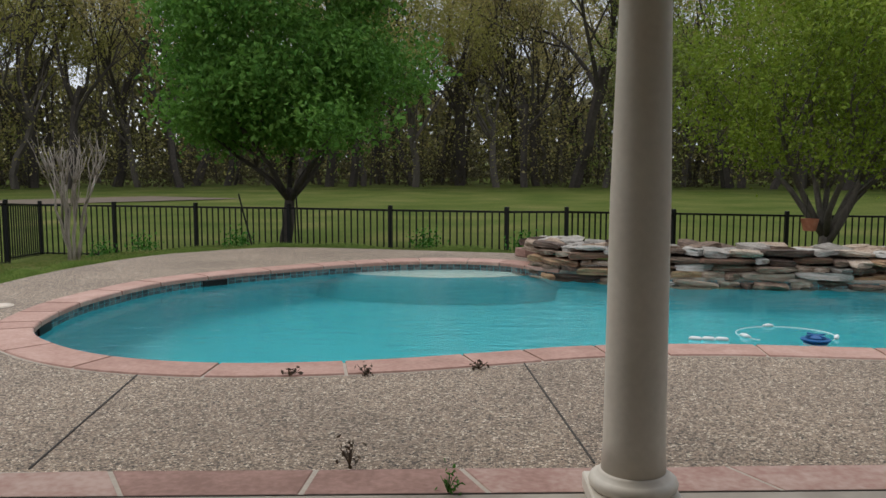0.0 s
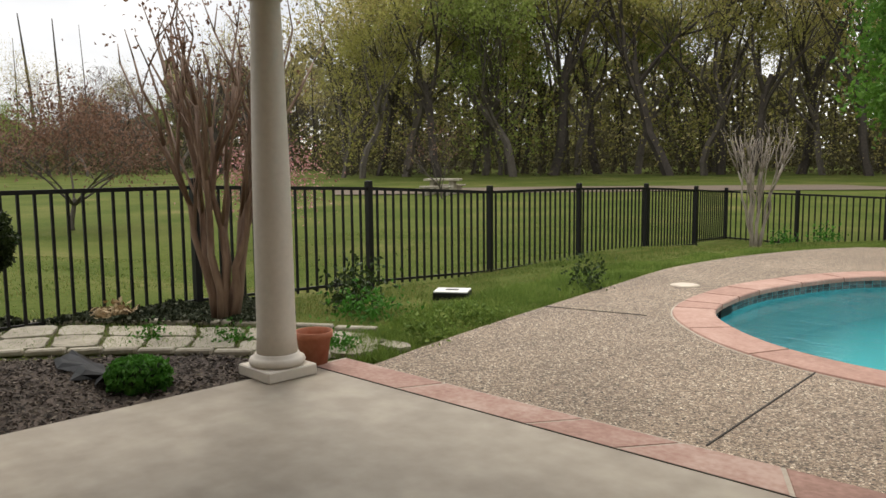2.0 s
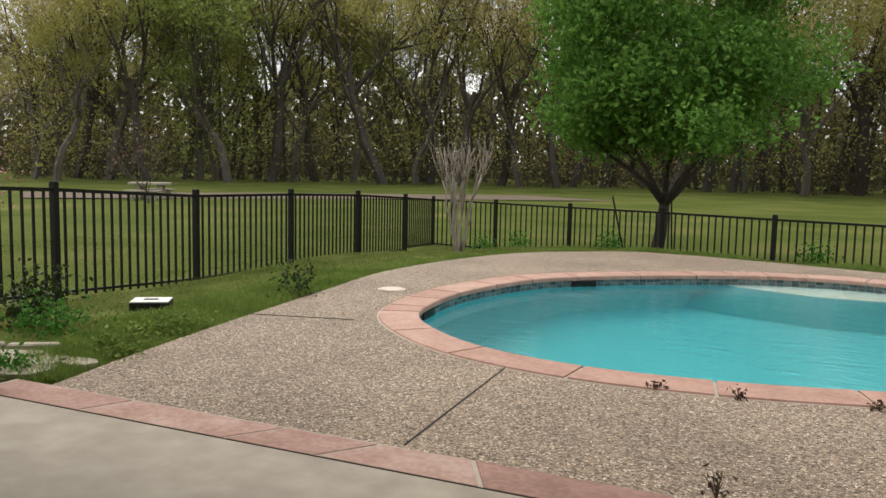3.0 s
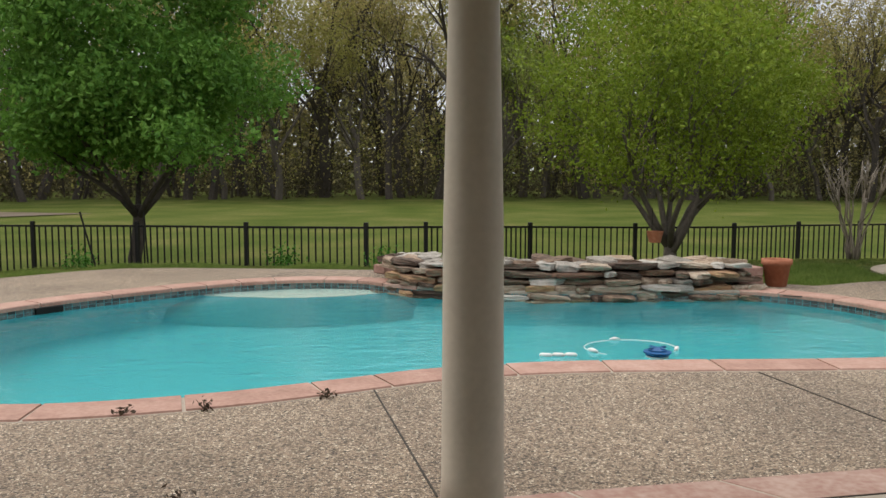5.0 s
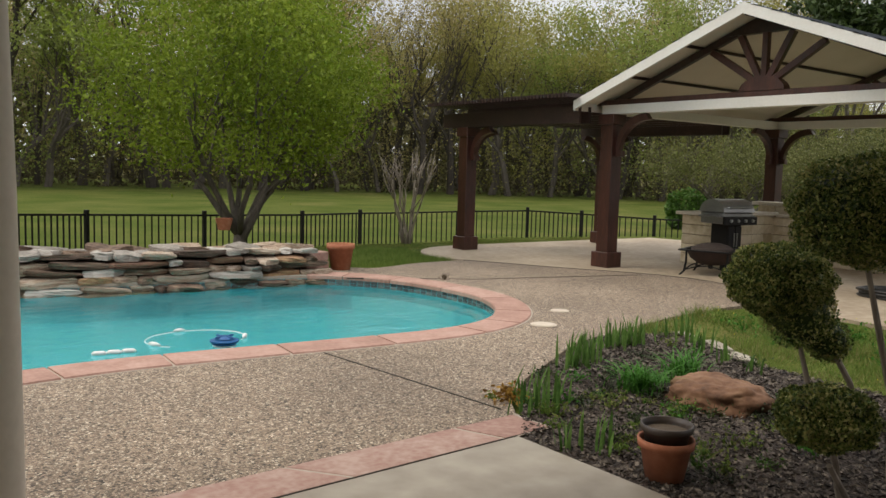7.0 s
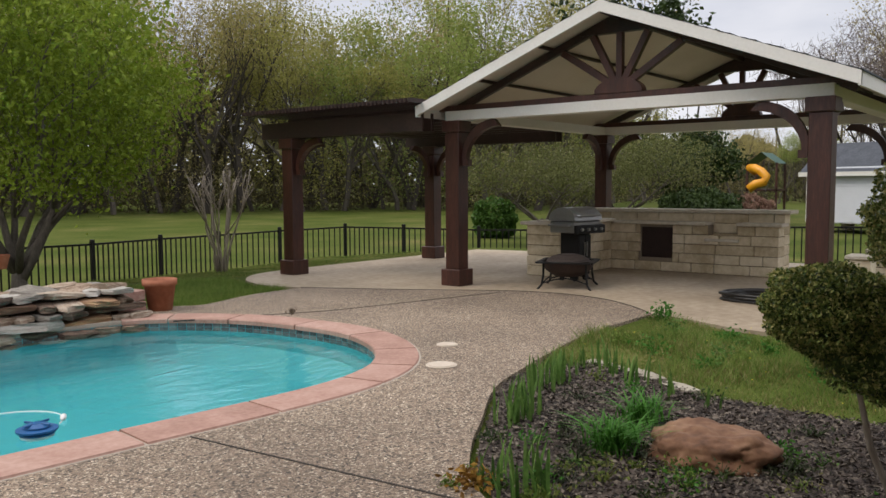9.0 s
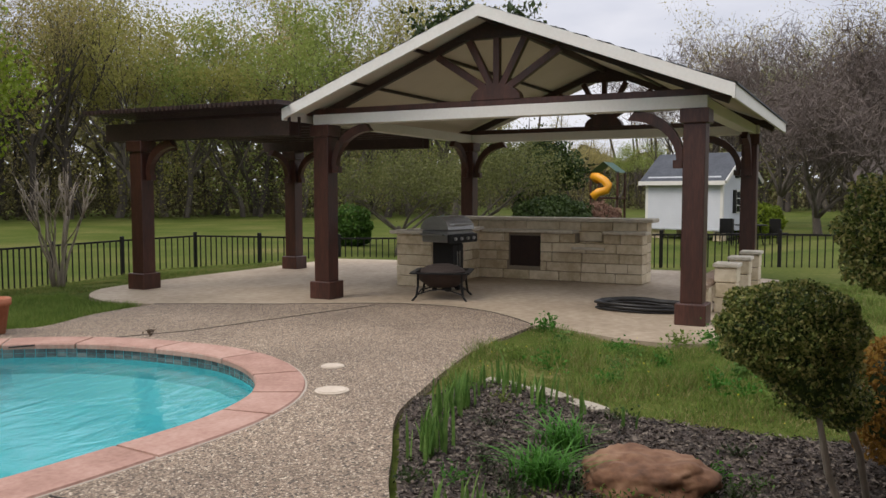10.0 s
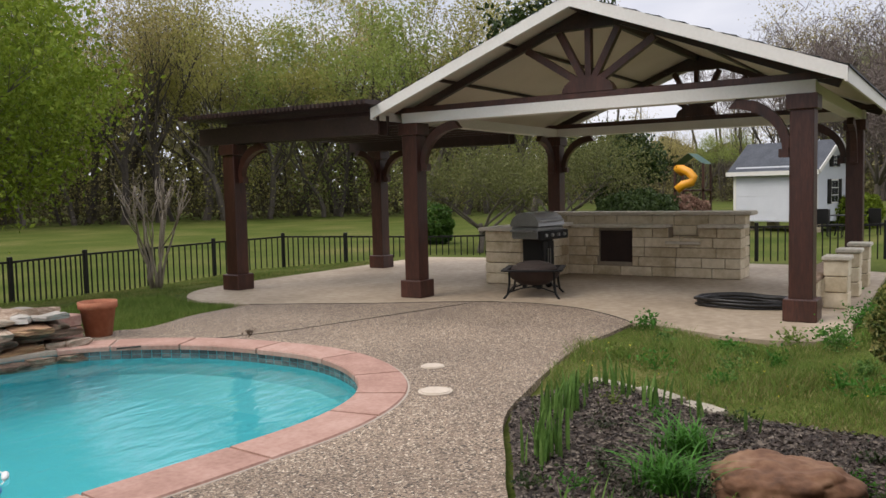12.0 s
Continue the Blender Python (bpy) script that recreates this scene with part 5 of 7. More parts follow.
def woods():
    greens = mat("olive_green_leaves", [(0.2, 0.2, 0.05), (0.33, 0.32, 0.09), (0.46, 0.43, 0.16)], 0.1, 0.7, 0, spread=0.25, fine=1, spec=0.1, thin=0.5)
    gold = mat("golden_spring_leaves", [(0.26, 0.22, 0.08), (0.42, 0.36, 0.14), (0.56, 0.48, 0.22)], 0.1, 0.7, 0, spread=0.25, fine=1, spec=0.1, thin=0.5)
    vivid = mat("vivid_spring_leaves", [(0.16, 0.21, 0.05), (0.27, 0.33, 0.085), (0.4, 0.44, 0.16)], 0.1, 0.7, 0, spread=0.25, fine=1, spec=0.1, thin=0.5)
    kinds = []
    for s, h, n, m, lab in ((31, 15, 5600, greens, "woodland tree with thin olive green spring leaf"), (32, 17, 5200, gold, "woodland tree with sparse golden catkins and leaf"), (33, 13, 5600, vivid, "woodland tree in fresh light green leaf"),
                            (34, 18, 2500, gold, "tall woodland tree nearly bare of leaf"), (35, 14, 250, TWIG, "bare grey woodland tree"), (36, 15, 5600, greens, "broad woodland tree in olive green leaf")):
        tr, me = wood_tree(s, h, n, m, DARKBARK if s in (32, 34) else BARK)
        t = root("woodland_tree", 0, 0, 0, 0, lab, "tree", "trees at the wood's edge")
        a = new("trunk", tr)
        a.parent = t
        b = new("foliage", me)
        b.parent = t
        tagged(b, kind="stuff")
        kinds.append(t)
    rng = random.Random(77)
    used = set()
    spots = []
    for az in np.arange(-80, 104, 1.9):
        for ring in range(2):
            a = az + rng.uniform(-1.0, 1.0)
            R = 71 + ring * 11 + rng.uniform(-3, 4)
            if az < -54:
                R += 22
            if az > 62:
                R += 24
            spots.append((a, R))
    for a, R in spots:
        if -56 < a < 20 and R > 80 and rng.random() < 0.45:
            continue
        x, y = R * math.sin(math.radians(a)), R * math.cos(math.radians(a))
        if a > 75 or a < -58:
            k = rng.choice((3, 4, 4, 2))
        else:
            k = rng.choice((0, 0, 1, 1, 1, 2, 3, 3, 5))
        s = rng.uniform(0.75, 1.25) * (1.5 if -56 < a < 28 else 1.25)
        if 66 < a < 79:
            s *= 0.5
        if a < -58:
            s *= 0.85 if a > -66 else 0.55
        if 24 < a < 66:
            k = rng.choice((0, 1, 2, 3, 5, 5))
        m = pose(x, y, float(ground_z(x, y)) - 0.1, 0, 0, rng.uniform(0, 360))
        if k not in used:
            used.add(k)
            kinds[k].matrix_basis = m
        else:
            o = copy_thing(kinds[k], m)
            o.scale = (s, s, s)
    # undergrowth and the deep wood behind
    rg = np.random.default_rng(5)
    n = 80000
    az = np.radians(rg.uniform(-88, 108, n))
    depth = rg.uniform(0, 1, n)
    R = 72 + 30 * depth + 3 * np.sin(az * 40)
    R += np.where(np.degrees(az) < -54, 22, 0) + np.where(np.degrees(az) > 62, 24, 0)
    top = (2.8 + 6.0 * depth) * (1 + 0.25 * np.sin(az * 23) + 0.15 * np.sin(az * 61))
    z = -0.6 + rg.uniform(0, 1, n) ** 1.2 * top
    v, f = leaves(np.stack([R * np.sin(az), R * np.cos(az), z], 1), 0.42, rg, aspect=0.4)
    tagged(raw_mesh("undergrowth", v, f, mat("undergrowth_leaves", [(0.05, 0.042, 0.028), (0.1, 0.088, 0.05), (0.16, 0.15, 0.07)], 0.12, 0.8, 0, spread=0.3, fine=1, spec=0.1, thin=0.4)), "tangled undergrowth and deep wood behind the lawn", "woods", kind="stuff")
    n = 85000
    az = np.radians(rg.uniform(-90, 110, n))
    R = 106 + rg.uniform(0, 5, n) + np.where(np.degrees(az) < -54, 22, 0) + np.where(np.degrees(az) > 62, 24, 0)
    z = -0.8 + rg.uniform(0, 1, n) ** 1.25 * (14.5 + 2.4 * np.sin(az * 31) + 2.2 * np.sin(az * 77)) * np.where((az > 1.15) & (az < 1.38), 0.5, np.where(az < -1.12, 0.5, 1.0))
    v, f = leaves(np.stack([R * np.sin(az), R * np.cos(az), z], 1), 1.3, rg, aspect=0.6)
    tagged(raw_mesh("deep_wood", v, f, mat("brown_thicket", [(0.13, 0.12, 0.065), (0.21, 0.195, 0.1), (0.3, 0.27, 0.14)], 0.1, 0.9, 0, spread=0.3, fine=1, thin=0.3)), "dense brown thicket deep in the wood", "woods", kind="stuff")
    bm_v, bm_f = [], []
    for i in range(290):
        a = math.radians(rg.uniform(-88, 108))
        R = 72 + 30 * rg.uniform() + (22 if a < math.radians(-54) else 0) + (24 if a > math.radians(62) else 0)
        x, y = R * math.sin(a), R * math.cos(a)
        H, r = rg.uniform(7, 18), rg.uniform(0.07, 0.28)
        lx, ly = rg.normal(0, 1.6), rg.normal(0, 1.6)
        b = len(bm_v)
        for z, rr, ox, oy in ((-0.8, r, 0, 0), (H * 0.5, r * 0.7, lx * 0.4 + rg.normal(0, 0.2), ly * 0.4), (H, r * 0.25, lx, ly)):
            for q in range(4):
                bm_v.append((x + ox + rr * math.cos(q * math.pi / 2), y + oy + rr * math.sin(q * math.pi / 2), z))
        for L in (0, 4):
            for q in range(4):
                bm_f.append((b + L + q, b + L + (q + 1) % 4, b + L + 4 + (q + 1) % 4, b + L + 4 + q))
    tagged(raw_mesh("far_trunks", bm_v, bm_f, DARKBARK), "many thin trunks deep in the wood", "woods", kind="stuff")


woods()


# ---- beds and planting ----
RIGHT_BED = np.array([(3.44, 2.2), (3.44, 3.66), (3.72, 3.94), *[tuple(p + np.array([0.03, -0.03])) for p in BED_EDGE[1:24]], (6.75, 5.1), (6.6, 4.6), (6.25, 4.0), (6.2, 3.4), (6.2, 2.9), (6.35, 2.2), (6.6, 1.0), (6.0, -1.0), (3.44, -1.0)])
RIGHT_LAWN = np.array([(6.45, 5.36), (7.1, 5.66), (8.0, 5.8), (9.35, 5.82), (9.2, 5.2), (8.95, 4.6), (8.98, 4.0), (9.35, 3.6), (10.2, 3.55), (15.7, 3.58), (15.7, -2), (6.6, -2), (6.65, 1.0), (6.4, 2.2), (6.25, 2.9), (6.25, 3.4), (6.3, 4.0), (6.65, 4.6)])
LEFT_BED = np.array([(-4.82, -1.5), (-4.82, 2.78), (-5.05, 3.2), (-5.57, 3.02), (-5.95, 2.62), (-6.3, 2.2), (-6.65, 1.75), (-6.95, 1.35), (-7.4, 0.4), (-7.6, -1.5)])
COVER_BED = np.array([(-6.2, 3.85), (-6.9, 3.25), (-7.45, 2.75), (-7.9, 2.2), (-8.3, 1.2), (-8.5, 0.2), (-9.2, 0.2), (-7.75, 2.2), (-7.85, 4.4), (-7.5, 4.8), (-6.8, 4.5)])


def fill(poly, n, rng):
    lo, hi = poly.min(0), poly.max(0)
    out = np.zeros((0, 2))
    while len(out) < n:
        p = rng.uniform(lo, hi, (n * 2, 2))
        out = np.vstack([out, p[inside(poly, p[:, 0], p[:, 1])]])
    return out[:n]


def mulch(name, poly, n, seed, label):
    rng = np.random.default_rng(seed)
    if area(poly) < 0:
        poly = poly[::-1]
    b = plate(name, poly, [], -0.012, 0, MULCH, "structure", label)
    p = fill(poly, n, rng)
    pts = np.c_[p, -0.01 + rng.uniform(0, 0.022, n)]
    d = rng.normal(size=(n, 3)) * [1, 1, 0.28]
    d /= np.linalg.norm(d, axis=1)[:, None]
    s = np.c_[-d[:, 1], d[:, 0], rng.normal(0, 0.3, n)]
    L, W = rng.uniform(0.008, 0.026, n)[:, None], rng.uniform(0.003, 0.008, n)[:, None]
    v = np.stack([pts - d * L, pts + s * W - [0, 0, 0.004], pts + d * L, pts - s * W + [0, 0, 0.005]], 1).reshape(-1, 3)
    return tagged(raw_mesh("bark_chips", v, np.arange(4 * n).reshape(n, 4), CHIP, b), "loose dark bark chips", kind="stuff")


mulch("planting_bed", RIGHT_BED, 60000, 1, "bed of dark bark mulch beside the deck")
mulch("mulch_bed", LEFT_BED, 22000, 2, "bed of black bark mulch beside the porch")


def grass(name, poly, n, h, seed, label, material=BLADE, zfun=None, avoid=None, width=0.0035, lean=0.5, patchy=0.0):
    rng = np.random.default_rng(seed)
    p = fill(poly, n, rng)
    if avoid is not None:
        for a in avoid:
            p = p[~inside(a, p[:, 0], p[:, 1])]
    n = len(p)
    z = zfun(p[:, 0], p[:, 1]) if zfun else ground_z(p[:, 0], p[:, 1])
    pt = 0.6 + patchy * (np.sin(p[:, 0] * 3.1 + 2 * np.sin(p[:, 1] * 1.7)) * np.sin(p[:, 1] * 2.6 + p[:, 0])) if patchy else np.ones(n)
    H = h * rng.uniform(0.45, 1.25, n) * np.clip(pt, 0.15, 1.6)
    a = rng.uniform(0, 2 * math.pi, n)
    w = width * rng.uniform(0.7, 1.4, n)
    base = np.c_[p, z - 0.005]
    side = np.c_[np.cos(a), np.sin(a), np.zeros(n)] * w[:, None]
    ln = np.c_[rng.normal(0, lean, n) * H, rng.normal(0, lean, n) * H, H]
    v = np.stack([base - side, base + side, base + ln], 1).reshape(-1, 3)
    return tagged(raw_mesh(name, v, np.arange(3 * n).reshape(n, 3), material), label, "grass", kind="stuff")


grass("grass", RIGHT_LAWN, 130000, 0.085, 3, "long tufted spring grass by the pavilion", patchy=0.5)
grass("grass", RIGHT_LAWN, 60000, 0.07, 35, "dry straw-coloured grass among the lawn by the pavilion", STRAW, patchy=0.7, width=0.005)
grass("grass", RIGHT_LAWN, 80000, 0.13, 33, "fresh green tufts in the lawn by the pavilion", FRESH, patchy=0.7)
LEFT_LAWN = np.array([(-4.75, 4.25), (-4.9, 5.2), (-5.05, 6.05), (-5.3, 7.7), (-5.55, 9.4), (-5.35, 11.3), (-4.65, 12.95), (-3.25, 14.05), (-1.5, 13.85), (0.2, 13.5), (1.3, 13.2), (1.75, 12.1), (2.6, 11.5), (5.8, 11.1), (6.9, 10.9), (7.8, 11.0), (8.6, 11.1), (8.7, 11.9), (9.0, 12.8), (9.9, 13.1), (15, 13.2), (15.5, 16.8), (13.5, 17.9), (9.2, 17.1), (4.4, 16.6), (0.9, 15.0), (-3.5, 16.8), (-7.6, 17.9), (-9.2, 18.1), (-8.3, 11.3), (-7.95, 6.4), (-7.8, 4.8), (-6.3, 3.8), (-5.4, 3.9)])
grass("grass", LEFT_LAWN, 200000, 0.075, 4, "green weedy spring grass round the pool deck", patchy=0.45)
grass("grass", np.array([(-4.78, 4.2), (-4.9, 5.2), (-5.05, 6.05), (-5.3, 7.7), (-5.55, 9.4), (-5.35, 11.3), (-4.65, 12.95), (-3.25, 14.05), (-1.5, 13.85), (0.2, 13.5), (1.3, 13.2), (1.5, 13.6), (-1.5, 14.4), (-3.4, 14.6), (-5.1, 13.3), (-6.0, 11.3), (-6.3, 9.4), (-6.2, 7.5), (-5.9, 6.0), (-5.7, 4.9), (-5.3, 4.0)]), 70000, 0.12, 5, "taller fresh green grass along the deck edge", FRESH, patchy=0.5)
grass("grass", np.array([(6.35, 10.7), (6.9, 10.65), (7.8, 10.95), (8.65, 10.98), (8.55, 11.7), (8.9, 12.8), (8.0, 13.5), (6.4, 12.5), (5.6, 11.2)]), 22000, 0.09, 6, "fresh green grass patch behind the flower pot", FRESH)
FAR_L = np.array([(-8.1, 6.6), (-8.4, 11.4), (-9.5, 18.2), (-14, 24), (-18, 12), (-13, -3), (-7.6, -3), (-7.8, 4)])
grass("grass", FAR_L, 70000, 0.05, 7, "thin lawn grass with straw-coloured patches outside the fence", width=0.006, patchy=0.4)


def blades(bm, x, y, z, n, h, w, spread, rng, arch=0.25, droop=0.0):
    """Sword-shaped leaves fanned from a point."""
    for i in range(n):
        a = rng.uniform(0, 2 * math.pi)
        px, py = x + rng.gauss(0, spread), y + rng.gauss(0, spread)
        H = h * rng.uniform(0.6, 1.15)
        tilt = rng.uniform(0.02, arch)
        dx, dy = math.cos(a), math.sin(a)
        prev = None
        k = 5
        for s in range(k + 1):
            t = s / k
            r = tilt * H * t * t * (1 + droop)
            zz = z + H * (t - droop * 0.5 * t * t * t)
            ww = w * (1 - t) ** 0.6 * (0.7 + 0.6 * t)
            cx, cy = px + dx * r, py + dy * r
            if s == k:
                tip = bm.verts.new((cx, cy, zz))
                bm.faces.new((prev[0], prev[1], tip))
            else:
                cur = (bm.verts.new((cx - dy * ww, cy + dx * ww, zz)), bm.verts.new((cx + dy * ww, cy - dx * ww, zz)))
                if prev:
                    bm.faces.new((prev[0], prev[1], cur[1], cur[0]))
                prev = cur


def clump(name, x, y, label, seed, n, h, w, spread, material, arch=0.25, droop=0.0, z=-0.01, category="plant", group=""):
    rng = random.Random(seed)
    p = root(name, x, y, z, 0, label, category, group)
    bm = bmesh.new()
    blades(bm, 0, 0, 0, n, h, w, spread, rng, arch, droop)
    tagged(part("leaf_fan", bm, material, p), kind="stuff")
    return p


IRISES = [(4.87, 4.66, 0.27, 16), (5.01, 4.69, 0.26, 14), (5.15, 4.72, 0.25, 14), (5.67, 4.97, 0.26, 16), (5.8, 4.96, 0.25, 16), (5.93, 4.95, 0.27, 16), (6.12, 5.0, 0.22, 12), (6.49, 5.08, 0.2, 7), (6.66, 4.96, 0.26, 14), (6.46, 4.71, 0.24, 12), (6.27, 4.48, 0.24, 12), (6.06, 4.18, 0.18, 7), (3.99, 4.15, 0.24, 8), (3.88, 3.9, 0.26, 9), (4.07, 4.03, 0.26, 8), (3.56, 3.36, 0.2, 8), (3.65, 3.23, 0.24, 8), (5.97, 3.84, 0.16, 5), (3.75, 3.93, 0.2, 5)]
for i, (x, y, h, n) in enumerate(IRISES):
    clump("iris_clump", x, y, "clump of upright sword-shaped green iris leaves in dark mulch", 40 + i, n, h, 0.014, 0.06, IRIS, 0.35, group="iris clumps")
for i, (x, y, h, n) in enumerate([(4.78, 3.93, 0.24, 170), (5.4, 4.03, 0.22, 140), (5.05, 3.99, 0.14, 30)]):
    clump("daylily_clump", x, y, "rounded mound of bright green arching daylily leaves in mulch", 70 + i, n, h, 0.008, 0.06, LILY, 0.95, 0.6, group="daylily clumps")


def weeds(x, y, seed, r, n, label, material=LILY, z=None, size=0.05, h=0.14):
    """A low leafy weed: small leaves on short stems."""
    rng = np.random.default_rng(seed)
    g = float(ground_z(x, y)) if z is None else z
    p = root("weed", x, y, g, 0, label, "weed")
    bm = bmesh.new()
    for i in range(7):
        a, l = rng.uniform(0, 6.28), rng.uniform(0.3, 1) * r
        tube(bm, [(0, 0, 0), (l * 0.5 * math.cos(a), l * 0.5 * math.sin(a), h * 0.5), (l * math.cos(a), l * math.sin(a), h * rng.uniform(0.6, 1.1))], [0.003, 0.0025, 0.0015], 3)
    tagged(part("stem", bm, material, p), kind="stuff")
    q = rng.normal(size=(n, 3)) * [r * 0.5, r * 0.5, h * 0.4] + [0, 0, h * 0.5]
    q[:, 2] = np.abs(q[:, 2])
    v, f = leaves(q, size, rng, 0.5)
    tagged(raw_mesh("weed_leaves", v, f, material, p), kind="stuff")


BED_WEED = "small leafy green weed growing in the mulch"
for i, (x, y) in enumerate([(4.6, 4.35), (4.5, 4.0), (4.3, 3.75), (4.2, 3.45), (4.45, 3.4), (3.85, 3.35), (3.9, 3.8), (4.7, 3.3), (5.25, 3.15), (5.0, 3.0), (4.3, 2.9), (4.5, 4.55), (6.0, 4.4), (5.6, 4.6), (6.2, 4.75), (5.7, 3.1), (4.1, 4.0), (4.75, 3.75), (4.0, 2.85), (6.1, 3.9), (4.6, 2.6)]):
    weeds(x, y, 100 + i, 0.12, 60, BED_WEED, (LILY, COVER, BLADE, DARKLEAF)[i % 4], -0.01, 0.03, 0.08)
def lawn_flowers():
    rng = np.random.default_rng(23)
    p = fill(RIGHT_LAWN, 420, rng)
    p = p[(p[:, 0] < 9.2) & (p[:, 1] > 1.0)]
    v, f = leaves(np.c_[p, ground_z(p[:, 0], p[:, 1]) + rng.uniform(0.05, 0.12, len(p))], 0.014, rng, 0.2, 1.0)
    tagged(raw_mesh("wild_flowers", v, f, YFLOWER), "tiny yellow wild flowers scattered in the lawn", "flowers", kind="stuff")


lawn_flowers()
rw = random.Random(19)
for i in range(34):
    weeds(rw.uniform(6.9, 9.0), rw.uniform(1.6, 5.3), 600 + i, rw.uniform(0.08, 0.18), 90, "small leafy green weed in the lawn", (LILY, FRESH, IRIS)[i % 3], -0.03, 0.04, rw.uniform(0.08, 0.16))
weeds(9.15, 3.75, 140, 0.2, 260, "leafy green weed at the edge of the pavilion slab", LILY, -0.03, 0.045, 0.17)
weeds(9.05, 4.1, 141, 0.14, 160, "leafy green weed at the edge of the pavilion slab", FRESH, -0.03, 0.04, 0.12)
weeds(9.7, 3.4, 142, 0.22, 240, "leafy green weed at the edge of the pavilion slab", FRESH, -0.03, 0.04, 0.1)
weeds(10.5, 3.5, 143, 0.32, 900, "leafy green weed at the edge of the pavilion slab", LILY, -0.03, 0.045, 0.17)
weeds(9.25, 5.55, 144, 0.12, 140, "leafy green weed at the corner of the deck", LILY, -0.03, 0.05, 0.16)
weeds(-6.55, 5.05, 145, 0.3, 700, "feathery dark green weed in the grass near the fence", DARKLEAF, None, 0.06, 0.4)
weeds(-6.0, 4.8, 146, 0.35, 500, "spreading green weeds in the grass", LILY, None, 0.05, 0.24)
weeds(-5.35, 7.3, 147, 0.24, 320, "small feathery green shrub beside the deck", DARKLEAF, None, 0.05, 0.34)
weeds(-4.95, 4.5, 148, 0.25, 400, "low clover-like weeds spilling over the deck edge", FRESH, None, 0.05, 0.14)
weeds(-5.2, 5.2, 149, 0.3, 500, "low clover-like weeds spilling over the deck edge", FRESH, None, 0.05, 0.15)
weeds(-5.1, 3.75, 150, 0.18, 300, "low green weeds between the stepping stones", LILY, -0.03, 0.04, 0.12)
weeds(-6.5, 2.9, 151, 0.15, 140, "low green weeds between the stepping stones", LILY, -0.03, 0.04, 0.12)
weeds(-5.9, 3.3, 152, 0.15, 160, "low green weeds between the stepping stones", LILY, -0.03, 0.04, 0.12)
for x, y in ((-4.2, 15.7), (1.2, 14.9), (-0.6, 15.6), (-6.5, 16.9), (-7.6, 17.4)):
    weeds(x, y, int(200 + x * 7), 0.3, 240, "tuft of taller weeds at the foot of the fence", LILY, None, 0.07, 0.3)
for x, y, h in ((0.17, 5.74, 0.05), (-1.12, 5.5, 0.05), (-0.62, 5.55, 0.07), (7.0, 9.05, 0.08), (-0.5, 3.83, 0.12)):
    weeds(x, y, int(300 + x * 9), 0.07, 26, "small dry weed growing out of the deck joint", mat("dry_brown_weed", [(0.05, 0.035, 0.02), (0.1, 0.065, 0.035)], 5, 0.8, 0, spread=0.3), 0.0, 0.035, h)
weeds(-0.02, 3.52, 333, 0.05, 30, "small green weed in the porch joint", LILY, 0.0, 0.035, 0.1)
weeds(3.85, 4.22, 334, 0.12, 90, "reddish-leaved weed at the tip of the bed", RUSTLEAF, -0.01, 0.045, 0.09)


rw2 = random.Random(31)
for i in range(44):
    weeds(rw2.uniform(3.65, 5.2), rw2.uniform(2.6, 4.35), 800 + i, rw2.uniform(0.05, 0.13), 60, BED_WEED, (COVER, DAPHNE, BLADE, FRESH)[i % 4], -0.01, 0.024, rw2.uniform(0.03, 0.08))


def boulder(x, y, sx, sy, sz, seed, label, rz=0):
    bm = bmesh.new()
    bmesh.ops.create_icosphere(bm, subdivisions=5, radius=1)
    off = Vector((seed * 5.1, 0, 0))
    for v in bm.verts:
        p = v.co.copy()
        r = 1 + 0.16 * noise.noise(p * 1.3 + off) + 0.17 * noise.noise(p * 2.8 + off) - 0.09 * abs(noise.noise(p * 5 + off)) + 0.05 * noise.noise(p * 11 + off)
        z = min(p.z, 0.72 + 0.06 * noise.noise(p * 2 + off))
        v.co = Vector((p.x * r * sx, p.y * r * sy, max(z * r, -0.3) * sz))
    b = root("boulder", x, y, 0.03, rz, label, "boulder")
    part("stone", bm, BOULDER, b, smooth=True)


boulder(4.98, 3.45, 0.26, 0.34, 0.165, 3, "large rust-brown sandstone boulder with a flat top in mulch", 12)
boulder(5.55, 2.05, 0.22, 0.28, 0.14, 5, "reddish-brown sandstone rock in the mulch")


def edging():
    rng = random.Random(6)
    line = smooth_loop([(6.85, 5.2), (6.65, 4.7), (6.3, 4.05), (6.18, 3.55), (6.12, 3.0), (6.25, 2.3), (6.5, 1.4)], 8, False)
    seg = np.r_[0, np.cumsum(np.hypot(*np.diff(line, axis=0).T))]
    e = root("bed_edging", 0, 0, 0, 0, "row of thin tan flagstones edging the mulch bed", "edging")
    s = 0.0
    while s < seg[-1] - 0.3:
        L = rng.uniform(0.28, 0.5)
        x, y = np.interp(s + L / 2, seg, line[:, 0]), np.interp(s + L / 2, seg, line[:, 1])
        x2, y2 = np.interp(s + L, seg, line[:, 0]), np.interp(s + L, seg, line[:, 1])
        ang = math.atan2(y2 - y, x2 - x)
        c, sn = math.cos(ang), math.sin(ang)
        poly = [(x + c * u - sn * v, y + sn * u + c * v) for u, v in [(-L / 2 + rng.uniform(0, 0.05), -0.06), (0, -0.08), (L / 2 - rng.uniform(0, 0.04), -0.06), (L / 2, 0.05), (0, 0.08), (-L / 2, 0.06)]]
        if rng.random() < 0.6:
            stone_piece(poly, 0.004 + rng.uniform(-0.015, 0.012), 0.05, PATHSTONE, e, "edging_stone")
        s += L + 0.03


edging()


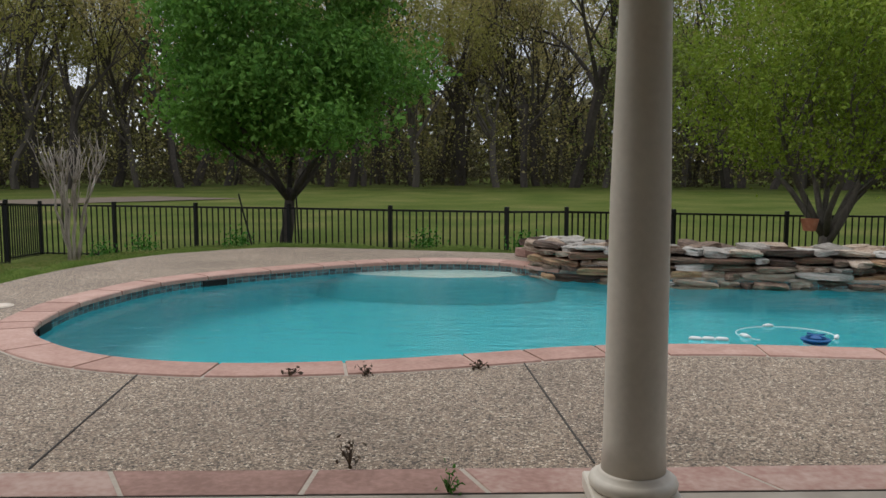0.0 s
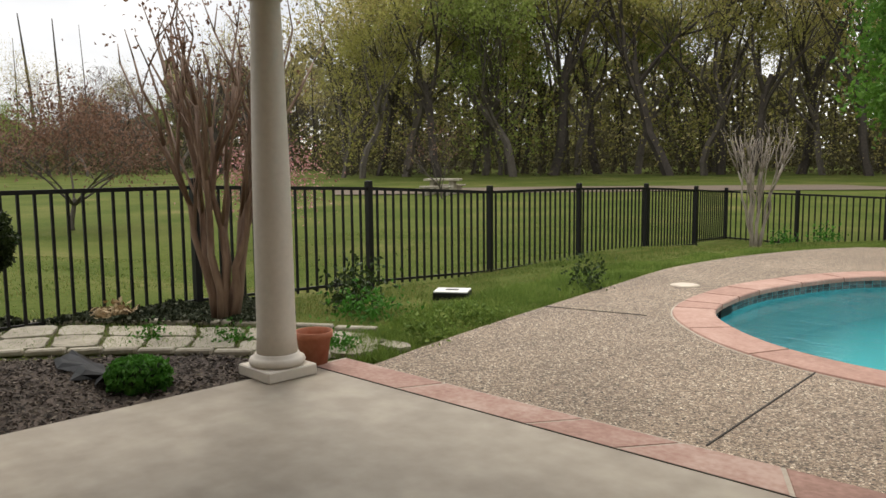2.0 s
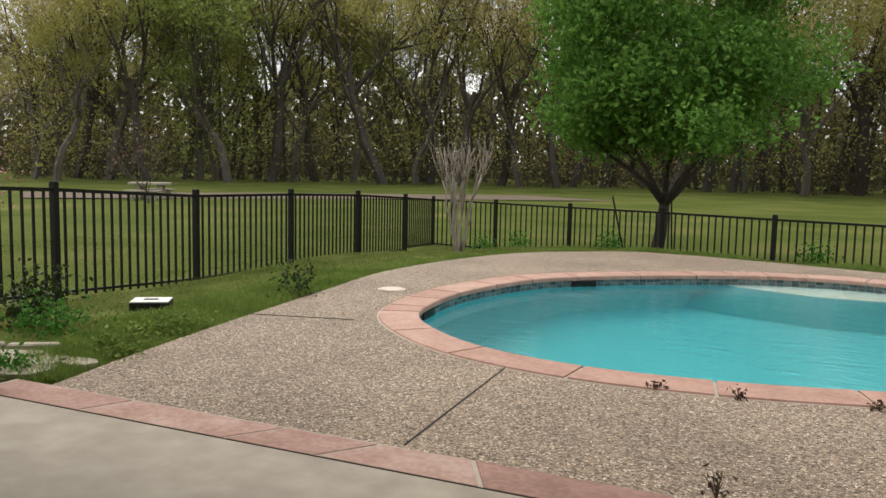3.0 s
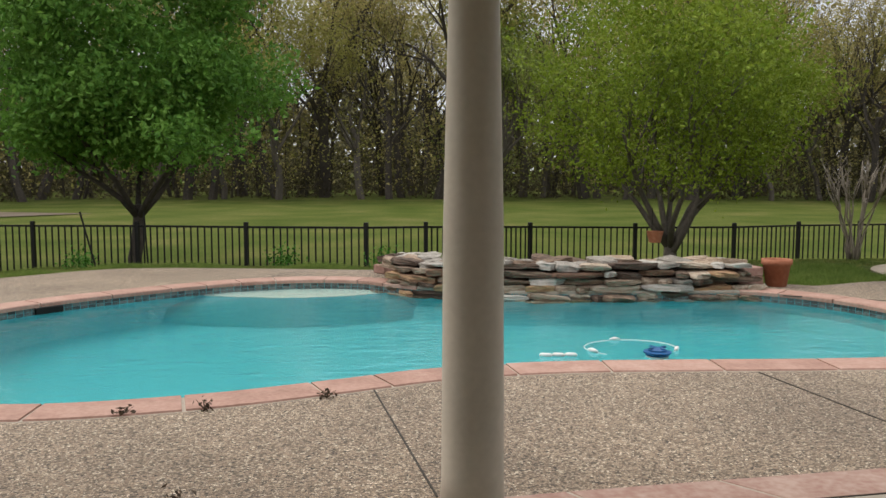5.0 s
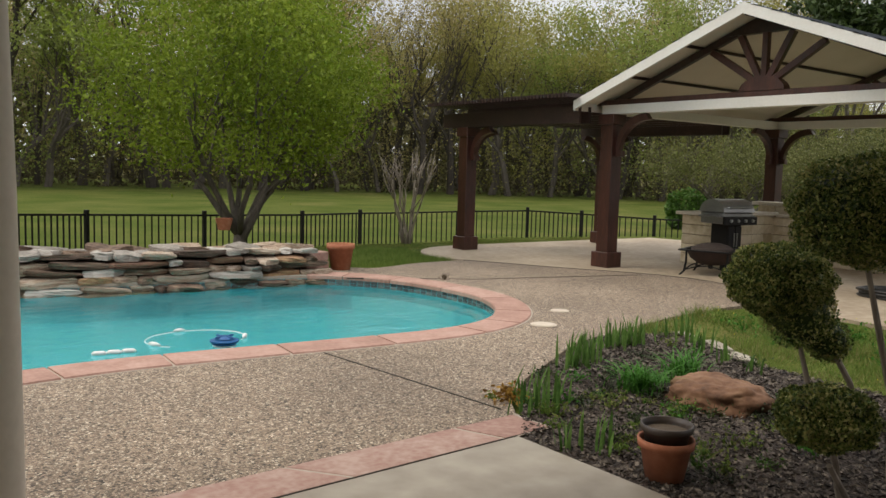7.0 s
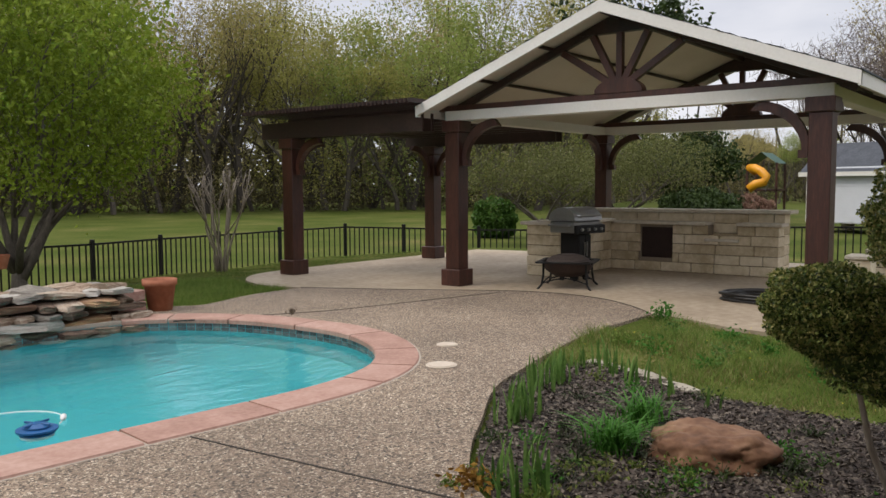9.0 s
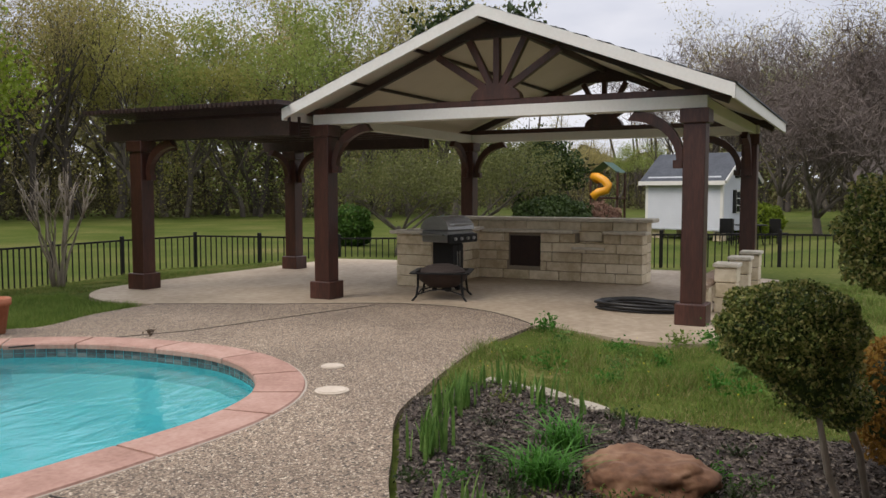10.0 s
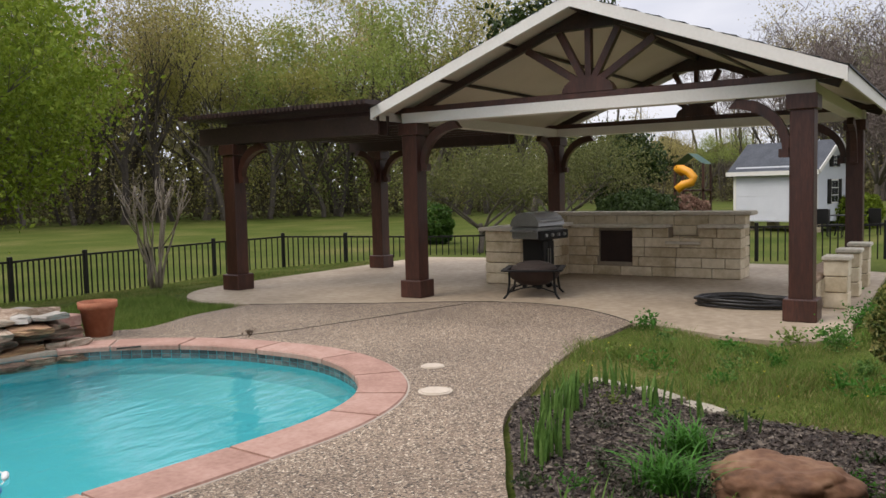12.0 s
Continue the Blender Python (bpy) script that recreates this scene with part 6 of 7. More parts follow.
def path():
    rng = random.Random(9)
    p = root("stepping_stones", 0, 0, 0, 0, "irregular pale flagstone path set in weedy soil beside the porch", "path")
    # a band of stones between the mulch bed and the ground cover
    A = smooth_loop([(-4.95, 3.6), (-5.55, 3.2), (-6.1, 2.75), (-6.55, 2.3), (-7.0, 1.7), (-7.3, 1.0), (-7.6, 0.0)], 6, False)
    B = smooth_loop([(-5.25, 4.25), (-6.2, 3.72), (-6.85, 3.2), (-7.4, 2.7), (-7.85, 2.1), (-8.2, 1.3), (-8.5, 0.2)], 6, False)
    n = 11
    ts = [i / n for i in range(n + 1)]
    pick = lambda C, t: C[0] * 0 + np.array([np.interp(t * (len(C) - 1), range(len(C)), C[:, 0]), np.interp(t * (len(C) - 1), range(len(C)), C[:, 1])])
    grid = [[pick(A, t) * (1 - v) + pick(B, t) * v + np.array([rng.uniform(-0.08, 0.08), rng.uniform(-0.08, 0.08)]) * (0 < v < 1) for v in (0.0, 0.48, 1.0)] for t in ts]
    for i in range(n):
        for j in range(2):
            q = [grid[i][j], grid[i + 1][j], grid[i + 1][j + 1], grid[i][j + 1]]
            c = np.mean(q, 0)
            pts = []
            for k in range(4):
                a, b = q[k], q[(k + 1) % 4]
                for u in (0.14, 0.5, 0.86):
                    m = a * (1 - u) + b * u
                    pts.append(tuple(c + (m - c) * (0.9 + rng.uniform(-0.05, 0.04))))
            if area(np.array(pts)) < 0:
                pts = pts[::-1]
            stone_piece(pts, 0.006 + rng.uniform(-0.01, 0.01), 0.05, PATHSTONE, p, "stepping_stone")
    for C, nm in ((A + np.array([0.06, -0.08]), 14), (B + np.array([-0.08, 0.08]), 14)):
        for i in range(nm):
            a, b = pick(C, i / nm), pick(C, (i + 0.94) / nm)
            bm = beam(bmesh.new(), (*a, 0.01), (*b, 0.0), 0.08, 0.05, 0.012)
            part("border_stone", bm, PATHSTONE, p)


for x, y, rr, ang in ((-5.15, 4.0, 0.26, 20), (-4.95, 3.78, 0.2, 60), (-5.55, 3.85, 0.24, 0), (-4.85, 4.12, 0.16, 10)):
    q = root("stepping_stone", x, y, 0, ang, "pale flat stepping stone in weedy grass by the porch corner", "stepping stone")
    rq = random.Random(int(x * 100))
    stone_piece([(rr * rq.uniform(0.8, 1.1) * math.cos(k * math.pi / 4), rr * 0.7 * rq.uniform(0.8, 1.1) * math.sin(k * math.pi / 4)) for k in range(8)], 0.005, 0.06, PATHSTONE, q, "stone")
grass("grass", np.array([(-4.72, 4.25), (-4.55, 3.75), (-5.0, 3.55), (-6.2, 3.3), (-6.4, 3.8), (-5.4, 4.6)]), 9000, 0.09, 34, "weedy grass at the porch corner", FRESH, patchy=0.5)


path()
SOIL = np.array([(-4.9, 3.6), (-5.6, 3.1), (-6.6, 2.2), (-7.4, 0.8), (-7.6, -1.5), (-8.6, -1.5), (-8.4, 1.2), (-7.4, 2.8), (-6.2, 3.8), (-5.2, 4.35)])
tagged(plate("path_soil", SOIL if area(SOIL) > 0 else SOIL[::-1], [], -0.022, 0, DIRT), "bare earth under the stepping stones", "soil")
grass("grass", SOIL, 16000, 0.05, 8, "short weeds growing between the stepping stones", FRESH, lambda x, y: x * 0 - 0.02)


def ground_cover():
    rng = np.random.default_rng(12)
    p = fill(COVER_BED, 30000, rng)
    z = ground_z(p[:, 0], p[:, 1]) + 0.02 + 0.1 * rng.uniform(0, 1, len(p)) * (0.6 + 0.4 * np.sin(p[:, 0] * 9) * np.sin(p[:, 1] * 8))
    v, f = leaves(np.c_[p, z], 0.045, rng, 0.6, 0.8)
    tagged(raw_mesh("ground_cover", v, f, COVER), "low small-leaved grey-green ground cover under the crape myrtle", "ground cover", kind="stuff")


ground_cover()


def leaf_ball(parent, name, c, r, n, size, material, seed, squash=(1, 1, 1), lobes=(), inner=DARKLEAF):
    """A clipped ball of leaves, its skin uneven, on dark solid cores that stand in for inner shade."""
    rng = np.random.default_rng(seed)
    d = rng.normal(size=(n, 3))
    d /= np.linalg.norm(d, axis=1)[:, None]
    k = 1 + 0.07 * np.sin(d[:, 0] * 7 + seed) * np.sin(d[:, 1] * 6) + 0.05 * np.sin(d[:, 2] * 11 + 1)
    q = d * (r * k * rng.uniform(0.86, 1.04, n))[:, None] * squash + c
    for lc, lr, ln in lobes:
        e = rng.normal(size=(ln, 3))
        e /= np.linalg.norm(e, axis=1)[:, None]
        q = np.vstack([q, e * (lr * rng.uniform(0.8, 1.05, ln))[:, None] + lc])
    v, f = leaves(q, size, rng, 0.4, 0.6)
    tagged(raw_mesh(name, v, f, material, parent), kind="stuff")
    # Solid dark spheres: the shade deep among the leaves, put into colour.
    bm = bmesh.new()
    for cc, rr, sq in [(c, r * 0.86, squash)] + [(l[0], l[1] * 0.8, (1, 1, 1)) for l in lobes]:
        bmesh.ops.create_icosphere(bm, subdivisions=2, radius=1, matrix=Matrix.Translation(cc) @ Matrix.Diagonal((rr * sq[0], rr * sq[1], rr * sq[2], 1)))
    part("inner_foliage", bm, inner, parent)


def topiary(x, y, label, balls, stems, seed, g=-0.02):
    t = root("topiary", x, y, g, 0, label, "topiary")
    for i, pts in enumerate(stems):
        part("trunk", tube(bmesh.new(), pts, [0.02] + [0.016] * (len(pts) - 2) + [0.012], 8), PALEBARK, t)
    for i, (c, r, n, sq, lobes) in enumerate(balls):
        leaf_ball(t, "leaf_ball", c, r, int(n * 2.5), 0.02, TOPI, seed + i, sq, lobes)
    return t


topiary(4.85, 2.45, "clipped topiary shrub with leafy balls on bare grey stems in mulch",
        [((-0.43, 0.31, 0.95), 0.26, 6500, (1.0, 1.05, 0.76), [((-0.36, 0.22, 0.78), 0.19, 2600), ((-0.24, 0.12, 0.64), 0.12, 1200)]),
         ],
        [[(0, 0, -0.03), (-0.02, 0.02, 0.2), (-0.1, 0.05, 0.4), (-0.22, 0.12, 0.62), (-0.38, 0.28, 0.8)], [(-0.1, 0.06, -0.03), (-0.22, 0.1, 0.15), (-0.3, 0.16, 0.35), (-0.36, 0.2, 0.6)]], 400)
topiary(4.5, 2.15, "tall clipped topiary shrub topped by a large ball of small leaves",
        [((-0.24, 0.09, 1.35), 0.35, 8600, (1.0, 1.0, 0.76), [])],
        [[(0, 0, -0.03), (0.02, 0.03, 0.4), (-0.12, 0.06, 0.8), (-0.22, 0.1, 1.15)]], 420)
topiary(3.98, 2.1, "small clipped topiary ball on a twisted grey stem beside the porch",
        [((-0.27, -0.02, 0.49), 0.2, 4000, (1.0, 1.0, 0.68), [])],
        [[(0, 0, -0.03), (-0.05, 0.02, 0.12), (-0.13, 0.0, 0.26), (-0.24, -0.02, 0.4)], [(0.02, -0.04, -0.03), (-0.1, -0.05, 0.1), (-0.3, -0.06, 0.3)]], 440)
bz = root("bronze_shrub", 5.7, 2.15, -0.02, 0, "dense shrub of bronze-orange leaves behind the topiary", "shrub")
leaf_ball(bz, "foliage", (0, 0, 0.42), 0.42, 9000, 0.032, RUSTLEAF, 460, (1, 1, 0.95), [], DARKLEAF)
part("stem", tube(bmesh.new(), [(0, 0, -0.02), (0.01, 0, 0.3)], 0.02, 6), BARK, bz)
lt = root("topiary", -6.3, 1.5, -0.02, 0, "dark clipped topiary balls on a bare stem in the mulch bed", "topiary")
leaf_ball(lt, "leaf_ball", (0.1, 0.02, 0.93), 0.31, 6000, 0.035, DARKLEAF, 470, (1, 1, 0.85))
leaf_ball(lt, "leaf_ball", (0.1, 0.0, 1.52), 0.24, 4200, 0.035, DARKLEAF, 471, (1, 1, 0.8))
part("trunk", tube(bmesh.new(), [(0, 0, -0.02), (0.03, 0.02, 0.5), (0.08, 0.0, 1.0), (0.1, 0.0, 1.4)], [0.03, 0.025, 0.02, 0.015], 8), BARK, lt)
sb = root("low_shrub", -5.14, 2.2, -0.03, 0, "small bright green leafy shrub in the mulch bed", "shrub")
leaf_ball(sb, "foliage", (0, 0, 0.11), 0.2, 1700, 0.045, LILY, 480, (1, 1, 0.62), [], COVER)
part("stem", tube(bmesh.new(), [(0, 0, -0.02), (0.01, 0, 0.1)], 0.012, 6), BARK, sb)

# loose black sheet over the bed edge
def sheet():
    rng = random.Random(14)
    line = [(-6.25, 2.15), (-6.0, 2.1), (-5.8, 2.12), (-5.6, 2.05), (-5.45, 2.15), (-5.25, 2.05)]
    bm = bmesh.new()
    rows = []
    for i, (x, y) in enumerate(line * 1):
        rows.append([bm.verts.new((x + rng.uniform(-0.05, 0.05), y + v * 0.22 - 0.1 + rng.uniform(-0.03, 0.03), 0.012 + 0.055 * math.sin(math.pi * v) * rng.uniform(0.5, 1.3))) for v in (0, 0.2, 0.4, 0.6, 0.8, 1)])
    for a, b in zip(rows, rows[1:]):
        for k in range(5):
            bm.faces.new((a[k], a[k + 1], b[k + 1], b[k]))
    r = bmesh.ops.solidify(bm, geom=bm.faces[:], thickness=0.004)
    s = root("landscape_fabric", 0, 0, 0, 0, "crumpled black landscape fabric lying on the mulch", "fabric")
    part("sheet", bm, HOSE, s)


sheet()
lp = root("leaf_litter", -7.55, 3.05, float(ground_z(-7.55, 3.05)) + 0.03, 0, "small heap of dry tan leaves at the foot of the fence", "leaf litter")
rg = np.random.default_rng(15)
v, f = leaves(np.abs(rg.normal(size=(260, 3))) * [0.1, 0.1, 0.06] * np.where(rg.uniform(size=(260, 3)) > 0.5, 1, [-1, -1, 1]), 0.07, rg)
tagged(raw_mesh("dry_leaves", v, f, TANLEAF, lp), kind="stuff")


def valve_box():
    x, y = -6.32, 6.2
    v = root("valve_box", x, y, float(ground_z(x, y)) + 0.02, 35, "black utility box with a white lid in the grass", "utility box")
    part("box", box(bmesh.new(), (-0.19, -0.14, -0.03), (0.19, 0.14, 0.06), 0.006), IRON, v)
    part("lid", box(bmesh.new(), (-0.185, -0.135, 0.06), (0.185, 0.135, 0.075), 0.005), WHITE, v)
    part("hand_hole", box(bmesh.new(), (-0.07, -0.035, 0.075), (0.07, 0.035, 0.079)), IRON, v)


valve_box()


def stakes():
    for (x, y, z0, z1, lx, lab) in ((-3.84, 15.5, -0.4, 0.86, -0.3, "leaning dark metal stake by the fence"), (-3.0, 15.55, -0.4, 0.84, -0.06, "upright dark metal stake by the fence")):
        s = root("garden_stake", x, y, z0, 0, lab, "stake")
        part("rod", tube(bmesh.new(), [(0, 0, 0), (lx, 0, z1 - z0)], 0.018, 6), IRON, s)


stakes()
hp = root("hanging_pot", 5.95, 14.0, 0.42, 0, "terracotta pot hanging from a low limb of the tree", "flower pot")
part("pot", lathe(bmesh.new(), [(0, -0.1), (0.1, -0.1), (0.15, 0.1), (0.13, 0.1), (0.09, -0.07), (0, -0.07)], 20), TERRA, hp)
part("hook", tube(bmesh.new(), [(0, 0.14, 0.1), (0, 0.14, 0.5)], 0.006, 5), IRON, hp)


# ---- beyond the fence ----
def shed():
    s = root("garden_shed", 39.3, 9.3, -0.55, -19, "small white clapboard shed with a grey shingle roof and black shutters", "shed")
    # the long side faces -x, the gable end faces -y
    L, W, H, R = 3.7, 2.9, 2.2, 3.55
    x0, y0 = -1.45, -1.85
    part("wall", box(bmesh.new(), (x0, y0, 0.35), (x0 + W, y0 + L, 0.35 + H)), SIDING, s)
    for i in range(20):
        z = 0.4 + i * 0.115
        for a, b in (((x0 - 0.02, y0 + 0.08, z), (x0, y0 + L - 0.08, z + 0.1)), ((x0 + 0.08, y0 - 0.02, z), (x0 + W - 0.08, y0, z + 0.1))):
            part("clapboard", bmesh_from([(a[0], a[1], z), (b[0], a[1], z + 0.11), (b[0], b[1], z + 0.11), (a[0], b[1], z)] if b[1] - a[1] > 1 else [(a[0], a[1], z), (b[0], a[1], z), (b[0], b[1], z + 0.11), (a[0], b[1], z + 0.11)], [(0, 1, 2, 3)]), SIDING, s)
    zt = 0.35 + H
    part("gable", bmesh_from([(x0, y0, zt), (x0 + W, y0, zt), (x0 + W / 2, y0, R + 0.1), (x0, y0 + 0.1, zt), (x0 + W, y0 + 0.1, zt), (x0 + W / 2, y0 + 0.1, R + 0.1)], [(0, 1, 2), (5, 4, 3), (0, 3, 4, 1), (1, 4, 5, 2), (2, 5, 3, 0)]), SIDING, s)
    for sg in (-1, 1):
        xe, xm = x0 + W / 2 + sg * (W / 2 + 0.25), x0 + W / 2
        v = [(xe, y0 - 0.25, zt - 0.1), (xe, y0 + L + 0.25, zt - 0.1), (xm, y0 + L + 0.25, R + 0.2), (xm, y0 - 0.25, R + 0.2)]
        v += [(a, b, c - 0.1) for a, b, c in v]
        part("roof", bmesh_from(v, [(0, 1, 2, 3), (7, 6, 5, 4), (0, 4, 5, 1), (1, 5, 6, 2), (2, 6, 7, 3), (3, 7, 4, 0)]), SHINGLE, s)
        part("fascia", beam(bmesh.new(), (xe, y0 - 0.27, zt - 0.12), (xm, y0 - 0.27, R + 0.16), 0.04, 0.16), TRIM, s)
    part("eave_trim", box(bmesh.new(), (x0 - 0.29, y0 - 0.25, zt - 0.24), (x0 - 0.25, y0 + L + 0.25, zt - 0.06)), TRIM, s)
    for x, y in ((x0 - 0.03, y0 - 0.03), (x0 - 0.03, y0 + L - 0.09), (x0 + W - 0.09, y0 - 0.03)):
        part("corner_board", box(bmesh.new(), (x, y, 0.35), (x + 0.12, y + 0.12, zt)), TRIM, s)
    for xc, zc, w, h in ((x0 + 1.45, 1.6, 0.3, 0.5), (x0 + 1.45, 2.85, 0.15, 0.24)):
        win = part("window", box(bmesh.new(), (xc - w, y0 - 0.05, zc - h), (xc + w, y0 - 0.02, zc + h)), TRIM, s)
        for i in range(2):
            for j in range(3):
                part("pane", box(bmesh.new(), (xc - w * 0.9 + i * w * 0.92, y0 - 0.056, zc - h * 0.9 + j * h * 0.61), (xc - w * 0.9 + i * w * 0.92 + w * 0.86, y0 - 0.05, zc - h * 0.9 + j * h * 0.61 + h * 0.54)), GLASSD, win)
        for sg in (-1, 1):
            part("shutter", box(bmesh.new(), (xc + sg * (w + 0.14) - 0.13, y0 - 0.06, zc - h), (xc + sg * (w + 0.14) + 0.13, y0 - 0.02, zc + h)), IRON, s)
    for x in (x0 + 0.4, x0 + W - 0.4):
        for y in (y0 + 0.3, y0 + L - 0.4):
            part("foundation_block", box(bmesh.new(), (x - 0.2, y - 0.2, -0.1), (x + 0.2, y + 0.2, 0.35)), LIME, s)


shed()


def playset():
    p = root("playset", 43.0, 14.6, -0.4, 0, "wooden playset with a green roof and a yellow tube slide", "playset")
    for x in (-0.7, 0.7):
        for y in (-0.7, 0.7):
            part("post", box(bmesh.new(), (x - 0.05, y - 0.05, 0), (x + 0.05, y + 0.05, 2.9)), STAIN, p)
    part("deck", box(bmesh.new(), (-0.75, -0.75, 1.5), (0.75, 0.75, 1.6)), STAIN, p)
    for sg in (-1, 1):
        part("roof", bmesh_from([(-0.9, sg * 0.75, 2.85), (0.9, sg * 0.75, 2.85), (0.9, 0, 3.4), (-0.9, 0, 3.4)], [(0, 1, 2, 3)]), GREENP, p)
    part("slide", tube(bmesh.new(), [(-0.7, 0.3, 2.45), (-0.95, 0.48, 2.65), (-1.15, 0.2, 2.62), (-1.25, -0.15, 2.45), (-1.3, -0.4, 2.2), (-1.3, -0.3, 1.95), (-1.35, 0.1, 1.85), (-1.4, 0.4, 1.6)], 0.21, 14), YELLOW, p, smooth=True)



playset()


def bush(x, y, r, h, label, material, seed, n=3500, size=0.16, name="bush"):
    g = float(ground_z(x, y))
    b = root(name, x, y, g, 0, label, "bush")
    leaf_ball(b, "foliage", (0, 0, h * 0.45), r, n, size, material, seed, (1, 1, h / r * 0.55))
    part("stem", tube(bmesh.new(), [(0, 0, -0.1), (0, 0, h * 0.4)], 0.05, 6), DARKBARK, b)


bush(27.5, 12.05, 1.5, 1.95, "wide dark green evergreen bush beyond the fence", DARKLEAF, 501, 9000, 0.14)
bush(28.5, 10.75, 0.85, 1.75, "reddish-brown leafless bush beyond the fence", BUDS, 502, 4000, 0.14)
bush(27.5, 20.3, 0.85, 1.6, "glossy green laurel bush beyond the fence", DAPHNE, 503, 5000, 0.16)
bush(40, 7.0, 1.2, 1.6, "green shrub by the shed", SPRING, 505, 3500, 0.2)


def small_tree(x, y, label, seed, h, n, material, spread=0.5, leafsize=0.12, trunk=0.22, rad=0.12, name="garden_tree", twig=False):
    g = float(ground_z(x, y))
    t = root(name, x, y, g, 0, label, "tree")
    bm, tips = grow(seed, h, h * trunk, spread, 4, radius=rad, limbs=6)
    part("trunk", bm, BARK, t, smooth=True)
    rng = np.random.default_rng(seed)
    T = np.array([tuple(q) for q in tips])
    if twig:
        n = 7000
    v, f = leaves(T[rng.integers(0, len(T), n)] + rng.normal(size=(n, 3)) * (0.45 if twig else 0.3), leafsize, rng, 0.9 if twig else 0.2, 0.035 if twig else 0.55)
    tagged(raw_mesh("foliage", v, f, material, t), kind="stuff")


small_tree(27.5, 15.2, "pale leafing garden tree with low spreading limbs behind the kitchen", 61, 5.0, 16000, mat("pale_olive_leaves", [(0.08, 0.09, 0.026), (0.13, 0.14, 0.045), (0.19, 0.19, 0.075)], 0.5, 0.6, 0, spread=0.3, spec=0.15, thin=0.3), 0.62, 0.085)
small_tree(24.5, 16.4, "pale leafing garden tree beyond the fence", 62, 4.6, 12000, mat("pale_olive_leaves", []), 0.6, 0.085)
small_tree(-24.0, 8.6, "small spreading fruit tree in reddish bud on the lawn", 63, 4.6, 7000, BUDS, 0.6, 0.1, 0.2, 0.09)
small_tree(-15.5, 9.6, "small tree in pink blossom beyond the fence", 64, 2.4, 2600, ROSE, 0.45, 0.07, 0.25, 0.04)
small_tree(-27, 26, "small bare pale-stemmed tree before the wood", 65, 3.4, 300, BUDS, 0.4, 0.1, 0.2, 0.05)
small_tree(46, 20, "dark evergreen tree beyond the lawn", 66, 5.0, 9000, DARKLEAF, 0.5, 0.3)
small_tree(52, 28, "tall dark pine behind the pavilion", 67, 11.5, 6000, DARKLEAF, 0.35, 0.5, 0.5, 0.25)
for i, (x, y, h) in enumerate(((45, 1.5, 10), (52, 7, 11), (48, -4, 11), (58, 13, 11), (60, 3, 12), (46, -8, 11), (42, 4.5, 7))):
    small_tree(x, y, "leafless grey-brown tree with dense fine twigs", 70 + i, h, 2200, TWIG, 0.42, 0.9, 0.2, 0.22, twig=True)


def picnic():
    x, y = -29.5, 28.5
    t = root("picnic_table", x, y, float(ground_z(x, y)), 30, "pale stone picnic table at the wood's edge", "table")
    part("tabletop", box(bmesh.new(), (-0.9, -0.4, 0.68), (0.9, 0.4, 0.78), 0.01), PATHSTONE, t)
    for s in (-0.5, 0.5):
        part("leg", box(bmesh.new(), (s - 0.12, -0.25, 0), (s + 0.12, 0.25, 0.68), 0.01), PATHSTONE, t)
    for k in (-1, 1):
        b = root("garden_bench", x + k * 0.5, y - k * 0.95, float(ground_z(x, y)), 30, "pale stone seat beside the picnic table", "bench")
        part("seat", box(bmesh.new(), (-0.8, -0.18, 0.38), (0.8, 0.18, 0.46), 0.01), PATHSTONE, b)
        for s in (-0.5, 0.5):
            part("leg", box(bmesh.new(), (s - 0.1, -0.12, 0), (s + 0.1, 0.12, 0.38), 0.01), PATHSTONE, b)


picnic()
v = [(-33, 24.5, 0), (-20, 39, 0), (-12, 46, 0), (-18, 48, 0), (-30, 38, 0), (-38, 28, 0)]
tagged(raw_mesh("bare_patch", [(a, b, float(ground_z(a, b)) + 0.03) for a, b, c in v], [tuple(range(len(v)))], DIRT), "bare leaf-strewn earth at the wood's edge", "soil", kind="structure")


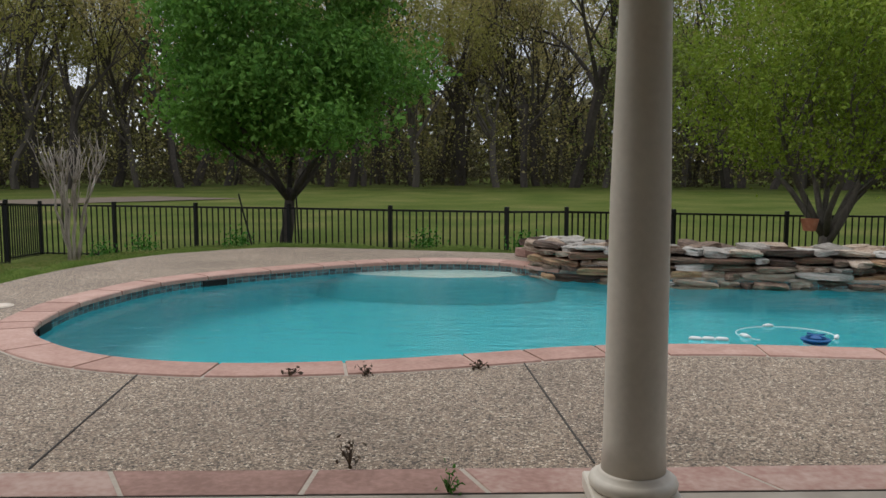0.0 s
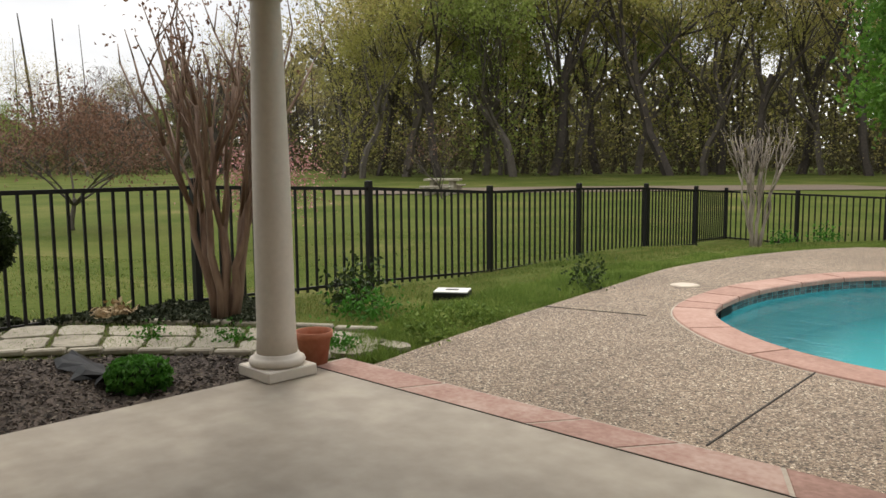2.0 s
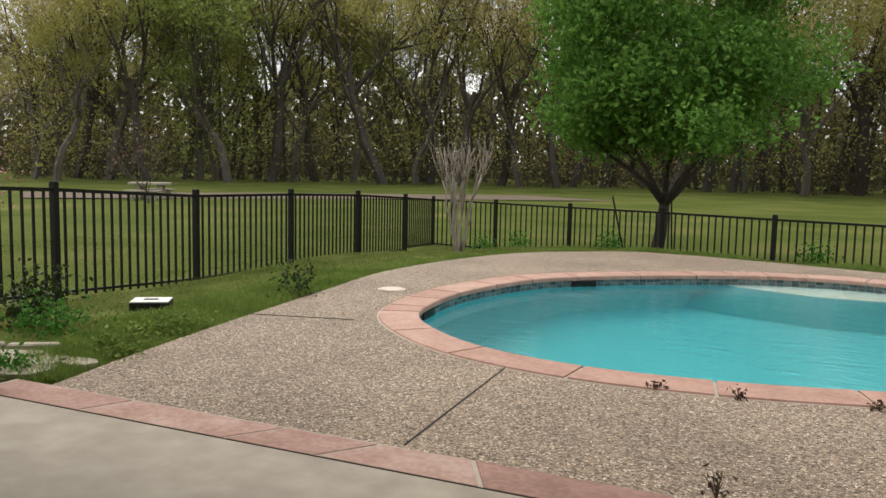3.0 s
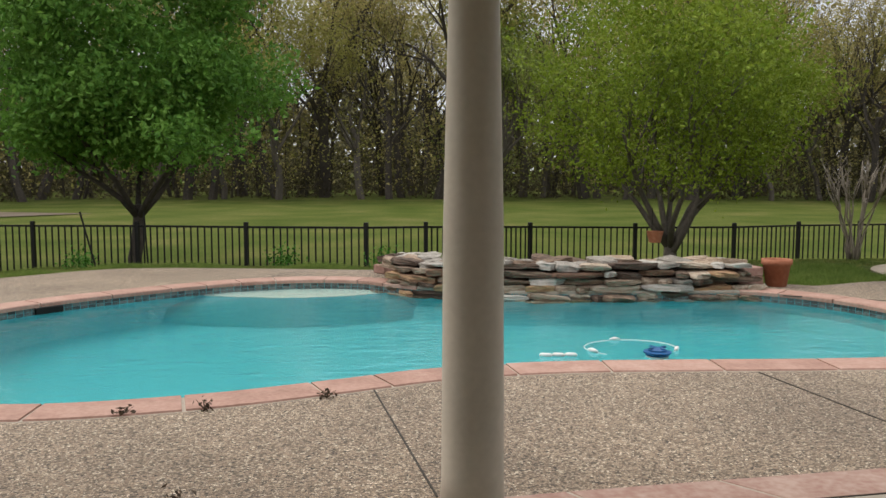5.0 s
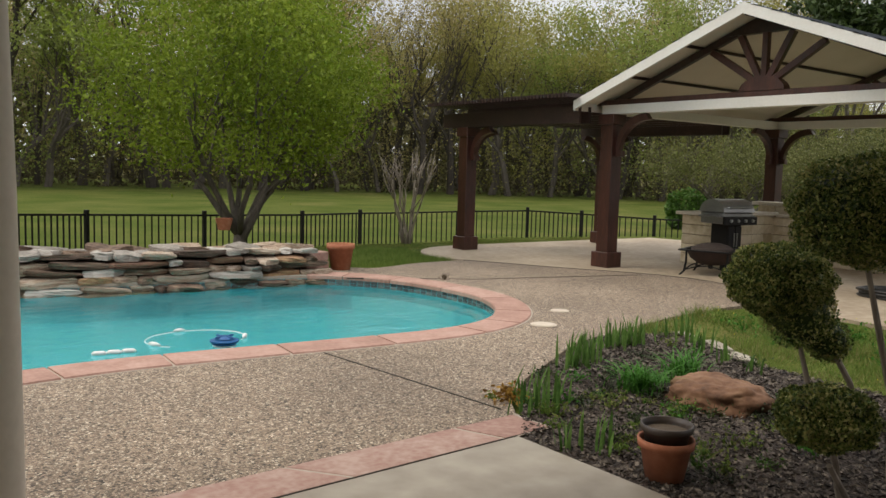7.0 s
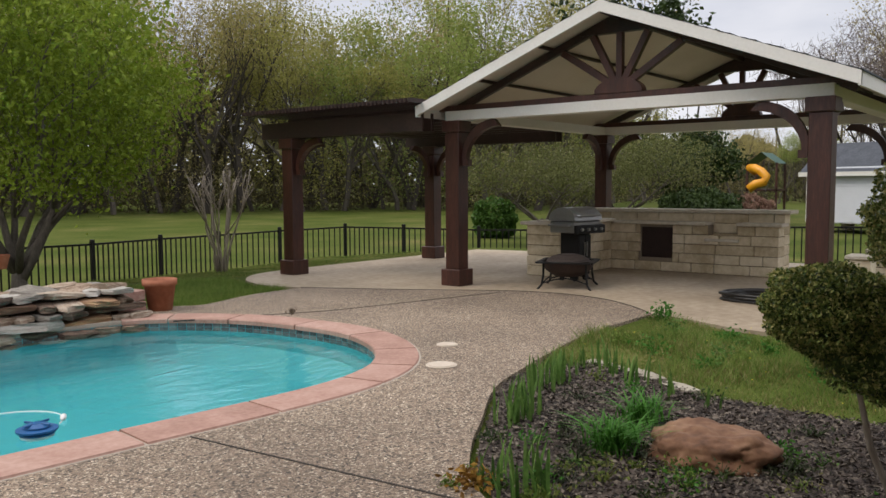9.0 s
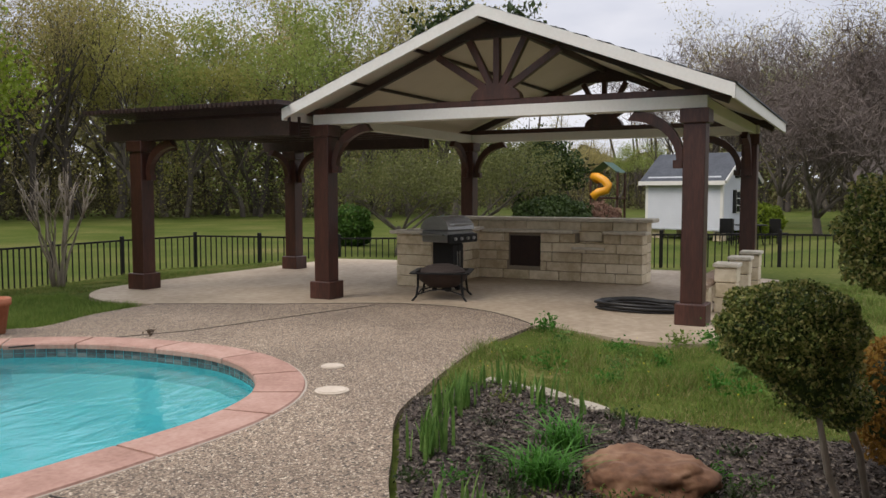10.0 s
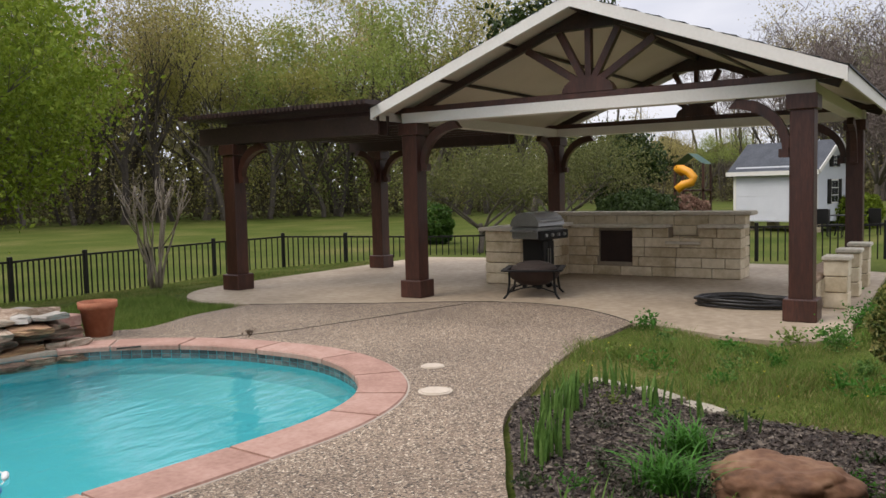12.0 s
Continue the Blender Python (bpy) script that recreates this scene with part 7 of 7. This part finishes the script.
def neighbour():
    h = root("neighbour_house", 70, -2.5, -0.5, 0, "brown shingled roof and brick walls of a house behind bare trees", "house")
    part("wall", box(bmesh.new(), (0, -9, 0), (10, 6, 2.7)), HOUSEB, h)
    v = [(-0.6, -9.6, 2.5), (10.6, -9.6, 2.5), (10.6, 6.6, 2.5), (-0.6, 6.6, 2.5), (4.8, -4, 9.5), (5.2, 2.5, 9.5)]
    part("roof", bmesh_from(v, [(0, 1, 4), (1, 2, 5, 4), (2, 3, 5), (3, 0, 4, 5), (0, 3, 2, 1)]), mat("brown_roof_shingles", [(0.07, 0.055, 0.05), (0.11, 0.09, 0.08)], 1, 0.9, 0.3), h)
    for y in (-6, -1, 3.5):
        part("window", box(bmesh.new(), (-0.05, y - 0.6, 0.9), (0.02, y + 0.6, 2.2)), GLASSD, h)


neighbour()


def table_set():
    x, y = 33.5, 6.4
    t = root("patio_table", x, y, -0.5, 0, "dark metal patio table on the lawn beyond the fence", "table")
    part("tabletop", lathe(bmesh.new(), [(0, 0.72), (0.6, 0.72), (0.6, 0.75), (0, 0.75)], 20), IRON, t)
    for a in range(4):
        part("leg", tube(bmesh.new(), [(0.45 * math.cos(a * 1.57), 0.45 * math.sin(a * 1.57), 0), (0.3 * math.cos(a * 1.57), 0.3 * math.sin(a * 1.57), 0.72)], 0.025, 5), IRON, t)
    for k, (dx, dy) in enumerate(((-0.9, 0.3), (0.2, -0.95), (-0.2, 0.95))):
        c = root("patio_chair", x + dx, y + dy, -0.5, 60 * k, "dark metal patio chair beside the table", "chair", "chairs round the patio table")
        part("seat", box(bmesh.new(), (-0.24, -0.24, 0.42), (0.24, 0.24, 0.46), 0.005), IRON, c)
        part("backrest", box(bmesh.new(), (-0.24, 0.21, 0.46), (0.24, 0.24, 0.98), 0.005), IRON, c)
        for lx in (-0.21, 0.21):
            for ly in (-0.21, 0.21):
                part("leg", box(bmesh.new(), (lx - 0.015, ly - 0.015, 0), (lx + 0.015, ly + 0.015, 0.42)), IRON, c)


table_set()
fence()
